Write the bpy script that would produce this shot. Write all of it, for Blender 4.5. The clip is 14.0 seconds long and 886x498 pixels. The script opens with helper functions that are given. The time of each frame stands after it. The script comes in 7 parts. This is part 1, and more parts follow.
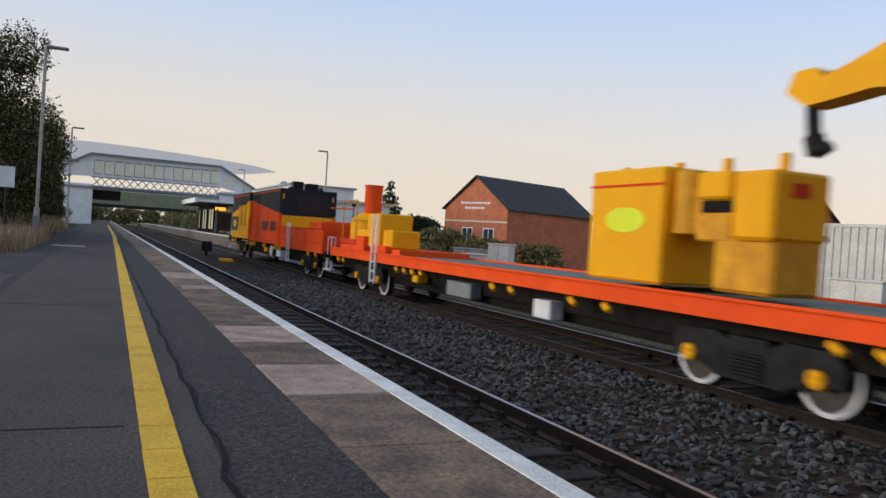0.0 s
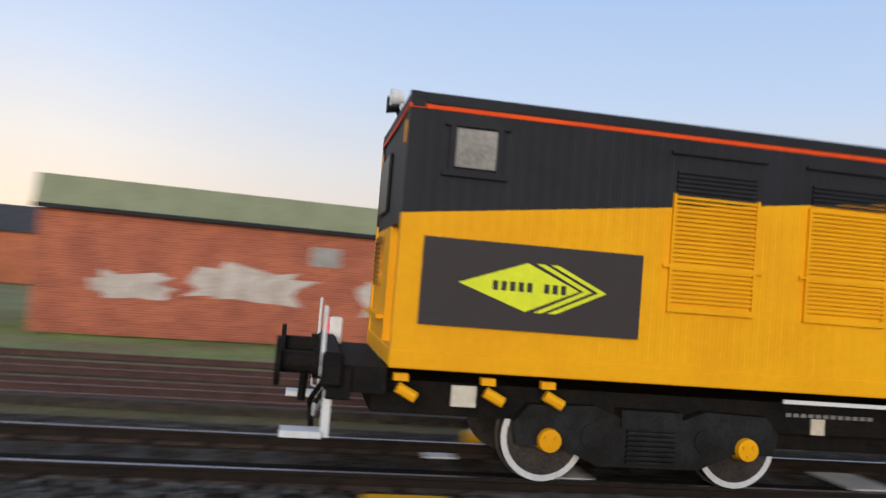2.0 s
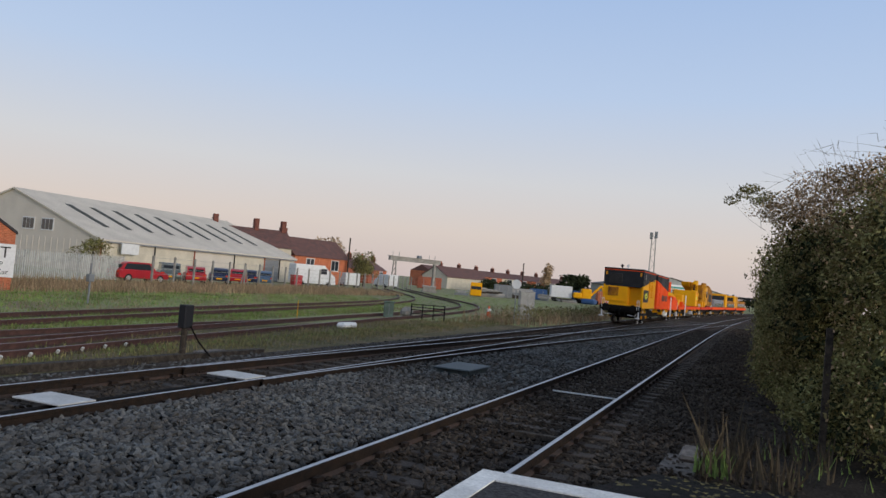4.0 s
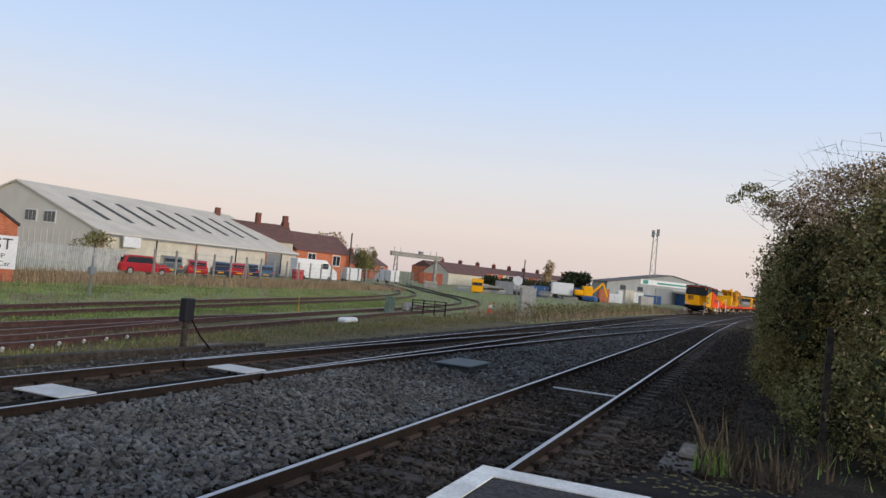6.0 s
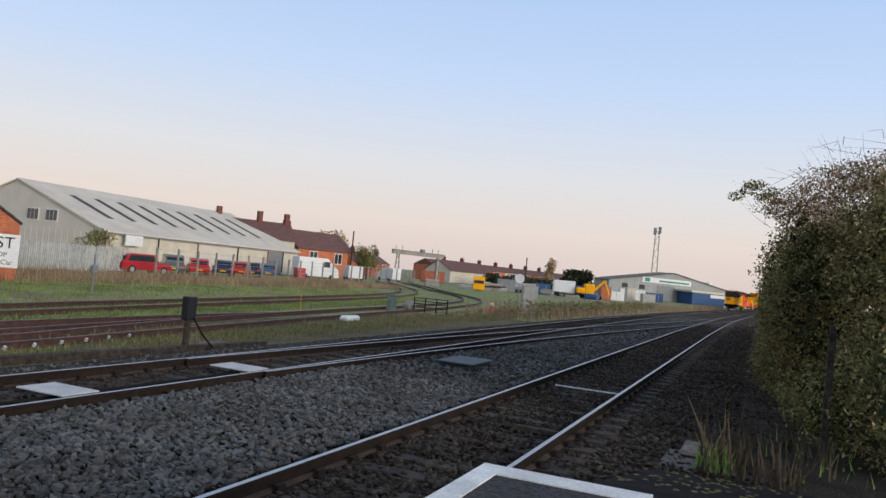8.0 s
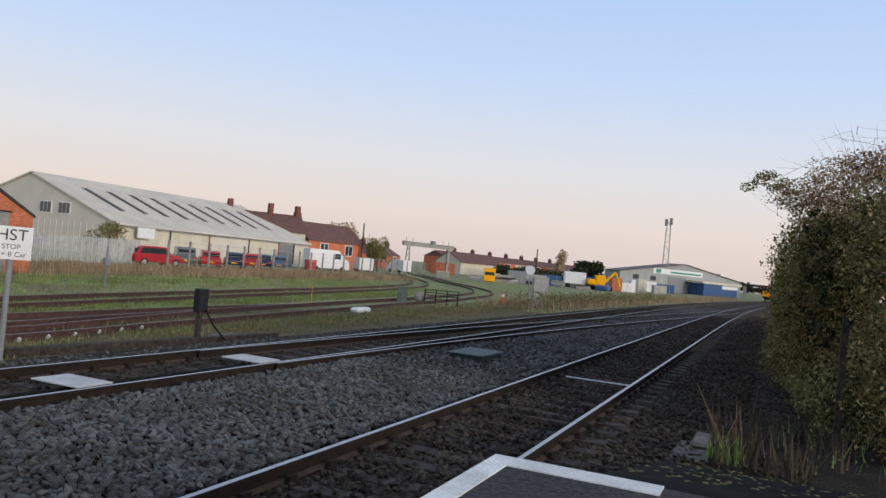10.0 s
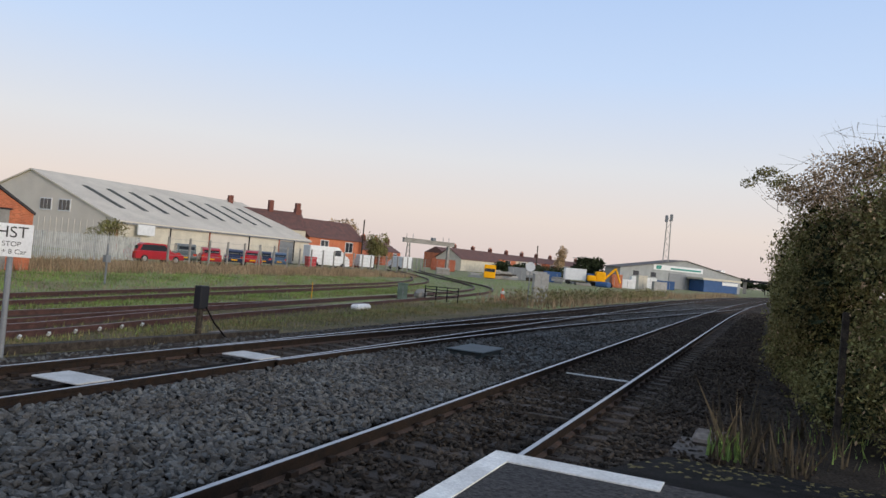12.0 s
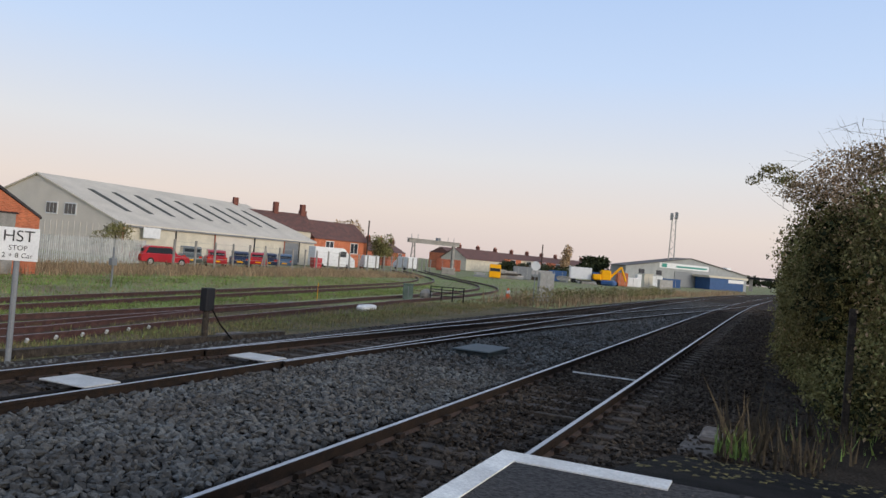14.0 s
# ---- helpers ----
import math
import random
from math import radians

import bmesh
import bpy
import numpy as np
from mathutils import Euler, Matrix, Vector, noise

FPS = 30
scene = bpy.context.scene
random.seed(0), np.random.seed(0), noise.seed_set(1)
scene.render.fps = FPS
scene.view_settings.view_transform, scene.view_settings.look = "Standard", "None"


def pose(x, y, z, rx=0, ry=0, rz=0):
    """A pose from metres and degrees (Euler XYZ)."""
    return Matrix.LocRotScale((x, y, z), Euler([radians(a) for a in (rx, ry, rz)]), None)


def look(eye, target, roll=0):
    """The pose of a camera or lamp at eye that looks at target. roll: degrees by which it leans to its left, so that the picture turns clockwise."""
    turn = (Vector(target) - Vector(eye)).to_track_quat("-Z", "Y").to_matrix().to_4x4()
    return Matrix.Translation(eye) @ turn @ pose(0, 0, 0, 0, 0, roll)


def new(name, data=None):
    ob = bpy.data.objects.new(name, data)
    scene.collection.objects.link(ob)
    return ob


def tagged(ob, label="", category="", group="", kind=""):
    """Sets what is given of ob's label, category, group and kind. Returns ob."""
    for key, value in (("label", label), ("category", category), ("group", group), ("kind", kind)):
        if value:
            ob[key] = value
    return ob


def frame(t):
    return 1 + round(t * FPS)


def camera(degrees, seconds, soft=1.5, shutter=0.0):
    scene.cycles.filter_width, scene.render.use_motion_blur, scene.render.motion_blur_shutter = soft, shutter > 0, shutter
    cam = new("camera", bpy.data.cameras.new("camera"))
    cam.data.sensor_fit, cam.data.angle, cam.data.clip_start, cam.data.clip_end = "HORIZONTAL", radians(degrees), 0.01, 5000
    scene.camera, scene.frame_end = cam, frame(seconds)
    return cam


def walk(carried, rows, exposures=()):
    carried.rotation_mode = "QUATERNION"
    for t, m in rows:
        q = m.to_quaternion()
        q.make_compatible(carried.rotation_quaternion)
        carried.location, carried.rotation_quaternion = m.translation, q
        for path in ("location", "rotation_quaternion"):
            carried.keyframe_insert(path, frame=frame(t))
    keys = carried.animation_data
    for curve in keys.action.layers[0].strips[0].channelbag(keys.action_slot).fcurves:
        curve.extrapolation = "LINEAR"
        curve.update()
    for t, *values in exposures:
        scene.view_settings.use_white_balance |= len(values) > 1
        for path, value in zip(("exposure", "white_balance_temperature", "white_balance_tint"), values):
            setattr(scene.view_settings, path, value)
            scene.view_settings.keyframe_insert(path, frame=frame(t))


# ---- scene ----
cam = camera(59.2, 14.0, soft=1.5, shutter=0.22)
PATH = [
    (0, 0.156, -0.449, 1.811, 89.28, -3.75, 66.44),
    (0.5, 0.156, -0.449, 1.811, 89.19, -3.45, 66.59),
    (1, 0.156, -0.449, 1.811, 89.42, -4.75, 65.96),
    (1.2, 0.120, -0.460, 1.815, 89.45, -4.50, 63.90),
    (1.4, -0.120, -0.550, 1.835, 89.65, -4.25, 57.60),
    (1.5, -0.360, -0.680, 1.846, 89.80, -4.15, 49.00),
    (1.6, -0.480, -0.620, 1.850, 90.15, -4.40, 37.20),
    (1.7, -0.400, -0.450, 1.865, 90.57, -4.55, 25.40),
    (1.8, -0.160, -0.275, 1.888, 91.05, -4.43, 13.60),
    (1.9, 0.350, -0.280, 1.905, 91.50, -4.50, 1.80),
    (2, 0.815, -0.285, 1.944, 92.45, -4.70, -10.00),
    (2.1, 1.050, -0.360, 1.945, 92.80, -4.80, -21.80),
    (2.2, 1.080, -0.400, 1.945, 92.95, -4.60, -33.50),
    (2.3, 0.850, -0.300, 1.942, 93.10, -4.70, -45.00),
    (2.4, 0.420, -0.140, 1.937, 93.05, -4.75, -54.90),
    (2.5, 0.005, 0.016, 1.932, 93.07, -4.75, -62.10),
    (2.6, 0.000, 0.000, 1.917, 92.83, -4.38, -64.68),
    (3, 0.000, 0.000, 1.917, 92.22, -4.22, -67.49),
    (5.5, 0.000, 0.000, 1.917, 92.05, -5.58, -68.16),
    (6, 0.000, 0.000, 1.917, 91.89, -5.61, -68.09),
    (6.5, 0.000, 0.000, 1.917, 91.97, -5.53, -67.97),
    (7, 0.000, 0.000, 1.917, 91.97, -5.53, -68.01),
    (7.5, 0.000, 0.000, 1.917, 91.89, -5.50, -67.86),
    (8, 0.000, 0.000, 1.917, 91.73, -5.51, -67.96),
    (8.5, 0.000, 0.000, 1.917, 91.60, -5.62, -67.73),
    (11, 0.000, 0.000, 1.917, 90.91, -5.28, -67.05),
    (11.5, 0.000, 0.000, 1.917, 90.93, -5.25, -67.08),
    (12, 0.000, 0.000, 1.917, 90.80, -5.32, -67.17),
    (12.5, 0.000, 0.000, 1.917, 90.91, -5.18, -67.06),
    (13, 0.000, 0.000, 1.917, 90.88, -5.11, -66.88),
    (13.5, 0.000, 0.000, 1.917, 90.83, -4.84, -66.85),
    (14, 0.000, 0.000, 1.917, 90.77, -4.79, -66.79),
]
walk(cam, [(r[0], pose(*r[1:])) for r in PATH],
     exposures=((0, 0.0), (1.3, 0.0), (2.0, 0.0), (2.5, -0.5), (3.2, -0.38), (5.5, 0.07), (14, 0.07)))

# ---- dusk light: a clear sky with the glow of the set sun down the line ----
SUN_AZ, SUN_EL = radians(252), radians(11)
world = bpy.data.worlds.new("dusk_sky")
scene.world = world
world.use_nodes = True
wn, wl = world.node_tree.nodes, world.node_tree.links
wn.clear()


def wnode(kind, **kw):
    n = wn.new(kind)
    for k, v in kw.items():
        n.inputs[k].default_value = v
    return n


coord = wnode("ShaderNodeTexCoord")
sep = wnode("ShaderNodeSeparateXYZ")
wl.new(coord.outputs["Generated"], sep.inputs[0])
height = wnode("ShaderNodeValToRGB")
wl.new(sep.outputs["Z"], height.inputs[0])
stops = [(0.0, (0.59, 0.495, 0.48)), (0.06, (0.675, 0.59, 0.545)), (0.13, (0.63, 0.635, 0.66)), (0.24, (0.475, 0.59, 0.785)), (0.38, (0.36, 0.50, 0.76)), (0.62, (0.32, 0.42, 0.60)), (1.0, (0.33, 0.40, 0.52))]
while len(height.color_ramp.elements) < len(stops):
    height.color_ramp.elements.new(0.5)
for e, (p, c) in zip(height.color_ramp.elements, stops):
    e.position, e.color = p, (*c, 1)
glow = wnode("ShaderNodeMapRange", **{"From Min": 0.25, "From Max": 1.0, "To Min": 0.0, "To Max": 1.0})
neg = wnode("ShaderNodeMath")
neg.operation, neg.inputs[1].default_value = "MULTIPLY", -1.0
wl.new(sep.outputs["X"], neg.inputs[0])
wl.new(neg.outputs[0], glow.inputs[0])
low = wnode("ShaderNodeMapRange", **{"From Min": 0.02, "From Max": 0.32, "To Min": 1.0, "To Max": 0.0})
wl.new(sep.outputs["Z"], low.inputs[0])
both = wnode("ShaderNodeMath")
both.operation = "MULTIPLY"
wl.new(glow.outputs[0], both.inputs[0])
wl.new(low.outputs[0], both.inputs[1])
mix = wnode("ShaderNodeMix")
mix.data_type = "RGBA"
wl.new(both.outputs[0], mix.inputs[0])
wl.new(height.outputs[0], mix.inputs[6])
mix.inputs[7].default_value = (0.70, 0.625, 0.525, 1)
sky = wn.new("ShaderNodeTexSky")
sky.sky_type, sky.sun_disc, sky.sun_elevation, sky.sun_rotation = "NISHITA", False, SUN_EL, radians(-18)
bg1, bg2, add, out = wnode("ShaderNodeBackground", Strength=1.12), wnode("ShaderNodeBackground", Strength=0.005), wnode("ShaderNodeAddShader"), wnode("ShaderNodeOutputWorld")
wl.new(mix.outputs[2], bg1.inputs[0])
wl.new(sky.outputs[0], bg2.inputs[0])
wl.new(bg1.outputs[0], add.inputs[0])
wl.new(bg2.outputs[0], add.inputs[1])
wl.new(add.outputs[0], out.inputs[0])
sun = new("sun", bpy.data.lights.new("sun", "SUN"))
sun.data.energy, sun.data.angle, sun.data.color = 2.35, radians(28), (1.0, 0.90, 0.77)
sun.matrix_world = look((math.cos(SUN_AZ) * 50, math.sin(SUN_AZ) * 50, 50 * math.tan(SUN_EL)), (0, 0, 0))


# ---- materials ----
def mat(name, color, rough=0.7, vary=0.25, scale=6.0, fine=60.0, bump=0.2, metal=0.0, other=None, emit=0.0, spread=0.0, stretch=(1, 1, 1), spec=0.4, courses=False):
    """A weathered surface: a base colour that shifts towards a second one in large patches and in fine grain, with relief."""
    m = bpy.data.materials.new(name)
    m.use_nodes = True
    nt = m.node_tree
    n, l = nt.nodes, nt.links
    b = n["Principled BSDF"]
    b.inputs["Roughness"].default_value, b.inputs["Metallic"].default_value = rough, metal
    b.inputs["Specular IOR Level"].default_value = spec
    tc = n.new("ShaderNodeTexCoord")
    mp = n.new("ShaderNodeMapping")
    mp.inputs["Scale"].default_value = stretch
    l.new(tc.outputs["Object"], mp.inputs[0])
    big, small = n.new("ShaderNodeTexNoise"), n.new("ShaderNodeTexNoise")
    for node, s, d in ((big, scale, 4), (small, fine, 3)):
        node.inputs["Scale"].default_value, node.inputs["Detail"].default_value = s, d
        l.new(mp.outputs[0], node.inputs["Vector"])
    c2 = other or tuple(c * (1 - vary * 1.6) for c in color)
    r = n.new("ShaderNodeValToRGB")
    r.color_ramp.elements[0].position, r.color_ramp.elements[1].position = 0.36, 0.66
    r.color_ramp.elements[0].color, r.color_ramp.elements[1].color = (*c2, 1), (*color, 1)
    l.new(big.outputs["Fac"], r.inputs[0])
    g = n.new("ShaderNodeMapRange")
    g.inputs["From Min"].default_value, g.inputs["From Max"].default_value = 0.3, 0.7
    g.inputs["To Min"].default_value, g.inputs["To Max"].default_value = 1 - vary, 1 + vary
    l.new(small.outputs["Fac"], g.inputs[0])
    mul = n.new("ShaderNodeMix")
    mul.data_type, mul.blend_type = "RGBA", "MULTIPLY"
    mul.inputs[0].default_value = 1.0
    l.new(r.outputs[0], mul.inputs[6])
    l.new(g.outputs[0], mul.inputs[7])
    last = mul.outputs[2]
    if spread:
        info = n.new("ShaderNodeObjectInfo") if spread > 0 else n.new("ShaderNodeNewGeometry")
        g2 = n.new("ShaderNodeMapRange")
        g2.inputs["To Min"].default_value, g2.inputs["To Max"].default_value = 1 - abs(spread), 1 + abs(spread)
        l.new(info.outputs["Random" if spread > 0 else "Random Per Island"], g2.inputs[0])
        m2 = n.new("ShaderNodeMix")
        m2.data_type, m2.blend_type = "RGBA", "MULTIPLY"
        m2.inputs[0].default_value = 1.0
        l.new(last, m2.inputs[6])
        l.new(g2.outputs[0], m2.inputs[7])
        last = m2.outputs[2]
    if courses:
        sp, cb, ad, bk = n.new("ShaderNodeSeparateXYZ"), n.new("ShaderNodeCombineXYZ"), n.new("ShaderNodeMath"), n.new("ShaderNodeTexBrick")
        l.new(tc.outputs["Object"], sp.inputs[0])
        l.new(sp.outputs["X"], ad.inputs[0])
        l.new(sp.outputs["Y"], ad.inputs[1])
        l.new(ad.outputs[0], cb.inputs[0])
        l.new(sp.outputs["Z"], cb.inputs[1])
        l.new(cb.outputs[0], bk.inputs["Vector"])
        for key, value in (("Scale", 1.0), ("Brick Width", 0.225), ("Row Height", 0.075), ("Mortar Size", 0.009), ("Mortar Smooth", 0.3)):
            bk.inputs[key].default_value = value
        bk.inputs["Color1"].default_value, bk.inputs["Color2"].default_value, bk.inputs["Mortar"].default_value = (0.78, 0.76, 0.76, 1), (1.2, 1.15, 1.1, 1), (1.25, 1.7, 2.0, 1)
        m3 = n.new("ShaderNodeMix")
        m3.data_type, m3.blend_type = "RGBA", "MULTIPLY"
        m3.inputs[0].default_value = 1.0
        l.new(last, m3.inputs[6])
        l.new(bk.outputs["Color"], m3.inputs[7])
        last = m3.outputs[2]
    l.new(last, b.inputs["Base Color"])
    if bump:
        bp = n.new("ShaderNodeBump")
        bp.inputs["Strength"].default_value, bp.inputs["Distance"].default_value = bump, 0.02
        l.new(small.outputs["Fac"], bp.inputs["Height"])
        l.new(bp.outputs[0], b.inputs["Normal"])
    if emit:
        b.inputs["Emission Color"].default_value, b.inputs["Emission Strength"].default_value = (*color, 1), emit
    return m


ASPHALT = mat("asphalt", (0.068, 0.054, 0.048), 0.88, 0.4, 0.7, 45, 0.6, other=(0.045, 0.036, 0.033))
ASPHALT_OLD = mat("asphalt_worn", (0.042, 0.036, 0.033), 0.9, 0.75, 1.1, 38, 0.9, other=(0.03, 0.028, 0.028))
SLAB = mat("concrete_slab", (0.235, 0.16, 0.107), 0.9, 0.4, 3.4, 30, 0.6, other=(0.095, 0.068, 0.05), spread=0.22)
SLAB_PINK = mat("pinkish_concrete_slab", (0.42, 0.30, 0.24), 0.9, 0.25, 4.0, 30, 0.4, other=(0.25, 0.175, 0.14), spread=0.1)
YELLOW_LINE = mat("yellow_road_paint", (0.78, 0.47, 0.03), 0.75, 0.2, 5, 70, 0.3, other=(0.66, 0.37, 0.02), spread=0.06)
WHITE_LINE = mat("white_road_paint", (0.80, 0.78, 0.74), 0.75, 0.15, 4, 60, 0.3, other=(0.60, 0.58, 0.55))
BALLAST_BED = mat("ballast_bed", (0.072, 0.056, 0.044), 0.95, 0.7, 2.5, 16.0, 1.0, other=(0.034, 0.026, 0.02), spec=0.05)
STONE = mat("ballast_stone", (0.098, 0.099, 0.096), 0.9, 0.25, 0.9, 60, 0.3, other=(0.066, 0.06, 0.054), spread=-0.6)
SLEEPER = mat("tarred_sleeper", (0.075, 0.056, 0.044), 0.9, 0.35, 3.0, 50, 0.5, spread=0.3)
RAIL_SIDE = mat("rusty_rail_side", (0.017, 0.013, 0.011), 0.85, 0.3, 8, 70, 0.3, other=(0.03, 0.019, 0.013), spec=0.2)
RAIL_TOP = mat("polished_rail_head", (0.5, 0.49, 0.5), 0.42, 0.1, 5, 50, 0.05, metal=1.0)
RAIL_RED = mat("rusted_siding_rail", (0.095, 0.045, 0.038), 0.75, 0.25, 6, 50, 0.3)
DIRT = mat("dark_earth", (0.05, 0.039, 0.03), 0.95, 0.6, 1.5, 24, 1.0, other=(0.022, 0.018, 0.014), spec=0.1)
GRASSLAND = mat("rough_grass_ground", (0.215, 0.26, 0.085), 0.95, 0.5, 0.35, 9, 1.0, other=(0.21, 0.165, 0.09))
GRASS = mat("grass_blades", (0.24, 0.335, 0.095), 0.9, 0.3, 0.5, 20, 0, spread=-0.3, spec=0.1)
DRY_GRASS = mat("dry_grass_blades", (0.40, 0.285, 0.175), 0.9, 0.3, 0.5, 20, 0, spread=-0.35, spec=0.1)
LEAF = mat("bush_leaves", (0.20, 0.20, 0.078), 0.9, 0.4, 0.8, 10, 0, other=(0.155, 0.125, 0.056), spread=-0.5, spec=0.05)
LEAF_BROWN = mat("autumn_leaves", (0.46, 0.315, 0.19), 0.9, 0.4, 0.8, 10, 0, other=(0.25, 0.18, 0.10), spread=-0.5, spec=0.05)
LEAF_DARK = mat("dark_and_core_shade_leaves", (0.062, 0.076, 0.04), 0.95, 0.4, 0.8, 10, 0, spread=-0.5, spec=0.05)
BARK = mat("bark", (0.07, 0.055, 0.042), 0.95, 0.4, 8, 40, 0.6)
ORANGE = mat("orange_wagon_paint", (0.86, 0.095, 0.016), 0.7, 0.035, 1.5, 14, 0.03, other=(0.74, 0.078, 0.015), spec=0.08)
ORANGE_DARK = mat("red_orange_paint", (0.64, 0.055, 0.018), 0.7, 0.05, 1.5, 14, 0.03, spec=0.08)
YELLOW = mat("yellow_wagon_paint", (0.86, 0.41, 0.008), 0.6, 0.025, 1.2, 14, 0.03, other=(0.80, 0.36, 0.008), spec=0.12)
YELLOW_DIRTY = mat("grimy_yellow_paint", (0.72, 0.34, 0.015), 0.6, 0.1, 2.5, 18, 0.08, other=(0.52, 0.23, 0.015), spec=0.2)
CHARCOAL = mat("charcoal_paint", (0.024, 0.025, 0.029), 0.6, 0.05, 2, 20, 0.03, other=(0.019, 0.019, 0.022), spec=0.15)
LOGO_GREY = mat("dark_logo_panel", (0.045, 0.037, 0.038), 0.6, 0.03, 2, 20, 0, spec=0.2)
LIME = mat("lime_yellow_vinyl", (0.72, 0.78, 0.02), 0.45, 0.05, 2, 20, 0)
BLACK = mat("black_underframe", (0.009, 0.009, 0.009), 0.7, 0.3, 4, 30, 0.3, other=(0.015, 0.012, 0.01), spec=0.07)
GREY_STEEL = mat("grey_bogie_steel", (0.022, 0.023, 0.024), 0.6, 0.25, 5, 30, 0.2, other=(0.013, 0.012, 0.011), spec=0.12)
WHITE_PAINT = mat("white_paint", (0.74, 0.74, 0.74), 0.5, 0.08, 3, 30, 0.05)
WHEEL_STEEL = mat("worn_wheel_steel", (0.09, 0.075, 0.065), 0.5, 0.25, 6, 40, 0.1, metal=0.6)
DECK_GREEN = mat("green_grey_deck", (0.12, 0.17, 0.14), 0.7, 0.25, 3, 20, 0.2)
RED_LAMP = mat("red_tail_lamp", (0.75, 0.02, 0.015), 0.3, 0.02, 2, 20, 0, emit=0.3)
DARK_GLASS = mat("dark_window_glass", (0.03, 0.035, 0.045), 0.08, 0.05, 1, 5, 0, spec=0.8)
BRICK = mat("red_brick", (0.42, 0.12, 0.062), 0.9, 0.2, 1.2, 25, 0.4, other=(0.31, 0.088, 0.05), courses=True)
BRICK_ORANGE = mat("orange_brick", (0.49, 0.145, 0.066), 0.9, 0.18, 1.2, 25, 0.4, other=(0.40, 0.115, 0.055), courses=True)
RENDER_PATCH = mat("flaking_white_render", (0.58, 0.52, 0.47), 0.95, 0.2, 2.2, 20, 0.4, other=(0.42, 0.34, 0.29))
ROOF_DARK = mat("dark_roof_tiles", (0.062, 0.055, 0.058), 0.8, 0.25, 2, 12, 0.4)
ROOF_RED = mat("brown_red_roof_tiles", (0.16, 0.075, 0.06), 0.85, 0.25, 1.5, 10, 0.4, other=(0.11, 0.06, 0.052))
GREEN_CLAD = mat("green_metal_cladding", (0.25, 0.27, 0.155), 0.6, 0.1, 1, 10, 0.1)
GREY_CLAD = mat("pale_grey_cladding", (0.62, 0.56, 0.49), 0.8, 0.06, 0.6, 10, 0.05, spec=0.15)
GREY_ROOF = mat("pale_grey_roof_sheet", (0.62, 0.555, 0.465), 0.95, 0.1, 0.5, 8, 0.05, other=(0.55, 0.49, 0.41), spec=0.08)
CREAM = mat("cream_wall", (0.62, 0.56, 0.45), 0.8, 0.1, 1.5, 15, 0.1)
WHITE_WALL = mat("white_painted_wall", (0.82, 0.81, 0.79), 0.8, 0.08, 1.0, 12, 0.15, other=(0.72, 0.71, 0.69))
CONTAINER_WHITE = mat("off_white_container", (0.66, 0.63, 0.58), 0.6, 0.1, 1.5, 12, 0.05)
GALV = mat("galvanised_steel", (0.40, 0.385, 0.36), 0.6, 0.15, 3, 30, 0.1, metal=0.2)
GREY_PAINT = mat("grey_paint", (0.22, 0.23, 0.24), 0.6, 0.1, 3, 30, 0.05)
BRIDGE_GREY = mat("blue_grey_ironwork", (0.26, 0.29, 0.33), 0.6, 0.1, 2, 20, 0.05)
STONE_WALL = mat("platform_stone_wall", (0.20, 0.17, 0.145), 0.95, 0.4, 2.5, 14, 0.8, other=(0.10, 0.085, 0.075))
# opaque cream stands for the bright sky showing through the glass
PANE = mat("sky_cream_window_pane", (0.85, 0.77, 0.58), 0.25, 0.05, 1, 5, 0)
AMBER = mat("amber_display", (1.0, 0.42, 0.03), 0.5, 0.3, 9, 40, 0, emit=1.2)
BLUE = mat("blue_cladding", (0.03, 0.085, 0.22), 0.6, 0.1, 1, 10, 0.05)
CONCRETE = mat("weathered_concrete", (0.32, 0.30, 0.27), 0.9, 0.2, 2, 25, 0.3)
TYRE = mat("tyre_rubber", (0.02, 0.02, 0.02), 0.85, 0.1, 5, 30, 0.1)
SIGN_BLACK = mat("sign_black", (0.02, 0.02, 0.02), 0.5, 0.02, 2, 10, 0)
CLOUD = bpy.data.materials.new("cloud_bank")
CLOUD.use_nodes = True
CLOUD.node_tree.nodes["Principled BSDF"].inputs["Base Color"].default_value = (0.0, 0.0, 0.0, 1)
CLOUD.node_tree.nodes["Principled BSDF"].inputs["Specular IOR Level"].default_value = 0.0
CLOUD.node_tree.nodes["Principled BSDF"].inputs["Emission Color"].default_value = (0.37, 0.38, 0.44, 1)
CLOUD.node_tree.nodes["Principled BSDF"].inputs["Emission Strength"].default_value = 1.0
YELLOW_RUST = mat("rusty_yellow_paint", (0.50, 0.225, 0.02), 0.75, 0.3, 1.6, 12, 0.1, other=(0.19, 0.075, 0.025), spec=0.1)
CESS_STONE = mat("oil_dark_ballast_stone", (0.066, 0.054, 0.044), 0.95, 0.3, 0.9, 60, 0.3, other=(0.038, 0.03, 0.024), spread=-0.6, spec=0.1)
SIDING_EARTH = mat("siding_earth", (0.17, 0.128, 0.08), 0.95, 0.5, 0.9, 14, 1.0, other=(0.105, 0.096, 0.05), spec=0.05)
# ramp asphalt, near black because the bush's shade is put into its colour
SHADED_ASPHALT = mat("dark_asphalt_with_bush_shade", (0.013, 0.012, 0.012), 0.95, 0.5, 1.5, 30, 0.8, spec=0.1)
ROOF_GLASS = mat("grimy_roof_light", (0.085, 0.082, 0.068), 0.7, 0.2, 1.5, 12, 0.05, spec=0.2)
SHADED_GLASS = mat("dull_dark_window", (0.03, 0.028, 0.028), 0.45, 0.2, 2, 12, 0, spec=0.2)
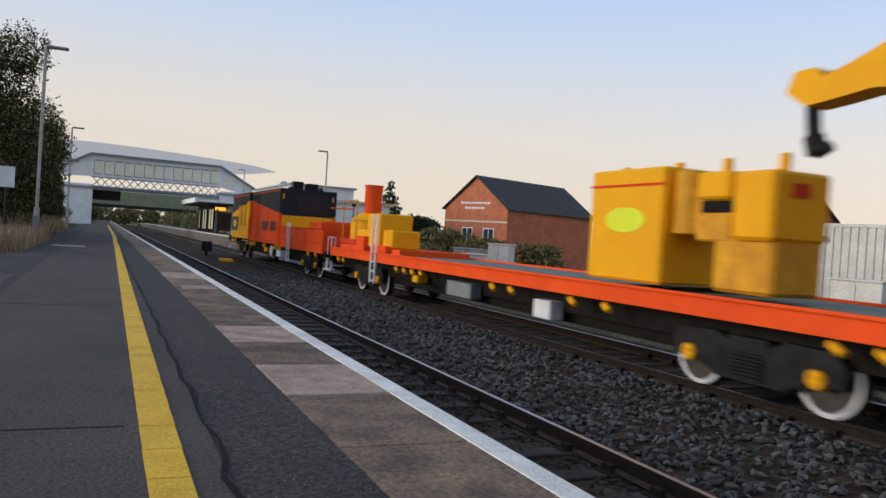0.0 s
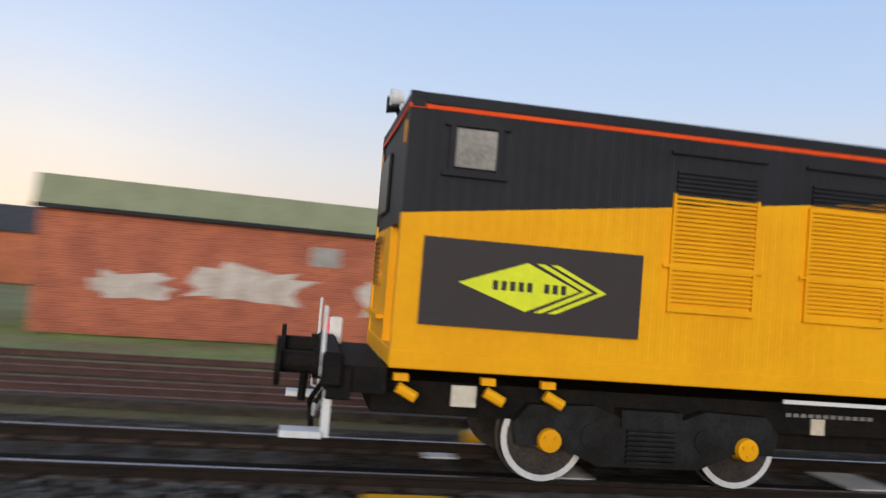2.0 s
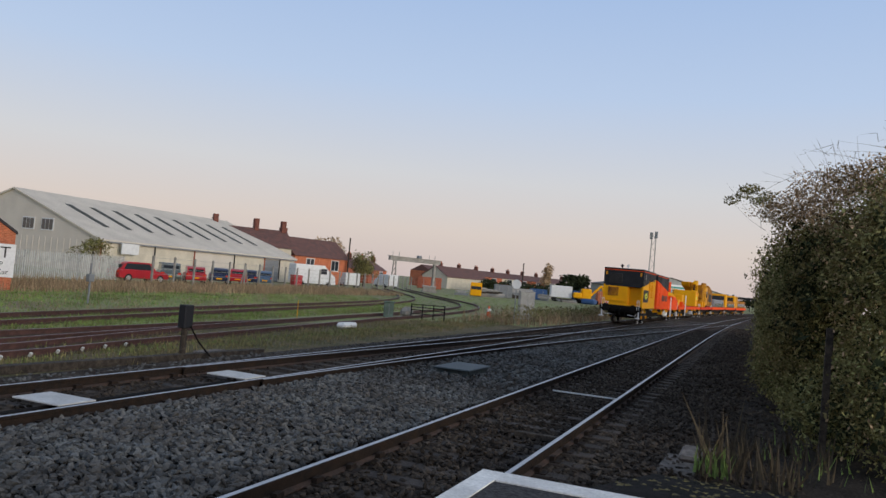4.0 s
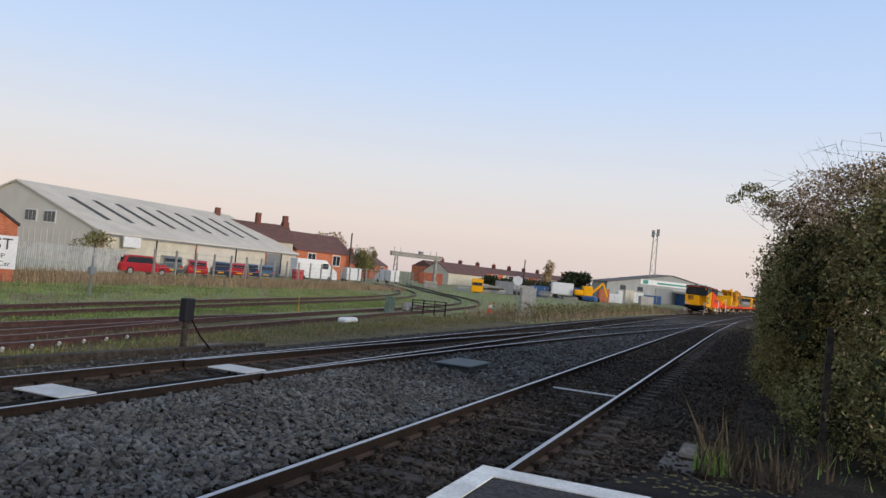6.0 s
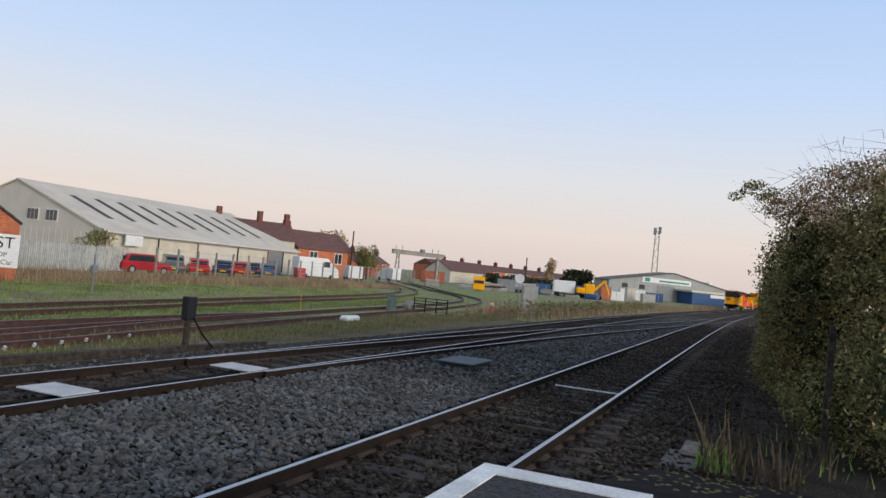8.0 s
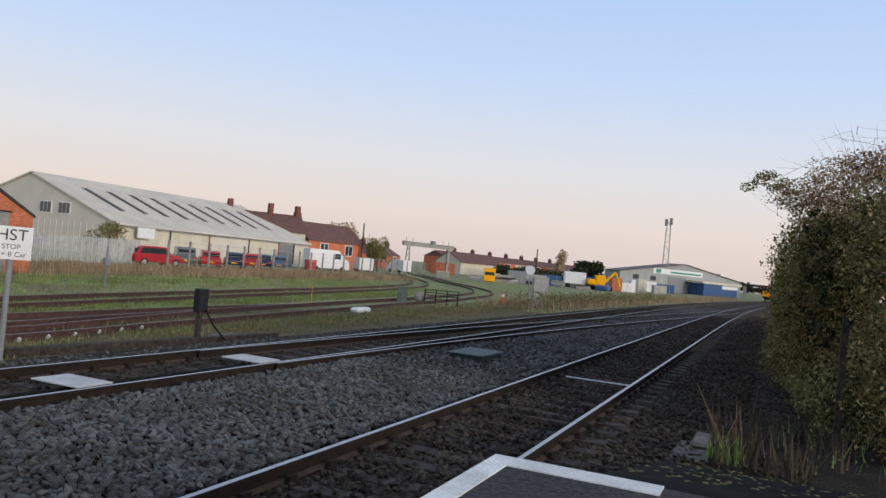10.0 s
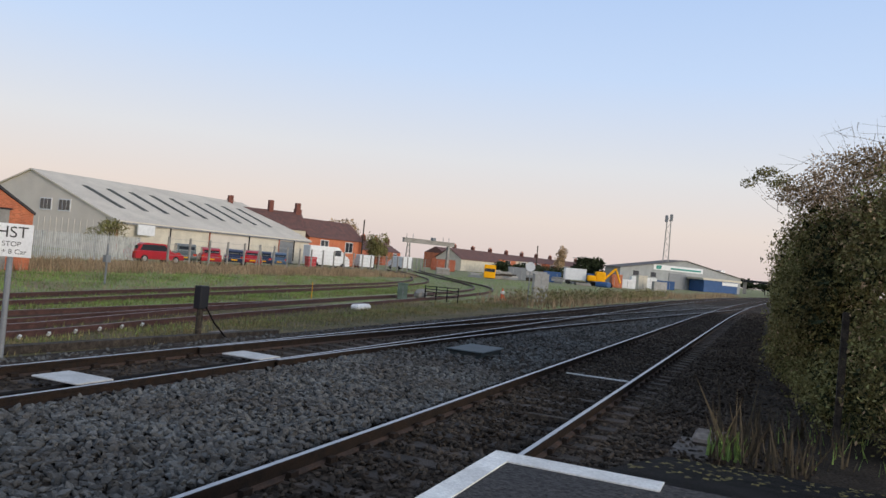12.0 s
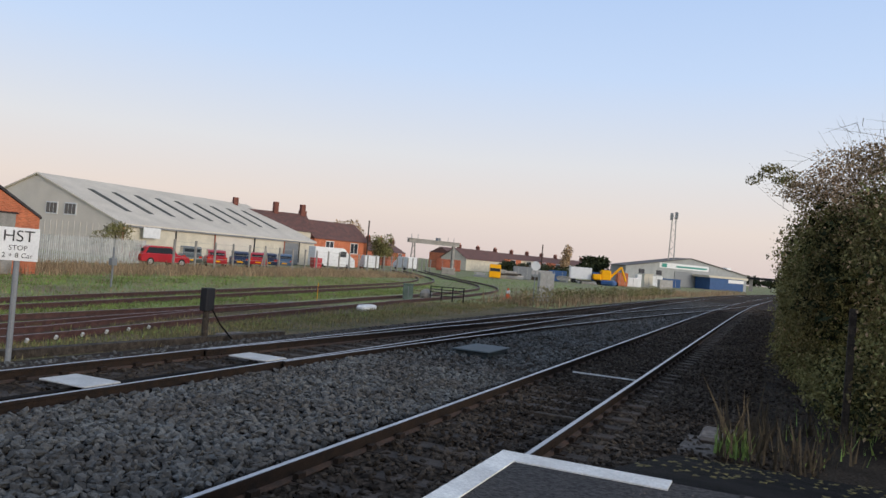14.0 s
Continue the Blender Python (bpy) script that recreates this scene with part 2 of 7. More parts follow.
PALE_GALV = mat("pale_galvanised_pales", (0.50, 0.50, 0.47), 0.65, 0.15, 3, 30, 0.1, spread=0.12)
RAIL_FOOT = mat("rusty_rail_foot", (0.085, 0.048, 0.032), 0.9, 0.3, 6, 50, 0.3, other=(0.05, 0.034, 0.026))
SIDING_TOP = mat("dull_siding_rail_head", (0.24, 0.20, 0.185), 0.6, 0.25, 4, 50, 0.1, other=(0.15, 0.11, 0.10))
CHIMNEY_BRICK = mat("sooty_chimney_brick", (0.20, 0.075, 0.055), 0.95, 0.25, 3, 25, 0.3)
DULL_WHITE = mat("weathered_white_board", (0.56, 0.55, 0.53), 0.8, 0.12, 3, 30, 0.1)
DULL_CLAD = mat("dull_grey_shed_cladding", (0.34, 0.35, 0.345), 0.8, 0.1, 0.6, 10, 0.05, spec=0.15)
BROWN_SHEET = mat("brown_grey_roof_sheet", (0.16, 0.14, 0.125), 0.9, 0.15, 0.5, 8, 0.05)
LOW_WEED = mat("low_brown_weed", (0.22, 0.175, 0.09), 0.9, 0.4, 0.6, 20, 0, other=(0.15, 0.155, 0.066), spread=-0.4, spec=0.1)
WEED = mat("dead_weed_stalk", (0.085, 0.064, 0.038), 0.9, 0.3, 0.5, 20, 0, spread=-0.4)


# ---- mesh helpers ----
def link(name, bm, material, parent=None, label=""):
    me = bpy.data.meshes.new(name)
    bm.normal_update()
    bm.to_mesh(me)
    bm.free()
    for m in (material if isinstance(material, (list, tuple)) else [material]):
        me.materials.append(m)
    ob = new(name, me)
    ob.parent = parent
    if label:
        tagged(ob, label)
    return ob


def part(name, bm, material, parent, label=""):
    return link(name, bm, material, parent, label)


def thing(name, label, category, group="", kind="", at=None):
    ob = new(name)
    ob.empty_display_size = 0.1
    if at is not None:
        ob.matrix_basis = at
    return tagged(ob, label, category, group, kind)


def box(bm, x0, x1, y0, y1, z0, z1, mi=0, bevel=0.0):
    r = bmesh.ops.create_cube(bm, size=1, matrix=Matrix.Translation(((x0 + x1) / 2, (y0 + y1) / 2, (z0 + z1) / 2)) @ Matrix.Diagonal((abs(x1 - x0), abs(y1 - y0), abs(z1 - z0), 1)))
    if bevel:
        e = list({e for v in r["verts"] for e in v.link_edges})
        bmesh.ops.bevel(bm, geom=e, offset=bevel, segments=1, affect="EDGES")
    if mi:
        for v in r["verts"]:
            if v.is_valid:
                for f in v.link_faces:
                    f.material_index = mi
    return bm


def boxes(*rows, bevel=0.0):
    bm = bmesh.new()
    for r in rows:
        box(bm, *r, bevel=bevel)
    return bm


def tube(bm, a, b, r, r2=None, seg=10, cap=True):
    a, b = Vector(a), Vector(b)
    m = Matrix.Translation((a + b) / 2) @ (b - a).to_track_quat("Z", "Y").to_matrix().to_4x4()
    bmesh.ops.create_cone(bm, cap_ends=cap, segments=seg, radius1=r, radius2=r if r2 is None else r2, depth=(b - a).length, matrix=m)
    return bm


def tubes(*rows, seg=8):
    bm = bmesh.new()
    for a, b, r in rows:
        tube(bm, a, b, r, seg=seg)
    return bm


def prism(bm, outline, y0, y1, axis="y"):
    """Extrudes an outline of (x, z) pairs from y0 to y1 (or (y, z) along x with axis 'x')."""
    def at(p, d):
        return (p[0], d, p[1]) if axis == "y" else (d, p[0], p[1])
    v0, v1 = [bm.verts.new(at(p, y0)) for p in outline], [bm.verts.new(at(p, y1)) for p in outline]
    n = len(outline)
    bm.faces.new(v0), bm.faces.new(v1[::-1])
    for i in range(n):
        bm.faces.new((v0[i], v1[i], v1[(i + 1) % n], v0[(i + 1) % n]))
    bmesh.ops.recalc_face_normals(bm, faces=bm.faces)
    return bm


def prisms(outline, y0, y1, axis="y"):
    return prism(bmesh.new(), outline, y0, y1, axis)


def raw(name, verts, faces, material, parent=None):
    me = bpy.data.meshes.new(name)
    me.from_pydata(verts, [], faces)
    me.materials.append(material)
    ob = new(name, me)
    ob.parent = parent
    return ob


# ---- ground ----
GROUND_Z = -0.32


def bend(x):
    """How far the line swings aside: straight through the station, curving beyond it."""
    return -((x - 40) ** 2) / 3600 if x > 40 else 0.0


def slope(x):
    return math.atan(-(x - 40) / 1800) if x > 40 else 0.0


def plane_sheet(name, xs, ys, z, material, label, rough=0.0):
    bm = bmesh.new()
    grid = [[bm.verts.new((x, y, z + (random.uniform(-rough, rough) if rough else 0))) for y in ys] for x in xs]
    for i in range(len(xs) - 1):
        for j in range(len(ys) - 1):
            bm.faces.new((grid[i][j], grid[i + 1][j], grid[i + 1][j + 1], grid[i][j + 1]))
    return tagged(link(name, bm, material), label, "ground", kind="structure")


plane_sheet("ground", [-3000, -400, -60, 0, 60, 400, 3000], [-3000, -300, 0, 300, 3000], GROUND_Z - 0.05, GRASSLAND, "rough grass and dry weeds on railway land")
NEAR_RAILS, FAR_RAILS = (2.22, 3.88), (7.52, 9.15)


def ballast_bed():
    xs = [-260 + 6 * i for i in range(110)]
    prof = [(-0.6, GROUND_Z - 0.02), (1.2, -0.22), (2.0, -0.19), (3.0, -0.19), (4.2, -0.17), (5.0, -0.13), (6.6, -0.13), (7.2, -0.16), (9.5, -0.17), (10.4, -0.2), (11.4, GROUND_Z - 0.02)]
    bm = bmesh.new()
    rows = [[bm.verts.new((x, y + bend(x), z)) for y, z in prof] for x in xs]
    for i in range(len(xs) - 1):
        for j in range(len(prof) - 1):
            bm.faces.new((rows[i][j], rows[i + 1][j], rows[i + 1][j + 1], rows[i][j + 1]))
    return tagged(link("ballast_bed", bm, BALLAST_BED), "grey crushed stone track bed", "ballast", kind="structure")


ballast_bed()

ICO = bmesh.new()
bmesh.ops.create_icosphere(ICO, subdivisions=1, radius=1)
ICO_V = np.array([v.co[:] for v in ICO.verts])
ICO_F = np.array([[v.index for v in f.verts] for f in ICO.faces])
ICO.free()


def stones(name, rows, label, seed, material=None):
    """Loose angular stones; rows of (count, x0, x1, y0, y1, z, size)."""
    rng = np.random.default_rng(seed)
    vs, fs, n = [], [], 0
    for count, x0, x1, y0, y1, z, size in rows:
        c = np.stack([rng.uniform(x0, x1, count), rng.uniform(y0, y1, count), np.full(count, z)], 1)
        c[:, 1] += np.array([bend(x) for x in c[:, 0]])
        c[:, 2] += rng.uniform(-0.02, 0.018, count)
        s = rng.uniform(0.6, 1.3, (count, 1, 3)) * size * np.array([1.25, 0.95, 0.62])
        v = ICO_V[None] * s * rng.uniform(0.55, 1.35, (count, 12, 1))
        a, b = rng.uniform(0, 6.28, count), rng.normal(0, 0.5, count)
        ca, sa, cb, sb = (f(q)[:, None] for q in (a, b) for f in (np.cos, np.sin))
        x, z = v[..., 0] * cb - v[..., 2] * sb, v[..., 0] * sb + v[..., 2] * cb
        v = np.stack([x * ca - v[..., 1] * sa, x * sa + v[..., 1] * ca, z], -1) + c[:, None]
        vs.append(v.reshape(-1, 3))
        fs.append((ICO_F[None] + 12 * np.arange(count)[:, None, None]).reshape(-1, 3) + n)
        n += 12 * count
    ob = raw(name, np.concatenate(vs).tolist(), np.concatenate(fs).tolist(), material or STONE)
    return tagged(ob, label, "ballast", kind="stuff")


stones("ballast_stones", [
    (8000, -14, 14, 4.15, 7.3, -0.11, 0.041), (9000, 3, 14, 4.15, 7.3, -0.09, 0.042), (5000, 14, 34, 4.15, 7.3, -0.1, 0.044), (4500, -34, -14, 4.15, 7.3, -0.1, 0.044),
    (4500, 34, 80, 4.15, 7.3, -0.1, 0.06),
    (3200, -10, 40, 9.3, 10.6, -0.18, 0.032)], "loose angular grey ballast stones", 3)

stones("cess_stones", [
    (5200, 3.0, 24, 2.3, 3.8, -0.155, 0.034), (1600, -14, 3, 2.3, 3.8, -0.165, 0.03), (4200, 4.5, 20, 0.4, 2.1, -0.185, 0.036), (5000, 12, 44, 0.2, 2.1, -0.2, 0.038), (3000, 10, 40, -0.7, 0.6, GROUND_Z + 0.03, 0.035),
    (2500, 40, 75, 0.2, 2.1, -0.2, 0.055), (4500, 24, 60, 2.3, 3.8, -0.155, 0.042), (2500, 30, 70, 7.6, 9.1, -0.15, 0.045), (2600, 0, 30, 7.6, 9.1, -0.16, 0.032)], "oil-darkened brown ballast stones", 4, CESS_STONE)

# ---- tracks ----
RAIL_PROFILE = [(-0.07, -0.159), (0.07, -0.159), (0.07, -0.148), (0.012, -0.128), (0.012, -0.045), (0.036, -0.034), (0.036, -0.004), (0.028, 0.0), (-0.028, 0.0), (-0.036, -0.004), (-0.036, -0.034), (-0.012, -0.045), (-0.012, -0.128), (-0.07, -0.148)]


def rail(path, parent, side_mat, top_mat, z=0.0, name="rail"):
    """Sweeps the rail section along plan points (x, y)."""
    bm = bmesh.new()
    rings = []
    for i, (x, y) in enumerate(path):
        a, b = path[max(i - 1, 0)], path[min(i + 1, len(path) - 1)]
        d = Vector((b[0] - a[0], b[1] - a[1])).normalized()
        rings.append([bm.verts.new((x - d.y * p, y + d.x * p, z + q)) for p, q in RAIL_PROFILE])
    n = len(RAIL_PROFILE)
    for r0, r1 in zip(rings, rings[1:]):
        for k in range(n):
            f = bm.faces.new((r0[k], r1[k], r1[(k + 1) % n], r0[(k + 1) % n]))
            f.material_index = 1 if k == 7 else 2 if k in (1, 2, 12, 13) else 0
    bm.faces.new(rings[0]), bm.faces.new(rings[-1][::-1])
    bmesh.ops.recalc_face_normals(bm, faces=bm.faces)
    return part(name, bm, [side_mat, top_mat, RAIL_FOOT], parent)


SLEEPER_ME = bpy.data.meshes.new("sleeper")
_b = boxes((-0.125, 0.125, -1.3, 1.3, -0.3, -0.155), bevel=0.012)
_b.to_mesh(SLEEPER_ME)
_b.free()
SLEEPER_ME.materials.append(SLEEPER)
CHAIR_ME = bpy.data.meshes.new("rail_chair")
_b = boxes((-0.09, 0.09, -0.19, 0.19, -0.165, -0.145), (-0.06, 0.06, -0.12, -0.06, -0.15, -0.09), (-0.06, 0.06, 0.06, 0.12, -0.15, -0.09))
_b.to_mesh(CHAIR_ME)
_b.free()
CHAIR_ME.materials.append(RAIL_SIDE)
MAIN_X = [-260 + 10 * i for i in range(66)]


def main_track(rails, x0, x1, label):
    t = thing("railway_track", label, "railway track", kind="structure")
    for y in rails:
        rail([(x, y + bend(x)) for x in MAIN_X], t, RAIL_SIDE, RAIL_TOP)
    mid = sum(rails) / 2
    x = x0
    while x < x1:
        s = new("sleeper", SLEEPER_ME)
        s.parent = t
        s.matrix_basis = pose(x, mid + bend(x), random.uniform(-0.012, 0.006), 0, 0, random.uniform(-0.8, 0.8))
        if -12 < x < 26:
            for y in rails:
                c = new("rail_chair", CHAIR_ME)
                c.parent = t
                c.matrix_basis = pose(x, y, 0)
        x += 0.68
    return t


main_track(NEAR_RAILS, -45, 75, "platform-side running line with polished rails on dark sleepers")
main_track(FAR_RAILS, -45, 75, "through running line with polished rails on dark sleepers")


def offset_path(pts, d):
    out = []
    for i, (x, y) in enumerate(pts):
        a, b = Vector(pts[max(i - 1, 0)]), Vector(pts[min(i + 1, len(pts) - 1)])
        t = (b - a).normalized()
        out.append((x - t.y * d, y + t.x * d))
    return out


def smooth(pts, n=8):
    """A Catmull-Rom curve through plan points."""
    p = [Vector(q) for q in pts]
    p = [p[0] * 2 - p[1]] + p + [p[-1] * 2 - p[-2]]
    out = []
    for i in range(1, len(p) - 2):
        for k in range(n):
            u = k / n
            v = 0.5 * (2 * p[i] + (p[i + 1] - p[i - 1]) * u + (2 * p[i - 1] - 5 * p[i] + 4 * p[i + 1] - p[i + 2]) * u * u + (3 * p[i] - p[i - 1] - 3 * p[i + 1] + p[i + 2]) * u ** 3)
            out.append((v.x, v.y))
    return out + [tuple(p[-2])]


def side_track(pts, label, material, z=-0.2, sleepers=False):
    t = thing("siding_track", label, "railway track", kind="structure")
    c = smooth(pts)
    for d in (-0.8, 0.8):
        rail(offset_path(c, d), t, material, SIDING_TOP, z)
    if sleepers:
        run = 0.0
        for (x, y), (u, v) in zip(c, c[1:]):
            seg = math.hypot(u - x, v - y)
            while run < seg:
                px, py = x + (u - x) * run / seg, y + (v - y) * run / seg
                if -25 < px < 62:
                    s = new("sleeper", SLEEPER_ME)
                    s.parent = t
                    s.matrix_basis = pose(px, py, z - 0.02, 0, 0, math.degrees(math.atan2(v - y, u - x)))
                run += 0.75
            run -= seg
    return t


side_track([(-60, 12.6), (-30, 12.8), (-5, 13.2), (9, 13.85), (15, 14.65), (21, 15.5), (33, 17.2), (43.5, 18.5), (58, 21.1), (68, 24.5), (76, 29), (85, 35), (97, 42), (110, 50), (125, 58)], "rusty siding rails curving off through the grass", RAIL_RED)
side_track([(-70, 16.8), (-30, 16.6), (0, 17.2), (14, 19.1), (20, 20.2), (30, 22.0), (49, 25.4), (63, 29.0), (76, 34.5), (90, 43), (104, 52)], "rusty siding rails half lost in grass", RAIL_RED)


# ---- platform ----
PZ, EDGE, PEND = 0.8, 1.43, 4.5


def platform():
    p = thing("platform", "asphalt station platform with stone-slab edge", "platform", kind="structure")
    part("body", boxes((-240, PEND, -2.6, EDGE - 0.06, GROUND_Z, PZ - 0.06)), STONE_WALL, p)
    part("worn_path", boxes((-240, PEND - 0.02, 0.08, 0.62, PZ - 0.06, PZ)), ASPHALT_OLD, p)
    part("asphalt", boxes((-240, PEND - 0.02, -1.55, 0.075, PZ - 0.06, PZ + 0.004)), ASPHALT, p)
    part("back_path", boxes((-240, PEND - 0.02, -2.6, -1.555, PZ - 0.06, PZ)), ASPHALT_OLD, p)
    # coping slabs, a few of them pale
    rng = random.Random(5)
    part("asphalt_end", boxes((0.6, PEND - 0.02, 0.62, EDGE - 0.01, PZ - 0.06, PZ)), ASPHALT_OLD, p)
    joints = [0.6, -1.1, -2.2, -3.37, -4.55, -5.61, -6.77, -7.9]
    while joints[-1] > -70:
        joints.append(joints[-1] - (rng.uniform(0.85, 1.9) if joints[-1] > -40 else 3.0))
    for k, (x, x2) in enumerate(zip(joints, joints[1:])):
        pale = k in (4, 6) or -15.0 < x < -13.2
        part("coping_slab", boxes((x2 + 0.012, x, 0.628, EDGE, PZ - 0.075, PZ + rng.uniform(0, 0.005)), bevel=0.007), SLAB_PINK if pale else SLAB, p)
    x = joints[-1]
    seam = bmesh.new()
    prev = None
    for k in range(160):
        sx, sy = PEND - 0.3 * k, 0.078 + 0.02 * math.sin(k * 1.7) + rng.uniform(-0.014, 0.014)
        w = rng.uniform(0.006, 0.017)
        cur = (seam.verts.new((sx, sy - w, PZ + 0.0065)), seam.verts.new((sx, sy + w, PZ + 0.0065)))
        if prev:
            seam.faces.new((prev[0], prev[1], cur[1], cur[0]))
        prev = cur
    part("tar_seam", seam, BLACK, p, "dark ragged joint in the asphalt")
    for sx in (-3.9, -9.5, -17.0, -26.0):
        part("patch_joint", boxes((sx, sx + 0.015, -1.54, -0.3, PZ, PZ + 0.0065)), BLACK, p)
    for sx in (-6.5, -14, -22):
        part("utility_patch", boxes((sx, sx + 2.2, -2.4, -1.7, PZ, PZ + 0.005)), ASPHALT, p)
    part("edge_course", boxes((-240, x, 0.628, EDGE, PZ - 0.075, PZ)), SLAB, p)
    part("white_edge_line", boxes((-240, PEND, EDGE - 0.13, EDGE + 0.004, PZ - 0.05, PZ + 0.008)), WHITE_LINE, p)
    part("white_end_line", boxes((PEND - 0.2, PEND + 0.004, 0.45, EDGE - 0.13, PZ - 0.05, PZ + 0.008)), WHITE_LINE, p)
    x = PEND - 0.4
    while x > -110:
        w = 0.42 if x > -30 else 6.0
        off = -0.24 + min(0.3, max(0, (-x - 3) * 0.0075))
        part("yellow_line_tile", boxes((x - w + 0.011, x, off, off + 0.165, PZ - 0.02, PZ + 0.009)), YELLOW_LINE, p)
        x -= w
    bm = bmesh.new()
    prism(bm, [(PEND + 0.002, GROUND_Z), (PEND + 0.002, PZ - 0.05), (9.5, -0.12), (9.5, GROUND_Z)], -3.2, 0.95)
    part("end_ramp", bm, SHADED_ASPHALT, p, "dark asphalt ramp at the platform's end, bush shade in its colour")
    return p


platform()


def far_platform():
    p = thing("platform", "opposite station platform with stone face and pale edge", "platform", kind="structure")
    bm = bmesh.new()
    prism(bm, [(-240, GROUND_Z), (-240, PZ), (-62, PZ), (-48, GROUND_Z)], 10.05, 15.0)
    part("body", bm, STONE_WALL, p)
    part("surface", boxes((-240, -62, 10.4, 15, PZ, PZ + 0.01)), ASPHALT, p)
    part("white_edge_line", boxes((-240, -62, 9.98, 10.4, PZ - 0.05, PZ + 0.02)), WHITE_LINE, p)
    return p


far_platform()

# ---- the works train: every vehicle is built about its own middle, rear towards -x ----
YN = -1.336
TRAIN_MID = 8.335
HALF = 1.30


def bogie(parent, x):
    """Two-axle bogie with white-rimmed wheels and yellow axle hubs."""
    for sy in (-1, 1):
        y0 = sy * 1.0
        bm = bmesh.new()
        o = [(-1.45, 0.62), (-1.3, 0.8), (-0.6, 0.82), (-0.35, 0.72), (0.35, 0.72), (0.6, 0.82), (1.3, 0.8), (1.45, 0.62), (1.4, 0.4), (0.95, 0.4), (0.55, 0.22), (-0.55, 0.22), (-0.95, 0.4), (-1.4, 0.4)]
        prism(bm, [(x + a, b) for a, b in o], y0 - 0.07, y0 + 0.07)
        for k in range(7):
            box(bm, x - 0.26, x + 0.26, y0 + sy * 0.06, y0 + sy * 0.13, 0.27 + 0.05 * k, 0.295 + 0.05 * k)
        box(bm, x - 0.33, x + 0.33, y0 - 0.1, y0 + 0.1, 0.62, 0.8)
        for q in (-0.62, 0.62):
            tube(bm, (x + q, y0 + sy * 0.07, 0.52), (x + q, y0 + sy * 0.09, 0.52), 0.13, seg=12)
        part("side_frame", bm, GREY_STEEL, parent, "dark grey cast bogie side frame")
    for ax in (-1.075, 1.075):
        for sy in (-1, 1):
            yw = sy * 0.815
            bm = bmesh.new()
            tube(bm, (x + ax, yw - 0.065, 0.45), (x + ax, yw + 0.065, 0.45), 0.45, seg=32)
            tube(bm, (x + ax, yw - sy * 0.075, 0.45), (x + ax, yw - sy * 0.105, 0.45), 0.475, seg=32)
            w = part("wheel", bm, WHEEL_STEEL, parent)
            bm = bmesh.new()
            n = 36
            yr = yw + sy * 0.068
            ring = [[bm.verts.new((x + ax + r * math.cos(2 * math.pi * k / n), y, 0.45 + r * math.sin(2 * math.pi * k / n))) for k in range(n)] for r, y in ((0.385, yr), (0.447, yr), (0.447, yr - sy * 0.02))]
            for k in range(n):
                for a in (0, 1):
                    bm.faces.new((ring[a][k], ring[a][(k + 1) % n], ring[a + 1][(k + 1) % n], ring[a + 1][k]))
            bmesh.ops.recalc_face_normals(bm, faces=bm.faces)
            part("painted_rim", bm, WHITE_PAINT, w, "white painted wheel rim")
            bm = bmesh.new()
            tube(bm, (x + ax, sy * 0.95, 0.46), (x + ax, sy * 1.13, 0.46), 0.135, 0.115, seg=14)
            for k in range(3):
                a = 2.1 * k + 0.5
                tube(bm, (x + ax + 0.06 * math.cos(a), sy * 1.13, 0.46 + 0.06 * math.sin(a)), (x + ax + 0.06 * math.cos(a), sy * 1.155, 0.46 + 0.06 * math.sin(a)), 0.025, seg=6)
            part("axle_box", bm, YELLOW, w, "yellow axle box cover")
        part("axle", tubes(((x + ax, -0.85, 0.45), (x + ax, 0.85, 0.45), 0.08)), BLACK, parent)
    part("bolster", boxes((x - 0.3, x + 0.3, -0.9, 0.9, 0.5, 0.85)), BLACK, parent)


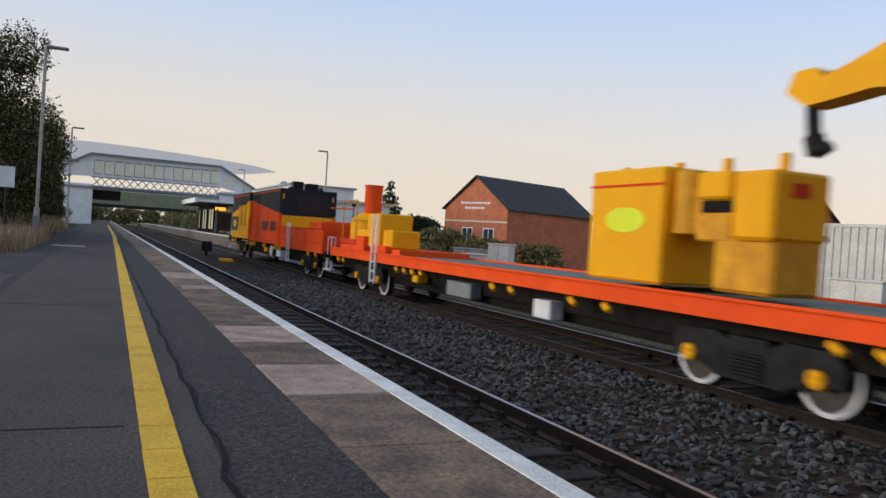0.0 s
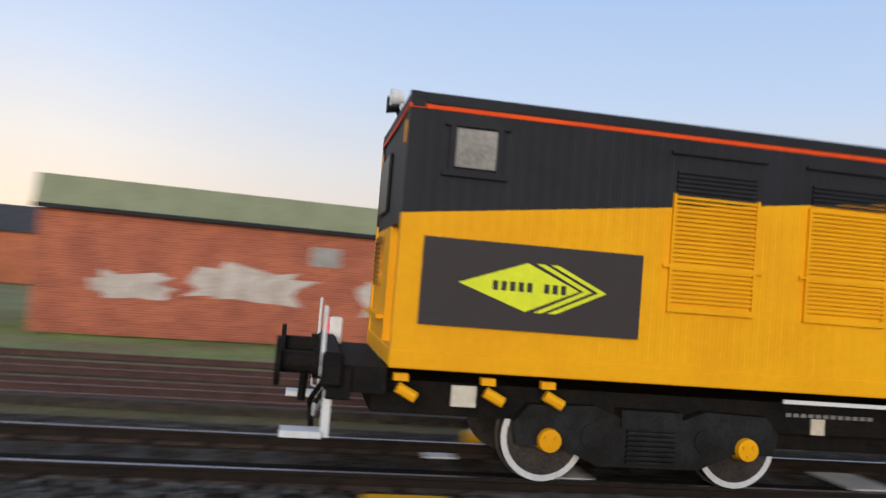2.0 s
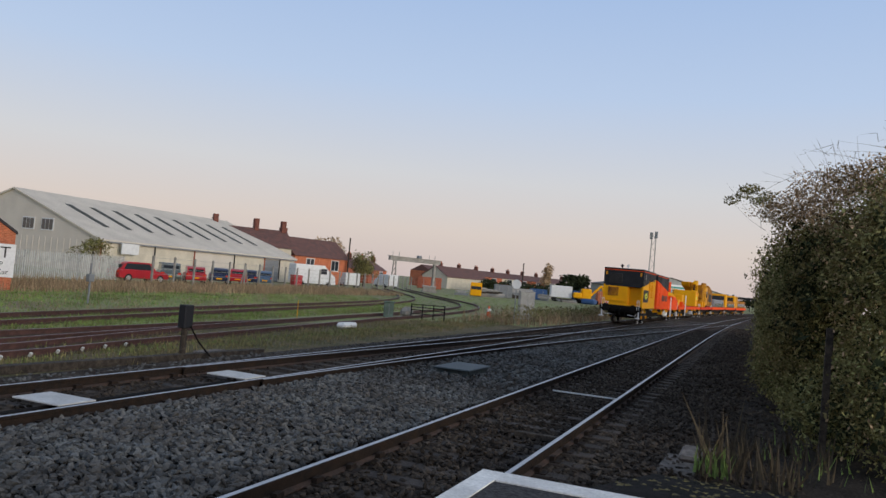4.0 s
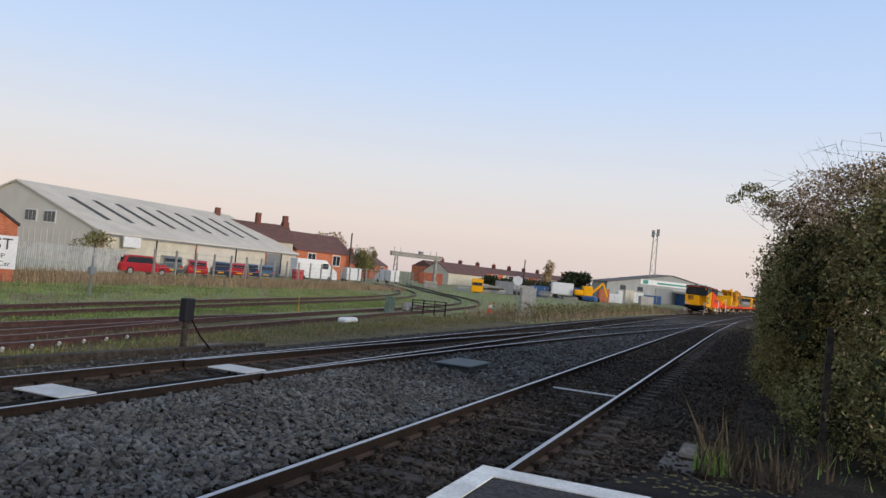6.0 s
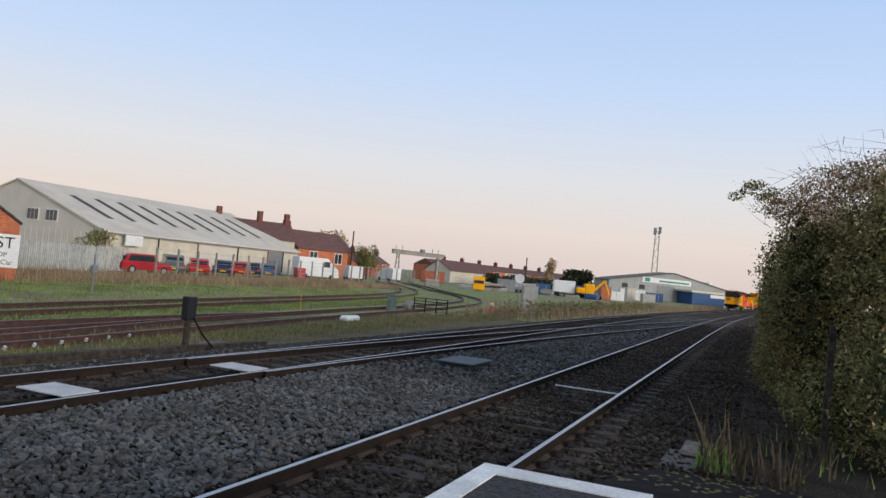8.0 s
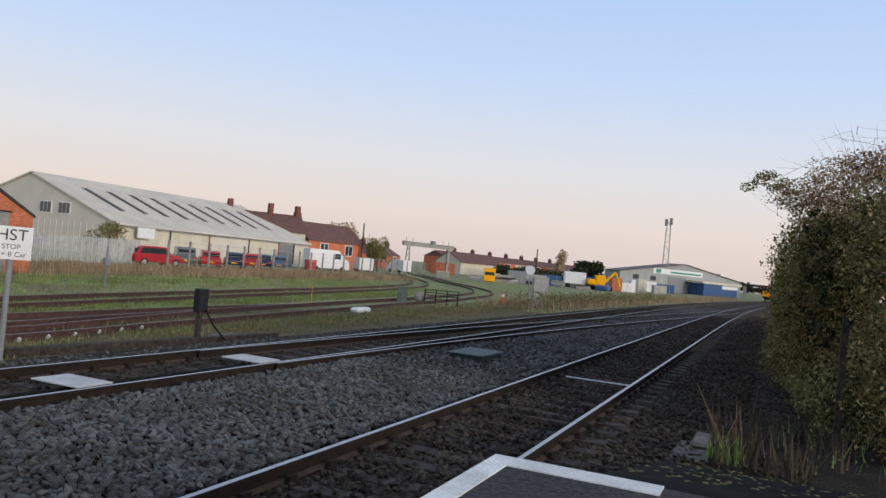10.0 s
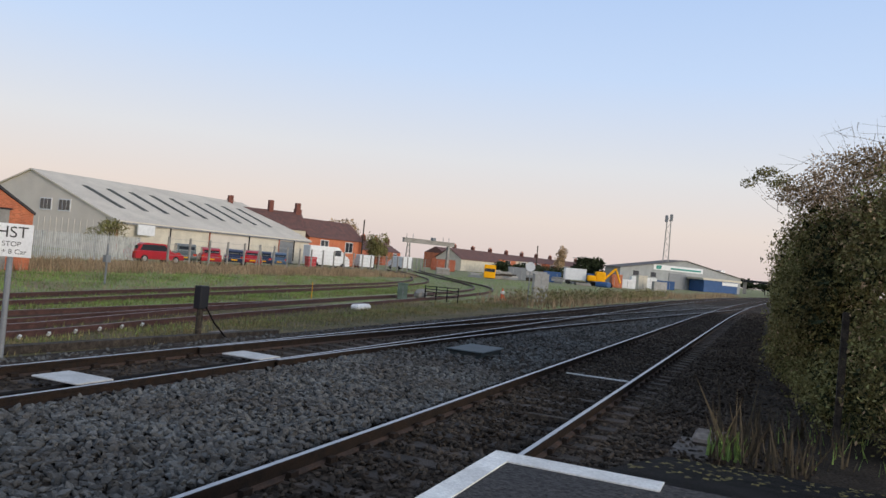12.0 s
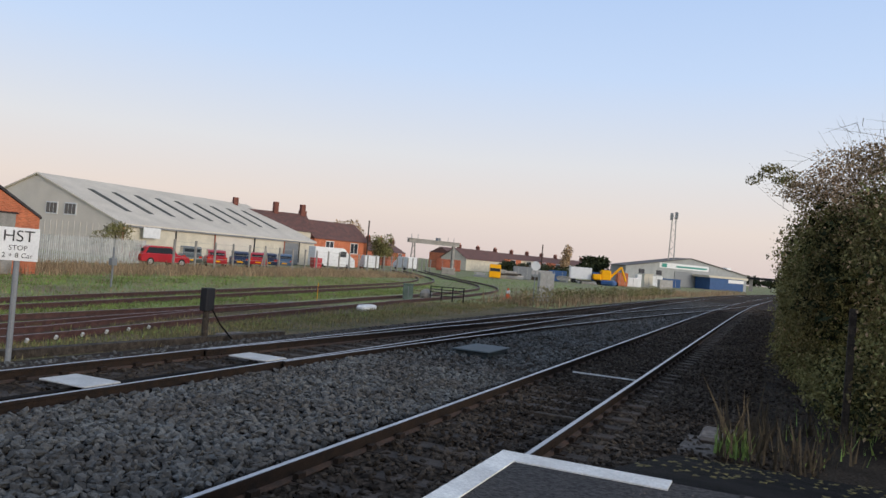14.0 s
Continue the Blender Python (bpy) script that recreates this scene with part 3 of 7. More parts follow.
def buffers(parent, x, d):
    """Draw gear at a vehicle's end; d is -1 at the rear and 1 at the front."""
    part("headstock", boxes((x - 0.12, x + 0.12, -1.3, 1.3, 0.78, 1.08), bevel=0.01), BLACK, parent)
    for sy in (-1, 1):
        bm = tubes(((x, sy * 0.87, 1.06), (x + d * 0.55, sy * 0.87, 1.06), 0.11), ((x, sy * 0.87, 1.06), (x + d * 0.25, sy * 0.87, 1.06), 0.15), seg=14)
        tube(bm, (x + d * 0.55, sy * 0.87, 1.06), (x + d * 0.6, sy * 0.87, 1.06), 0.24, seg=20)
        part("buffer", bm, BLACK, parent)
        bm = boxes((x + d * 0.05, x + d * 0.13, sy * 1.22 - 0.04, sy * 1.22 + 0.04, 0.42, 0.86), (x - 0.02 + d * 0.1, x + d * 0.5, sy * 1.2 - 0.13, sy * 1.2 + 0.13, 0.42, 0.48))
        part("shunter_step", bm, WHITE_PAINT, parent, "white shunter's step")
        part("handrail", tubes(((x + d * 0.16, sy * 1.1, 0.98), (x + d * 0.16, sy * 1.1, 1.62), 0.018), ((x + d * 0.16, sy * 1.24, 0.98), (x + d * 0.16, sy * 1.24, 1.62), 0.018), ((x + d * 0.16, sy * 1.1, 1.62), (x + d * 0.16, sy * 1.24, 1.62), 0.018)), WHITE_PAINT, parent, "white grab rail")
        part("brake_hose", tubes(((x + d * 0.05, sy * 0.3, 0.8), (x + d * 0.22, sy * 0.36, 0.5), 0.03), ((x + d * 0.22, sy * 0.36, 0.5), (x + d * 0.2, sy * 0.5, 0.38), 0.03)), BLACK, parent)
        part("lever", tubes(((x + d * 0.12, sy * 0.5, 0.62), (x + d * 0.2, sy * 1.0, 0.58), 0.014), ((x + d * 0.2, sy * 1.0, 0.58), (x + d * 0.2, sy * 1.12, 0.7), 0.014)), WHITE_PAINT, parent)
    part("coupling", tubes(((x, 0, 1.0), (x + d * 0.3, 0, 0.95), 0.07), ((x + d * 0.3, 0, 0.95), (x + d * 0.32, 0, 0.55), 0.045)), BLACK, parent)


def lash_points(parent, xs, z=0.93):
    for x in xs:
        bm = bmesh.new()
        tube(bm, (x, -1.29, z), (x + 0.18, -1.31, z - 0.09), 0.055, seg=8)
        box(bm, x - 0.04, x + 0.1, -1.3, -1.22, z + 0.06, z + 0.13)
        part("yellow_tie_down", bm, YELLOW, parent, "yellow tie-down bracket")


def sill(parent, x0, x1):
    part("underframe", boxes((x0, x1, -0.9, 0.9, 0.62, 0.95), (x0 + 3.2, x1 - 3.2, -0.75, 0.75, 0.42, 0.62)), BLACK, parent)
    part("white_solebar_strip", boxes((x0 + 4.2, x0 + 5.9, -1.3, -1.27, 0.99, 1.03)), WHITE_PAINT, parent)


def corrugated(x0, x1, y, z0, z1, depth, pitch, sy):
    """A corrugated side sheet along x, with its crests at y."""
    bm = bmesh.new()
    pts, x = [], x0
    while x < x1 - 1e-6:
        for a, d in ((0, 0), (0.42, 0), (0.5, depth), (0.92, depth)):
            if x + a * pitch <= x1:
                pts.append((x + a * pitch, y - sy * d))
        x += pitch
    pts.append((x1, y))
    lo, hi = [bm.verts.new((a, b, z0)) for a, b in pts], [bm.verts.new((a, b, z1)) for a, b in pts]
    for k in range(len(pts) - 1):
        bm.faces.new((lo[k], lo[k + 1], hi[k + 1], hi[k]))
    return bm


def slice_paint(bm, planes):
    """Cuts the sheet along sloping paint lines; faces above a line take the next paint."""
    for co, no, index in planes:
        geom = bm.verts[:] + bm.edges[:] + bm.faces[:]
        bmesh.ops.bisect_plane(bm, geom=geom, plane_co=co, plane_no=no)
        for f in bm.faces:
            if (f.calc_center_median() - Vector(co)).dot(Vector(no)) > 0:
                f.material_index = index
    return bm


def diamond_logo(parent, cx, y, cz, half, high):
    """Lime diamond with two chevrons beside it, the maker's plain mark."""
    bm = prisms([(cx - half, cz), (cx - 0.1 * half, cz + high), (cx + 0.62 * half, cz), (cx - 0.1 * half, cz - high)], y - 0.006, y)
    part("diamond", bm, LIME, parent, "lime yellow diamond mark")
    for k in (0, 1):
        a = cx + half * (0.02 + 0.19 * k)
        w = 0.07 * half
        bm = bmesh.new()
        tip = cx + half * (0.8 + 0.2 * k)
        prism(bm, [(a, cz + high), (a + w * 1.6, cz + high), (tip, cz), (a + w * 1.6, cz - high), (a, cz - high), (tip - w * 1.6, cz)], y - 0.006, y)
        part("chevron", bm, LIME, parent)
    for k in range(9):
        if k != 5:
            a = cx - 0.55 * half + 0.115 * half * k
            part("letter_bar", boxes((a, a + 0.07 * half, y - 0.009, y - 0.006, cz - 0.045, cz + 0.045)), SIGN_BLACK, parent)


def generator_container(o):
    """Yellow generator module; x from o to o + 6."""
    c = thing("generator_container", "yellow and charcoal generator container with louvred sides", "container")
    z0, z1 = 1.11, 3.74
    for sy in (-1, 1):
        bm = corrugated(o + 0.1, o + 5.93, sy * -YN * 1.0, z0 + 0.16, z1 - 0.12, 0.0018, 0.13, sy)
        slice_paint(bm, [((o, 0, 2.57), (-(3.25 - 2.57) / 6, 0, 1), 1)])
        part("side_panel", bm, [YELLOW, CHARCOAL], c)
    part("backing", boxes((o + 0.5, o + 5.9, -1.29, 1.29, z0 + 0.1, z1 - 0.1)), CHARCOAL, c)
    part("roof", boxes((o, o + 6, YN, -YN, z1 - 0.12, z1), bevel=0.015), CHARCOAL, c)
    part("orange_stripe", boxes((o, o + 6, YN - 0.006, YN, z1 - 0.16, z1 - 0.12)), ORANGE, c)
    part("rear_stripe", boxes((o - 0.006, o, YN, -YN, z1 - 0.16, z1 - 0.12)), ORANGE, c)
    part("bottom_rail", boxes((o, o + 6, YN - 0.01, -YN + 0.01, z0, z0 + 0.17), bevel=0.01), YELLOW, c)
    for x in (o, o + 5.9):
        for sy in (-1, 1):
            bm = boxes((x, x + 0.1, sy * 1.336 - sy * 0.12, sy * 1.336, z0, z1))
            slice_paint(bm, [((o, 0, 2.57), (-(3.25 - 2.57) / 6, 0, 1), 1)])
            part("corner_post", bm, [YELLOW, CHARCOAL], c)
            for z in (z0 + 0.02, z1 - 0.17):
                part("corner_casting", boxes((x - 0.005, x + 0.17, sy * 1.345 - sy * 0.14, sy * 1.345, z, z + 0.13), bevel=0.02), CHARCOAL if z > 2 else YELLOW, c)
    # rear end: yellow below, charcoal above, with a recessed doorway beside the corner
    for z_lo, z_hi, m, nm in ((z0 + 0.1, 2.5, YELLOW, "rear_wall"), (2.5, z1 - 0.1, CHARCOAL, "rear_wall_upper")):
        part(nm, boxes((o + 0.02, o + 0.1, -0.3, 1.25, z_lo, z_hi)), m, c)
        part("recess_wall", boxes((o + 0.35, o + 0.42, -1.25, -0.3, z_lo, z_hi)), m, c)
        part("recess_cheek", boxes((o + 0.1, o + 0.35, -0.36, -0.3, z_lo, z_hi)), m, c)
    part("recess_head", boxes((o + 0.02, o + 0.42, -1.25, -0.3, 2.5, z1 - 0.1)), CHARCOAL, c)
    part("rear_window", boxes((o - 0.02, o + 0.02, 0.1, 1.0, 2.68, 3.36), bevel=0.02), SHADED_GLASS, c)
    bm = boxes((o - 0.015, o + 0.02, 0.3, 1.0, 1.85, 2.42))
    for k in range(9):
        box(bm, o - 0.03, o, 0.34, 0.96, 1.9 + 0.055 * k, 1.925 + 0.055 * k)
    part("rear_grille", bm, YELLOW_RUST, c, "brownish louvred grille")
    part("rear_ledge", boxes((o - 0.06, o + 0.02, -0.2, 1.2, 1.5, 1.55)), YELLOW, c)
    for y in (-1.2, 1.1):
        part("yellow_plate", boxes((o - 0.012, o, y, y + 0.12, z1 - 0.48, z1 - 0.26)), YELLOW_DIRTY, c)
    for y, m in ((0.15, CHARCOAL), (-0.25, WHITE_PAINT)):
        bm = tubes(((o + 0.08, y, z1), (o + 0.02, y, z1 + 0.12), 0.03))
        tube(bm, (o + 0.04, y, z1 + 0.16), (o - 0.1, y, z1 + 0.16), 0.07, 0.1, seg=14)
        part("floodlight", bm, m, c, "round floodlight on the roof edge")
    # near and far side fittings
    for sy in (-1, 1):
        y = sy * 1.34
        s0, s1 = (y - 0.04, y) if sy < 0 else (y, y + 0.04)
        p = part("logo_panel", boxes((o + 0.23, o + 2.43, s0 + 0.01, s1 - 0.01, 1.54, 2.37)), LOGO_GREY, c, "dark grey panel with a lime diamond mark")
        if sy < 0:
            diamond_logo(p, o + 1.33, y - 0.03, 1.96, 0.74, 0.235)
        for x0, x1 in ((2.74, 3.62), (4.24, 5.12)):
            bm = boxes((o + x0 - 0.03, o + x1 + 0.03, s0, s1, 1.84, 1.9), (o + x0 - 0.03, o + x0, s0, s1, 1.84, 3.02), (o + x1, o + x1 + 0.03, s0, s1, 1.84, 3.02), (o + x0 - 0.1, o + x1 + 0.1, s0, s1, 2.28, 2.31))
            for k in range(24):
                box(bm, o + x0, o + x1, s0 + 0.006, s1 - 0.006, 1.94 + 0.045 * k, 1.965 + 0.045 * k)
            part("louvre", bm, YELLOW, c, "yellow louvred shutter")
            bm = bmesh.new()
            for k in range(5):
                box(bm, o + x0, o + x1, s0 + 0.006, s1 - 0.006, 3.05 + 0.045 * k, 3.075 + 0.045 * k)
            box(bm, o + x0 - 0.08, o + x1 + 0.1, s0, s1, 3.42, 3.45)
            part("upper_louvre", bm, CHARCOAL, c)
        f = part("window_frame", boxes((o + 0.34, o + 0.98, s0, s1, 2.96, 3.02), (o + 0.34, o + 0.98, s0, s1, 3.44, 3.5), (o + 0.4, o + 0.46, s0, s1, 3.02, 3.44), (o + 0.86, o + 0.92, s0, s1, 3.02, 3.44)), CHARCOAL, c)
        part("pane", boxes((o + 0.46, o + 0.86, s0 + 0.008, s1 - 0.012, 3.05, 3.42)), CONCRETE, f)
    # front end and gangway ladder
    part("front_wall", boxes((o + 5.92, o + 5.98, -1.25, 1.25, z0 + 0.1, 3.3)), ORANGE_DARK, c)
    part("front_wall_upper", boxes((o + 5.92, o + 5.985, -1.25, 1.25, 3.3, z1 - 0.1)), CHARCOAL, c)
    bm = tubes(((o + 6.4, YN + 0.04, 1.2), (o + 6.4, YN + 0.04, 2.25), 0.025), ((o + 6.85, YN + 0.04, 1.2), (o + 6.85, YN + 0.04, 2.25), 0.025))
    for k in range(4):
        tube(bm, (o + 6.4, YN + 0.04, 1.3 + 0.27 * k), (o + 6.85, YN + 0.04, 1.3 + 0.27 * k), 0.018, seg=6)
    part("ladder", bm, ORANGE, c, "orange access ladder")
    part("gangway_rail", tubes(((o + 6.05, YN + 0.04, 1.2), (o + 6.05, YN + 0.04, 2.3), 0.025), ((o + 6.05, YN + 0.04, 2.3), (o + 6.4, YN + 0.04, 2.25), 0.025)), ORANGE, c)
    part("gangway_rail", tubes(((o + 6.85, YN + 0.04, 2.25), (o + 7.15, YN + 0.04, 2.3), 0.025)), ORANGE, c)
    part("gangway_plate", boxes((o + 6.0, o + 7.2, -1.3, 1.3, 1.1, 1.2), (o + 6.0, o + 6.35, -1.336, -1.31, 1.12, 1.35)), ORANGE, c)
    return c


def text_part(body, size, m, parent, at, label):
    cu = bpy.data.curves.new("lettering", "FONT")
    cu.body, cu.size, cu.extrude, cu.align_x, cu.align_y = body, size, 0.002, "CENTER", "CENTER"
    tmp = new("lettering_curve", cu)
    me = bpy.data.meshes.new_from_object(tmp.evaluated_get(bpy.context.evaluated_depsgraph_get()))
    bpy.data.objects.remove(tmp)
    me.materials.clear()
    me.materials.append(m)
    ob = new("lettering", me)
    ob.parent = parent
    ob.matrix_basis = at
    return tagged(ob, label)


def orange_container(o):
    c = thing("power_container", "orange corrugated container with a sloping charcoal upper part", "container")
    x0, x1, z0, z1 = o + 7.2, o + 14.3, 1.06, 3.7
    paint = [((x0, 0, 3.22), ((3.22 - 2.52) / 7.1, 0, 1), 1)]
    for sy in (-1, 1):
        for a, b, pitch in ((x0 + 0.08, o + 9.36, 0.3), (o + 9.4, o + 11.72, 4.0), (o + 11.78, x1 - 0.08, 0.3)):
            part("side_panel", slice_paint(corrugated(a, b, sy * 1.336, z0 + 0.2, z1 - 0.1, 0.02 if a < o + 9 else 0.008, pitch, sy), paint), [ORANGE, CHARCOAL], c)
        for x in (x0, o + 9.32, o + 11.7, x1 - 0.08):
            part("corner_post", slice_paint(boxes((x, x + 0.1, sy * 1.345 - sy * 0.12, sy * 1.345, z0, z1)), paint), [ORANGE, CHARCOAL], c)
        part("bottom_rail", boxes((x0, x1, sy * 1.345 - sy * 0.1, sy * 1.345, z0, z0 + 0.2), (x0 + 0.2, x1, sy * 1.36 - sy * 0.02, sy * 1.36, z0 + 0.2, z0 + 0.225)), ORANGE, c)
        part("orange_stripe", boxes((x0, x1, sy * 1.35 - sy * 0.01, sy * 1.35, z1 - 0.13, z1 - 0.09)), ORANGE, c)
    part("backing", boxes((x0 + 0.05, x1 - 0.05, -1.28, 1.28, z0 + 0.05, z1 - 0.08)), CHARCOAL, c)
    part("roof", boxes((x0, x1, -1.34, 1.34, z1 - 0.09, z1), bevel=0.012), CHARCOAL, c)
    part("roof_box", boxes((x1 - 0.5, x1 - 0.2, -0.9, -0.6, z1, z1 + 0.1), bevel=0.01), CHARCOAL, c)
    part("roof_box", boxes((x1 - 0.4, x1 - 0.15, 0.5, 0.7, z1, z1 + 0.14), bevel=0.01), CHARCOAL, c)
    part("rear_wall", slice_paint(corrugated(-1.25, 1.25, 0, z0 + 0.1, z1 - 0.1, 0.03, 0.3, 1), [((0, 0, 3.22), (0, 0, 1), 1)]), [ORANGE, CHARCOAL], c).matrix_basis = pose(x0 - 0.01, 0, 0, 0, 0, 90)
    part("front_wall", boxes((x1 - 0.04, x1, -1.28, 1.28, z0 + 0.05, 2.45)), YELLOW, c)
    part("front_wall_upper", boxes((x1 - 0.04, x1 + 0.006, -1.28, 1.28, 2.45, z1 - 0.08)), CHARCOAL, c)
    part("front_window", boxes((x1, x1 + 0.02, -0.5, 0.5, 2.7, 3.35), bevel=0.01), SHADED_GLASS, c)
    for y in (-1.26, 1.14):
        part("yellow_plate", boxes((x1, x1 + 0.015, y, y + 0.12, z1 - 0.5, z1 - 0.26)), YELLOW_DIRTY, c)
    for k in (0, 1, 2, 3, 4, 6, 7, 8, 9):
        a = o + 10.22 + k * 0.36
        part("letter_bar", boxes((a, a + 0.22, -1.352, -1.346, 1.69, 2.14)), SIGN_BLACK, c, "large dark letter as a bar")
    return c


def works_wagon(o):
    """The rear flat wagon with its low-sided forward half; x from o to o + 22.3."""
    w = thing("flat_wagon", "orange bogie flat wagon with low sides", "railway wagon")
    sill(w, o - 0.1, o + 22.2)
    bogie(w, o + 2.77)
    bogie(w, o + 19.45)
    buffers(w, o - 0.45, -1)
    buffers(w, o + 22.6, 1)
    part("end_beam", boxes((o - 0.45, o + 0.0, -1.25, 1.25, 0.85, 1.1)), BLACK, w)
    part("buffer_beam", boxes((o - 0.62, o - 0.42, -1.38, 1.38, 0.9, 1.22), bevel=0.03), BLACK, w, "wide black buffer beam")
    lash_points(w, [o + 0.1, o + 0.95, o + 1.55, o + 5.7, o + 6.5, o + 7.3, o + 8.0, o + 10.6, o + 11.0, o + 13.3, o + 13.9, o + 14.6, o + 20.0, o + 21.2])
    part("deck", boxes((o + 14.32, o + 22.3, -1.33, 1.33, 0.98, 1.15)), ORANGE, w)
    for sy in (-1, 1):
        part("low_side", boxes((o + 14.4, o + 22.3, sy * 1.33 - sy * 0.08, sy * 1.33, 1.15, 1.88), bevel=0.01), ORANGE, w)
        for k in range(4):
            x = o + 14.6 + 2.5 * k
            part("stanchion", boxes((x, x + 0.07, sy * 1.35 - sy * 0.03, sy * 1.35, 1.05, 1.88)), ORANGE, w)
        part("side_seam", boxes((o + 14.4, o + 22.3, sy * 1.345 - sy * 0.02, sy * 1.345, 1.34, 1.37)), ORANGE_DARK, w)
        part("top_rail", boxes((o + 14.4, o + 22.3, sy * 1.37 - sy * 0.12, sy * 1.37, 1.86, 1.92)), ORANGE_DARK, w)
    part("front_box", boxes((o + 19.7, o + 21.6, -1.24, 1.24, 1.15, 2.16), bevel=0.03), ORANGE, w)
    part("front_lid", boxes((o + 19.9, o + 21.4, -1.0, 1.0, 2.16, 2.2), bevel=0.02), ORANGE, w)
    for x in (o + 16.4,):
        bm = tubes(((x, -1.36, 0.42), (x, -1.36, 2.1), 0.03), ((x + 0.42, -1.36, 0.42), (x + 0.42, -1.36, 2.1), 0.03))
        for k in range(5):
            tube(bm, (x, -1.36, 0.5 + 0.26 * k), (x + 0.42, -1.36, 0.5 + 0.26 * k), 0.022, seg=6)
        part("white_ladder", bm, WHITE_PAINT, w, "white access ladder")
    bm = bmesh.new()
    n, cx = 24, o + 12.75
    for k in range(n):
        a, b = 2 * math.pi * k / n, 2 * math.pi * (k + 1) / n
        tube(bm, (cx + 0.24 * math.cos(a), -1.3, 0.7 + 0.24 * math.sin(a)), (cx + 0.24 * math.cos(b), -1.3, 0.7 + 0.24 * math.sin(b)), 0.03, seg=6)
    for k in range(4):
        a = math.pi * k / 4 + 0.3
        tube(bm, (cx - 0.24 * math.cos(a), -1.3, 0.7 - 0.24 * math.sin(a)), (cx + 0.24 * math.cos(a), -1.3, 0.7 + 0.24 * math.sin(a)), 0.03, seg=6)
    part("brake_wheel", bm, WHITE_PAINT, w, "white spoked handbrake wheel")
    part("equipment_box", boxes((o + 13.9, o + 14.9, -1.3, -1.0, 0.5, 0.8), bevel=0.02), WHITE_PAINT, w)
    part("yellow_box", boxes((o + 11.0, o + 11.5, -1.31, -1.0, 0.62, 0.82), bevel=0.02), YELLOW, w)
    part("data_plate", boxes((o + 0.62, o + 0.86, -1.32, -1.3, 0.78, 0.98)), CREAM, w)
    part("data_plate", boxes((o + 4.7, o + 4.86, -0.92, -0.9, 0.62, 0.79)), CREAM, w)
    bm = bmesh.new()
    for k in range(12):
        box(bm, o + 4.4 + 0.09 * k, o + 4.4 + 0.09 * k + 0.06, -0.905, -0.9, 0.8, 0.84)
    part("lettering_bars", bm, GREY_PAINT, w)
    lamp = part("tail_lamp", boxes((o - 0.5, o - 0.34, 0.85, 1.05, 1.1, 1.42), bevel=0.02), WHITE_PAINT, w, "white tail lamp with a red lens")
    part("lens", tubes(((o - 0.5, 0.95, 1.24), (o - 0.54, 0.95, 1.24), 0.075), ((o - 0.5, 0.95, 1.36), (o - 0.53, 0.95, 1.36), 0.05), seg=14), RED_LAMP, lamp)
    return w


def crane_carrier(o):
    """The long flat wagon; x from o + 23.6 to o + 45."""
    w = thing("flat_wagon", "long orange bogie flat wagon with a grey-green deck", "railway wagon")
    sill(w, o + 23.7, o + 45.2)
    bogie(w, o + 27.05)
    bogie(w, o + 42.9)
    buffers(w, o + 23.4, -1)
    buffers(w, o + 45.6, 1)
    for sy in (-1, 1):
        part("solebar", boxes((o + 23.6, o + 45.2, sy * 1.36 - sy * 0.12, sy * 1.36, 1.0, 1.28), (o + 23.6, o + 45.2, sy * 1.42 - sy * 0.1, sy * 1.42, 1.26, 1.3)), ORANGE, w)
    part("deck", boxes((o + 23.6, o + 45.2, -1.25, 1.25, 1.14, 1.26)), DECK_GREEN, w)
    part("side_step", boxes((o + 26.5, o + 27.3, -1.35, -1.0, 1.3, 1.75), bevel=0.02), ORANGE, w)
    part("side_step", boxes((o + 28.0, o + 29.2, -1.3, -1.1, 1.3, 1.5), bevel=0.02), ORANGE, w)
    lash_points(w, [o + 24.4, o + 25.0, o + 30.2, o + 30.8, o + 31.4, o + 32.0, o + 36.0, o + 36.8, o + 39.0, o + 40.0, o + 44.3, o + 44.9])
    for x in (o + 28.3,):
        bm = tubes(((x, -1.4, 0.38), (x, -1.4, 2.4), 0.035), ((x + 0.4, -1.4, 0.38), (x + 0.4, -1.4, 2.4), 0.035))
        for k in range(4):
            tube(bm, (x, -1.4, 0.45 + 0.28 * k), (x + 0.4, -1.4, 0.45 + 0.28 * k), 0.022, seg=6)
        part("white_ladder", bm, WHITE_PAINT, w, "white access ladder")
    part("equipment_box", boxes((o + 33.5, o + 34.8, -1.2, -0.9, 0.5, 0.85), bevel=0.02), GREY_PAINT, w)
    part("equipment_box", boxes((o + 37.6, o + 38.2, -1.2, -0.9, 0.45, 0.8), bevel=0.02), WHITE_PAINT, w)
    part("yellow_box", boxes((o + 31.5, o + 31.85, -1.31, -1.0, 0.64, 0.82), bevel=0.02), YELLOW, w)
    return w


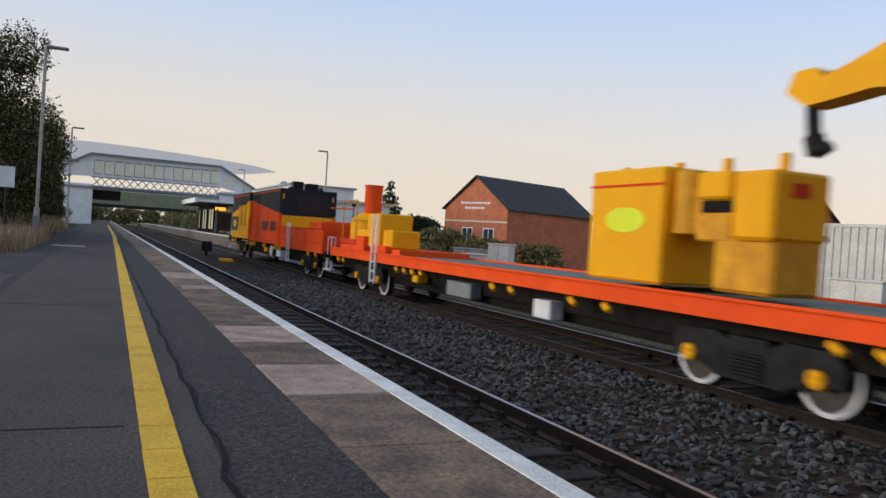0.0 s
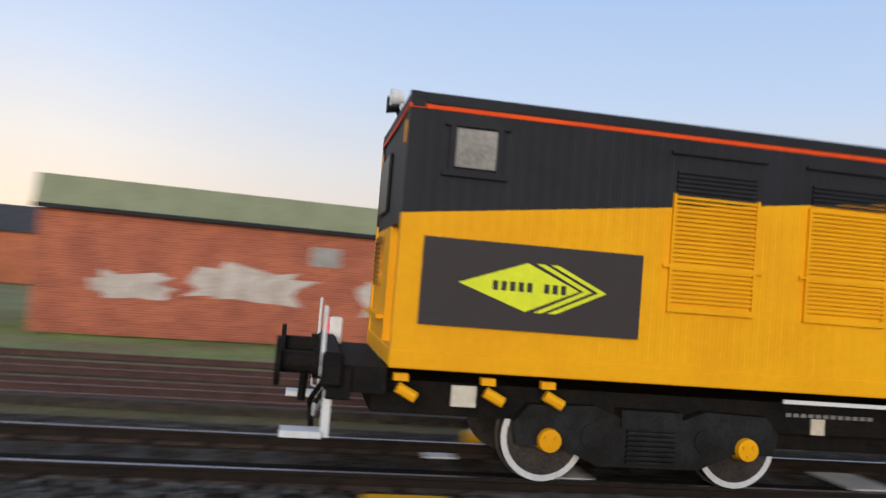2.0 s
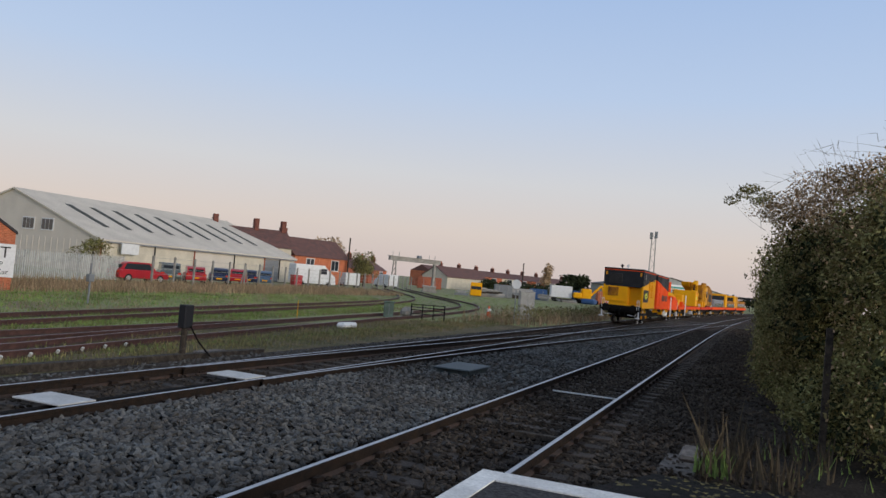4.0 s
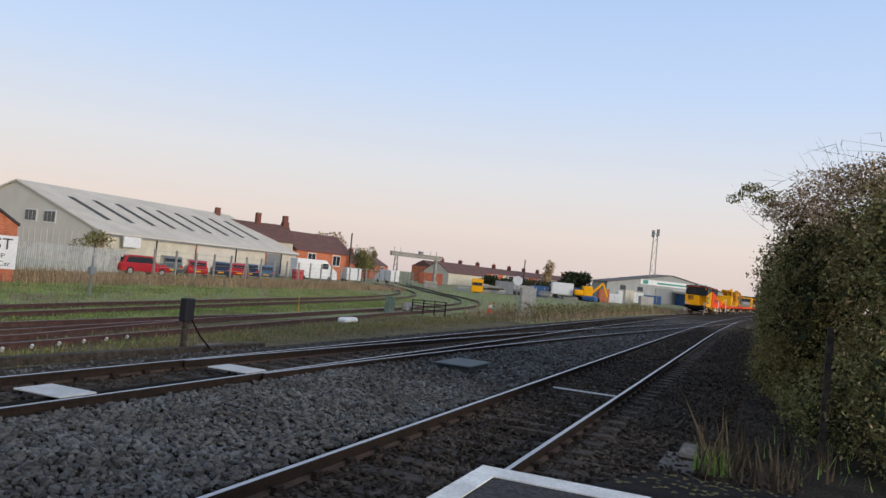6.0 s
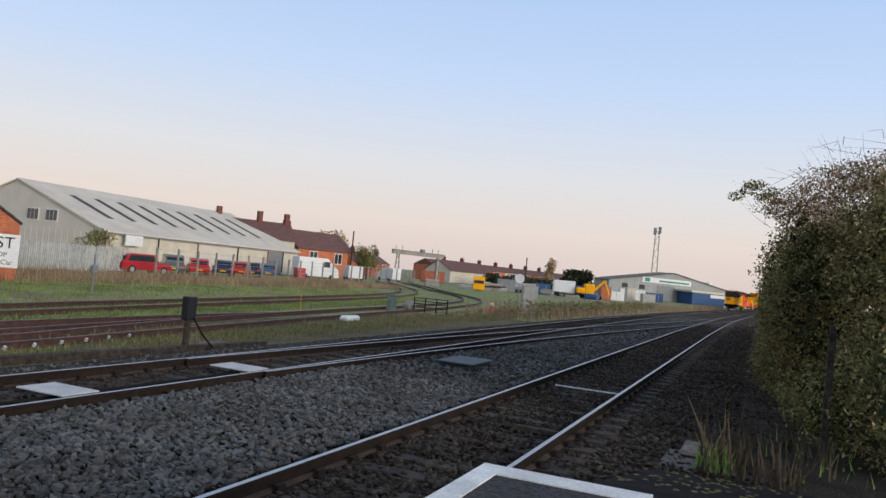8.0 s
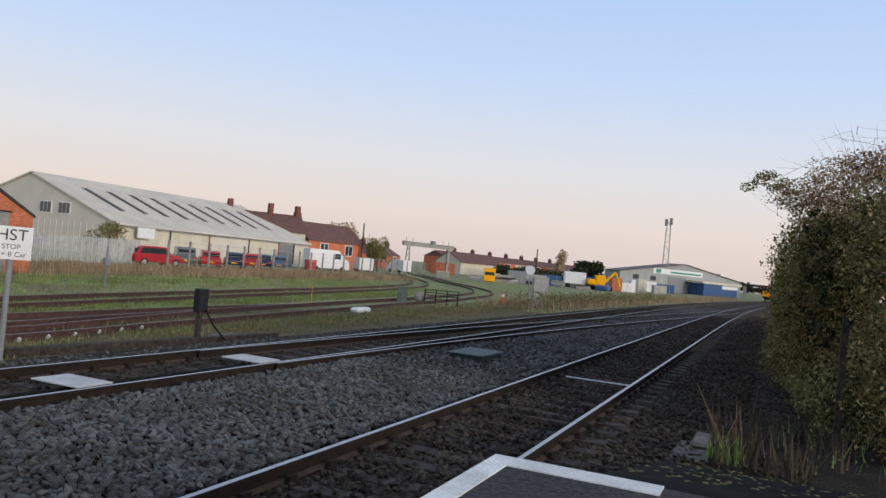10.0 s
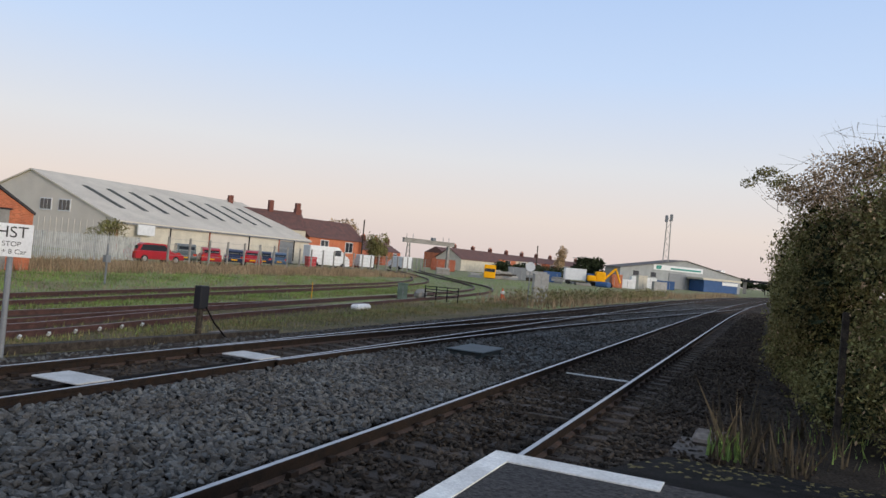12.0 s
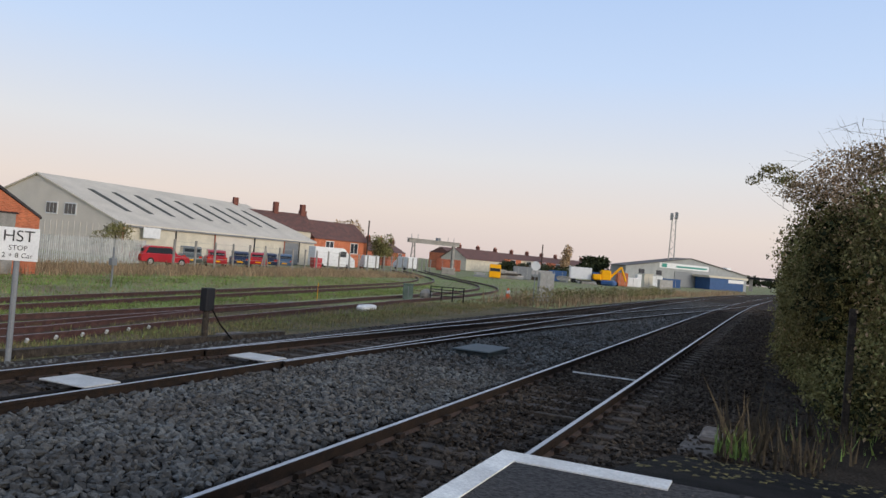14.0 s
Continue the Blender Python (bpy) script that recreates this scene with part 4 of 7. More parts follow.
def tank_unit(o):
    t = thing("engine_unit", "yellow tank unit with an orange chimney drum", "machine")
    part("base", boxes((o + 23.9, o + 29.9, -1.1, 1.1, 1.26, 1.42)), ORANGE, t)
    part("tank_skirt", boxes((o + 23.2, o + 25.1, -0.95, 0.95, 1.42, 1.62), bevel=0.03), ORANGE_DARK, t)
    bm = tubes(((o + 24.1, 0, 1.62), (o + 24.1, 0, 2.3), 0.8), seg=28)
    tube(bm, (o + 24.1, 0, 2.3), (o + 24.1, 0, 2.58), 0.8, 0.42, seg=28)
    part("tank", bm, YELLOW, t, "yellow round tank")
    part("tank_band", tubes(((o + 24.1, 0, 2.24), (o + 24.1, 0, 2.3), 0.82), seg=28), YELLOW_DIRTY, t)
    bm = tubes(((o + 24.25, -0.1, 2.5), (o + 24.25, -0.1, 3.52), 0.31), seg=24)
    tube(bm, (o + 24.25, -0.1, 3.48), (o + 24.25, -0.1, 3.54), 0.335, seg=24)
    part("chimney_drum", bm, ORANGE, t, "orange upright drum")
    part("housing", boxes((o + 27.1, o + 28.35, -1.2, -0.15, 1.42, 2.46), (o + 25.6, o + 27.1, -1.05, 0.2, 1.42, 1.95), bevel=0.04), YELLOW, t)
    part("hood", boxes((o + 28.35, o + 29.15, -1.1, -0.2, 1.42, 1.98), bevel=0.05), YELLOW, t)
    part("panel_line", boxes((o + 27.2, o + 28.25, -1.212, -1.2, 1.98, 2.0)), YELLOW_DIRTY, t)
    part("guard_rail", tubes(((o + 23.4, -0.9, 1.42), (o + 23.4, -0.9, 2.95), 0.02), ((o + 23.4, -0.9, 2.95), (o + 25.0, -0.9, 2.95), 0.02), ((o + 25.0, -0.9, 1.42), (o + 25.0, -0.9, 2.95), 0.02), ((o + 23.4, -0.9, 2.95), (o + 23.4, 1.1, 2.95), 0.02)), YELLOW_DIRTY, t)
    for x, y in ((23.9, -0.7), (24.3, 0.9)):
        bm = tubes(((o + x, y, 2.0), (o + x, y, 2.75), 0.02))
        box(bm, o + x - 0.06, o + x + 0.06, y - 0.06, y + 0.06, 2.75, 2.86)
        part("work_lamp", bm, CHARCOAL, t, "dark work lamp on a mast")
    part("pipe_rail", tubes(((o + 21.6, -0.9, 2.72), (o + 23.9, -0.7, 2.66), 0.025)), ORANGE_DARK, t)
    return t


def winch_unit(o):
    t = thing("counterweight_unit", "yellow slab-sided counterweight unit with a lime oval mark", "machine")
    part("front_block", boxes((o + 39.45, o + 41.3, -1.3, 1.3, 1.35, 3.1), bevel=0.04), YELLOW, t)
    part("red_band", boxes((o + 39.44, o + 41.31, -1.31, -1.3, 2.82, 2.86)), ORANGE_DARK, t)
    part("upper_beam", boxes((o + 41.3, o + 43.25, -1.1, -0.2, 2.1, 2.8), bevel=0.05), YELLOW_DIRTY, t)
    part("rear_leg", boxes((o + 42.2, o + 43.25, -1.15, -0.25, 1.35, 2.1), bevel=0.05), YELLOW_DIRTY, t)
    part("rear_block", boxes((o + 42.6, o + 43.3, -1.25, -0.25, 2.05, 2.95), bevel=0.05), YELLOW, t)
    part("column", tubes(((o + 41.55, -0.98, 2.12), (o + 41.55, -0.98, 3.02), 0.24), seg=18), YELLOW_DIRTY, t)
    part("bracket", boxes((o + 41.85, o + 42.5, -1.2, -1.0, 2.6, 2.98), bevel=0.04), YELLOW, t)
    # solid black slab on the beam's face, painting the shade of a notch
    part("shadow_gap", boxes((o + 41.9, o + 42.55, -1.12, -1.08, 2.42, 2.58)), BLACK, t)
    part("lower_plate", boxes((o + 41.85, o + 42.5, -1.16, -1.05, 2.02, 2.4), bevel=0.03), YELLOW_DIRTY, t)
    for x in (41.31, 43.31):
        part("red_plate", boxes((o + x, o + x + 0.012, -0.95, -0.65, 2.62, 2.8)), ORANGE_DARK, t)
    for x in (39.7, 41.0, 42.0, 43.0):
        part("lifting_eye", boxes((o + x, o + x + 0.14, -0.9, -0.8, 2.85, 3.2), bevel=0.02), YELLOW, t)
    bm = bmesh.new()
    n = 20
    prism(bm, [(o + 40.4 + 0.5 * math.cos(2 * math.pi * k / n), 2.3 + 0.2 * math.sin(2 * math.pi * k / n)) for k in range(n)], -1.308, -1.3)
    part("oval_mark", bm, LIME, t, "lime oval mark")
    return t


def rail_crane(o):
    """Yellow railway crane travelling with its jib laid over the neighbouring wagon."""
    c = thing("rail_crane", "grimy yellow railway crane with lowered jib", "railway crane")
    sill(c, o + 46.6, o + 60.4)
    bogie(c, o + 49)
    bogie(c, o + 58)
    buffers(c, o + 46.4, -1)
    buffers(c, o + 60.8, 1)
    part("chassis", boxes((o + 46.6, o + 60.4, -1.34, 1.34, 0.98, 1.3), bevel=0.02), ORANGE_DARK, c)
    bm = bmesh.new()
    prism(bm, [(o + 53.5, 1.5), (o + 53.5, 4.1), (o + 56.0, 3.95), (o + 59.8, 3.3), (o + 59.8, 1.5)], -1.35, 1.35)
    part("house", bm, YELLOW_RUST, c, "rust-streaked machinery house")
    part("mast", boxes((o + 47.4, o + 50.9, -1.25, 0.0, 2.3, 4.0), bevel=0.08), YELLOW_RUST, c)
    for k in range(4):
        part("mast_rib", boxes((o + 47.6 + 0.85 * k, o + 47.85 + 0.85 * k, -1.33, -1.25, 2.0, 4.15), bevel=0.02), YELLOW_DIRTY, c)
    part("top_roller", tubes(((o + 47.3, -1.2, 4.12), (o + 51.2, -1.2, 4.2), 0.13), seg=12), YELLOW_RUST, c)
    part("cab", boxes((o + 51.2, o + 53.3, -1.35, -0.1, 1.5, 3.85), bevel=0.08), YELLOW_DIRTY, c)
    part("cab_window", boxes((o + 51.5, o + 53.0, -1.362, -1.35, 2.5, 3.3), (o + 51.18, o + 51.2, -1.2, -0.3, 2.4, 3.3)), DARK_GLASS, c)
    part("engine_grille", boxes((o + 55, o + 58.8, -1.362, -1.35, 2.0, 3.0)), CHARCOAL, c)
    part("turntable", tubes(((o + 54, 0, 1.3), (o + 54, 0, 1.5), 1.25), seg=28), BLACK, c)
    bm = bmesh.new()
    prism(bm, [(o + 44.7, 3.7), (o + 44.4, 4.15), (o + 46.5, 4.25), (o + 54.0, 3.9), (o + 54.5, 2.6), (o + 53.6, 2.4), (o + 46.5, 3.55)], 0.1, 0.95)
    part("jib", bm, YELLOW, c, "box-section crane jib")
    bm = boxes((o + 46.0, o + 46.6, -0.55, 0.0, 2.1, 4.05), (o + 45.8, o + 46.8, -0.7, 0.2, 3.6, 4.2), bevel=0.05)
    part("jib_head", bm, YELLOW_DIRTY, c)
    part("red_stay", boxes((o + 45.3, o + 45.6, -0.8, -0.5, 2.4, 4.1), bevel=0.03), ORANGE_DARK, c)
    bm = bmesh.new()
    prism(bm, [(o + 43.05, 3.95), (o + 43.15, 4.2), (o + 43.45, 4.22), (o + 43.6, 4.08), (o + 44.0, 4.2), (o + 44.6, 4.42), (o + 45.3, 4.4), (o + 45.55, 4.2), (o + 45.6, 3.0), (o + 45.2, 2.95), (o + 45.0, 3.75), (o + 44.3, 3.85), (o + 43.7, 3.78), (o + 43.35, 3.75)], -0.9, -0.5)
    part("fly_jib", bm, YELLOW, c, "yellow hooked fly jib")
    hook = tubes(((o + 43.3, -0.7, 3.85), (o + 43.35, -0.7, 3.4), 0.09), ((o + 43.35, -0.7, 3.4), (o + 43.42, -0.7, 3.18), 0.13), ((o + 43.42, -0.7, 3.18), (o + 43.6, -0.7, 3.26), 0.08))
    part("hook", hook, GREY_STEEL, c, "steel lifting hook")
    for k in range(4):
        part("hydraulic_ram", tubes(((o + 47 + k * 0.6, -1.2, 1.3), (o + 48 + k * 1.1, -0.9, 2.4 + 0.25 * k), 0.09)), YELLOW_DIRTY, c)
    for x in (47.2, 50.0):
        part("outrigger", boxes((o + x, o + x + 0.8, -1.38, 1.38, 1.3, 1.95), bevel=0.04), YELLOW, c)
    return c


def far_vehicle(o, x0, x1, cabs, label, body, m2, top):
    v = thing("works_vehicle", label, "railway vehicle")
    sill(v, o + x0, o + x1)
    bogie(v, o + x0 + 3)
    bogie(v, o + x1 - 3)
    buffers(v, o + x0 - 0.3, -1)
    part("chassis", boxes((o + x0, o + x1, -1.34, 1.34, 0.98, 1.35)), ORANGE, v)
    part("body", boxes((o + x0 + 2.2, o + x1 - 2.2, -1.3, 1.3, 1.35, top), bevel=0.12), body, v)
    part("window_band", boxes((o + x0 + 3, o + x1 - 3, -1.315, -1.3, top - 1.1, top - 0.5)), DARK_GLASS, v)
    for x in cabs:
        part("cab", boxes((o + x, o + x + 2.1, -1.3, 1.3, 1.35, 3.5), bevel=0.1), m2, v)
        part("end_window", boxes((o + x - 0.012, o + x, -1.0, 1.0, 2.5, 3.2)), DARK_GLASS, v)
        part("marker_lamp", boxes((o + x - 0.02, o + x, -0.9, -0.7, 1.9, 2.05), (o + x - 0.02, o + x, 0.7, 0.9, 1.9, 2.05)), WHITE_PAINT, v)
    return v


TRAIN = []


def train():
    for pivot, built in (
            (11.0, (works_wagon(-11.0), generator_container(-11.0), orange_container(-11.0))),
            (34.5, (crane_carrier(-34.5), tank_unit(-34.5), winch_unit(-34.5))),
            (53.5, (rail_crane(-53.5),)),
            (72.0, (far_vehicle(-72, 62, 82, (), "orange flat vehicle with a long pale grey cover", GREY_PAINT, GREY_PAINT, 2.45),)),
            (93.0, (far_vehicle(-93, 83.5, 102.5, (83.6, 100.2), "yellow track machine with cabs at its ends", YELLOW_RUST, YELLOW, 2.5),)),
            (114.5, (far_vehicle(-114.5, 104, 125, (104.1,), "yellow track machine with a grimy long hood", YELLOW_RUST, YELLOW_DIRTY, 2.7),))):
        for ob in built:
            TRAIN.append((ob, pivot))


train()


def motions():
    """The train runs through at about 26 m/s and follows the curve beyond the station."""
    for ob, pivot in TRAIN:
        rows = []
        for k in range(57):
            t = 0.25 * k
            x = -3.548 + 25.997 * (t - 1.8) + pivot
            rows.append((t, pose(x, TRAIN_MID + bend(x), 0, 0, 0, math.degrees(slope(x)))))
        walk(ob, rows)


# ---- buildings ----
def gable_house(name, label, category, at, width, length, eave, ridge, wall, roof, group="", kind="", overhang=0.25):
    """A gabled block in its own space: gable across x at y = 0, ridge running to y = length."""
    h = thing(name, label, category, group, kind, at)
    bm = bmesh.new()
    prism(bm, [(-width / 2, GROUND_Z), (-width / 2, eave), (0, ridge - 0.05), (width / 2, eave), (width / 2, GROUND_Z)], 0, length)
    part("wall", bm, wall, h)
    for s in (-1, 1):
        dz = (ridge - eave) / (width / 2)
        x1 = s * (width / 2 + overhang)
        ze = eave - overhang * dz
        bm = bmesh.new()
        prism(bm, [(0, ridge), (x1, ze), (x1, ze + 0.12), (0, ridge + 0.12)], -overhang, length + overhang)
        part("roof", bm, roof, h)
    return h


def frame_at(p, q):
    """Pose whose x axis runs from plan point p to q, at p's middle with q."""
    a = math.degrees(math.atan2(q[1] - p[1], q[0] - p[0]))
    return pose((p[0] + q[0]) / 2, (p[1] + q[1]) / 2, 0, 0, 0, a)


def window(parent, x0, x1, y, z0, z1, glass=None, surround=None):
    f = part("window", boxes((x0 - 0.08, x1 + 0.08, y - 0.05, y, z0 - 0.1, z0), (x0 - 0.08, x1 + 0.08, y - 0.04, y, z1, z1 + 0.1), (x0 - 0.08, x0, y - 0.04, y, z0, z1), (x1, x1 + 0.08, y - 0.04, y, z0, z1), ((x0 + x1) / 2 - 0.03, (x0 + x1) / 2 + 0.03, y - 0.04, y, z0, z1)), surround or WHITE_PAINT, parent)
    part("pane", boxes((x0, x1, y - 0.015, y - 0.004, z0, z1)), glass or DARK_GLASS, f)
    return f


# warehouse with a long pale roof and a row of dark roof lights
def warehouse():
    w = thing("warehouse", "pale grey clad warehouse with long sloping roof and roof lights", "warehouse")
    x0, x1, y0, y1, e, r = 55.0, 88.0, 56.4, 79.5, 2.75, 7.05
    ym = (y0 + y1) / 2
    bm = bmesh.new()
    prism(bm, [(y0, GROUND_Z), (y0, e), (ym, r), (y1, e), (y1, GROUND_Z)], x0, x1, "x")
    part("wall", bm, GREY_CLAD, w)
    for a, b in ((y0, -1), (y1, 1)):
        bm = bmesh.new()
        prism(bm, [(ym, r), (a + b * 0.3, e - 0.1), (a + b * 0.3, e + 0.05), (ym, r + 0.15)], x0 - 0.2, x1 + 0.2, "x")
        part("roof", bm, GREY_ROOF, w, "pale grey sheet roof")
    m = (r - e) / (ym - y0)
    for k in range(9):
        xa = x0 + 3.4 + k * 3.1
        ya, yb = y0 + 3.1, ym - 3.0
        bm = bmesh.new()
        v = [(xa, ya, e + (ya - y0) * m + 0.08), (xa + 0.75, ya, e + (ya - y0) * m + 0.08), (xa + 0.75, yb, e + (yb - y0) * m + 0.08), (xa, yb, e + (yb - y0) * m + 0.08)]
        lo, hi = [bm.verts.new(q) for q in v], [bm.verts.new((q[0], q[1], q[2] + 0.1)) for q in v]
        bm.faces.new(hi)
        for i in range(4):
            bm.faces.new((lo[i], lo[(i + 1) % 4], hi[(i + 1) % 4], hi[i]))
        part("roof_light", bm, ROOF_GLASS, w, "dark strip roof light")
    for k in range(28):
        part("cladding_rib", boxes((x0 - 0.04, x0, y0 + 0.4 + k * 0.8, y0 + 0.48 + k * 0.8, 0, 2.6)), GREY_CLAD, w)
    for y in (y0 + 6.0, y0 + 8.5):
        f = part("window", boxes((x0 - 0.06, x0, y - 0.1, y + 1.5, 3.2, 4.4)), WHITE_PAINT, w)
        for q in (y, y + 0.5, y + 1.0):
            part("pane", boxes((x0 - 0.08, x0 - 0.06, q, q + 0.42, 3.3, 4.3)), DARK_GLASS, f)
    for k, (a, b, mm) in enumerate(((x0 + 0.3, x0 + 7, CREAM), (x0 + 7.3, x0 + 13, CREAM), (x0 + 13.3, x0 + 20, GREY_CLAD), (x0 + 20.3, x0 + 26, CREAM), (x0 + 26.3, x0 + 29.3, GREY_PAINT), (x0 + 29.6, x1, CREAM))):
        part("bay_panel", boxes((a, b, y0 - 0.06, y0, GROUND_Z, e - 0.35)), mm, w)
        part("downpipe", tubes(((a - 0.15, y0 - 0.1, 0), (a - 0.15, y0 - 0.1, e), 0.07)), CHARCOAL if k % 2 else BRICK, w)
    part("gutter", boxes((x0, x1, y0 - 0.35, y0 - 0.2, e - 0.22, e - 0.08)), GREY_PAINT, w)
    part("name_board", boxes((x0 + 2.0, x0 + 4.2, y0 - 0.8, y0 - 0.7, 1.6, 2.6)), WHITE_PAINT, w)
    return w


warehouse()


def brick_works():
    """Long brick shed with green fascia and patches of flaking render."""
    w = thing("brick_workshop", "long red brick workshop with green metal upper cladding", "workshop", at=frame_at((-6.6, 22.87), (15.2, 26.0)))
    h = 11.0
    part("wall", boxes((-h, h, 0, 9, GROUND_Z, 3.2)), BRICK, w)
    bm = bmesh.new()
    prism(bm, [(-0.12, 3.2), (0.25, 4.1), (9.2, 4.4), (9.2, 3.2)], -h - 0.15, h + 0.15, "x")
    part("roof", bm, GREEN_CLAD, w, "green metal roof cladding")
    part("gutter", boxes((-h - 0.15, h + 0.15, -0.24, -0.12, 3.12, 3.24)), CHARCOAL, w)
    rng = random.Random(8)
    for cx, cw, cz, ch in ((-5.2, 3.6, 1.35, 1.15), (-1.0, 1.6, 1.2, 1.2), (2.5, 2.2, 1.3, 1.6), (5.0, 3.6, 1.25, 1.5), (8.4, 2.8, 1.4, 1.4), (-8.5, 2.2, 1.1, 0.8)):
        bm = bmesh.new()
        n = 22
        pts = []
        for k in range(n):
            a = 2 * math.pi * k / n
            q = 1 + rng.uniform(-0.3, 0.22)
            pts.append((cx + cw / 2 * q * math.copysign(abs(math.cos(a)) ** 0.6, math.cos(a)), cz + ch / 2 * q * math.copysign(abs(math.sin(a)) ** 0.7, math.sin(a))))
        prism(bm, pts, -0.02, 0.01)
        part("render_patch", bm, RENDER_PATCH, w, "flaking pale render")
    bm = boxes((-3.4, -2.5, -0.03, 0, 2.1, 2.7))
    for k in range(7):
        box(bm, -3.4, -2.5, -0.06, -0.02, 2.14 + 0.08 * k, 2.17 + 0.08 * k)
    part("vent", bm, GALV, w, "louvred wall vent")
    part("plinth", boxes((-h, h, -0.05, 0, GROUND_Z, 0.05)), BRICK, w)
    return w


brick_works()

# arch-doored brick shed
s = gable_house("brick_shed", "orange brick shed with a dark roof and wide door", "shed", frame_at((20.3, 30.6), (25.7, 31.4)), 5.5, 8, 2.25, 3.55, BRICK_ORANGE, ROOF_DARK, overhang=0.06)
part("door", boxes((-1.0, 1.3, -0.05, 0.0, GROUND_Z, 2.35)), CONCRETE, s, "grey shed door")
part("lintel", boxes((-1.1, 1.4, -0.08, 0, 2.35, 2.42)), CHARCOAL, s)

# houses beyond the line
h = gable_house("brick_hall", "red brick hall with a dark tiled roof and white lettering bars", "hall", frame_at((-69.0, 29.8), (-61.6, 32.6)), 8.0, 13, 4.9, 7.85, BRICK_ORANGE, ROOF_DARK)
for k in range(15):
    a, z = (-1.9 + 0.42 * k, 5.3) if k < 9 else (-1.3 + 0.42 * (k - 9), 4.83)
    part("lettering_bar", boxes((a, a + 0.3, -0.03, 0, z, z + 0.18)), WHITE_PAINT, h)
part("string_course", boxes((-4.02, 4.02, -0.05, 0, 3.6, 3.75)), CREAM, h)
window(h, -1.5, -0.3, 0, 1.6, 3.0)
window(h, 1.2, 2.4, 0, 1.6, 3.0)
h = gable_house("brick_house", "red brick house with a dark tiled roof", "house", frame_at((-50.6, 40.7), (-49.0, 33.3)), 7.4, 14.5, 4.3, 6.4, BRICK_ORANGE, ROOF_DARK)
window(h, -0.5, 0.7, 0, 3.3, 4.5)
part("chimney", boxes((-0.4, 0.4, 5.5, 6.2, 5.9, 7.0)), CHIMNEY_BRICK, h)
gable_house("brick_house", "low red brick house with a dark roof beyond the yard", "house", frame_at((-33, 44), (-27, 47)), 7.0, 12, 3.2, 4.6, BRICK_ORANGE, ROOF_DARK)
gable_house("brick_house", "long red brick building with a dark roof", "house", frame_at((-22.0, 62), (-21, 52)), 9, 32, 3.0, 4.7, BRICK_ORANGE, ROOF_DARK)


def storage_container(x, y, ang, label):
    c = thing("storage_container", label, "container", "white yard containers", at=pose(x, y, 0, 0, 0, ang))
    z0, z1 = -0.1, 3.38
    part("side", corrugated(0, 6, 0, z0 + 0.1, z1 - 0.1, 0.05, 0.32, -1), CONTAINER_WHITE, c)
    part("body", boxes((0.05, 5.95, 0.06, 2.44, z0 + 0.05, z1 - 0.05)), CONTAINER_WHITE, c)
    part("top_rail", boxes((0, 6, -0.02, 0.06, z1 - 0.12, z1)), CONTAINER_WHITE, c)
    part("bottom_rail", boxes((0, 6, -0.02, 0.06, z0, z0 + 0.12)), CONTAINER_WHITE, c)
    for q in (0, 5.9):
        part("corner_post", boxes((q, q + 0.1, -0.03, 0.08, z0, z1)), CONTAINER_WHITE, c)
    for q in (1.4, 4.4):
        part("security_lamp", boxes((q, q + 0.4, -0.3, -0.02, 2.75, 2.9), bevel=0.03), GREY_PAINT, c, "grey security lamp")
    part("skid", boxes((0.2, 0.5, 0.1, 2.3, GROUND_Z - 0.05, z0), (5.5, 5.8, 0.1, 2.3, GROUND_Z - 0.05, z0)), CHARCOAL, c)
    part("roof_sheet", boxes((0, 6, 0, 2.44, z1 - 0.05, z1 + 0.01)), WHITE_WALL, c)
    return c


for k in range(2):
    storage_container(-29.3 + 6.05 * k, 23.9 + 0.9 * k, 8.5, "off-white corrugated storage container on the yard")

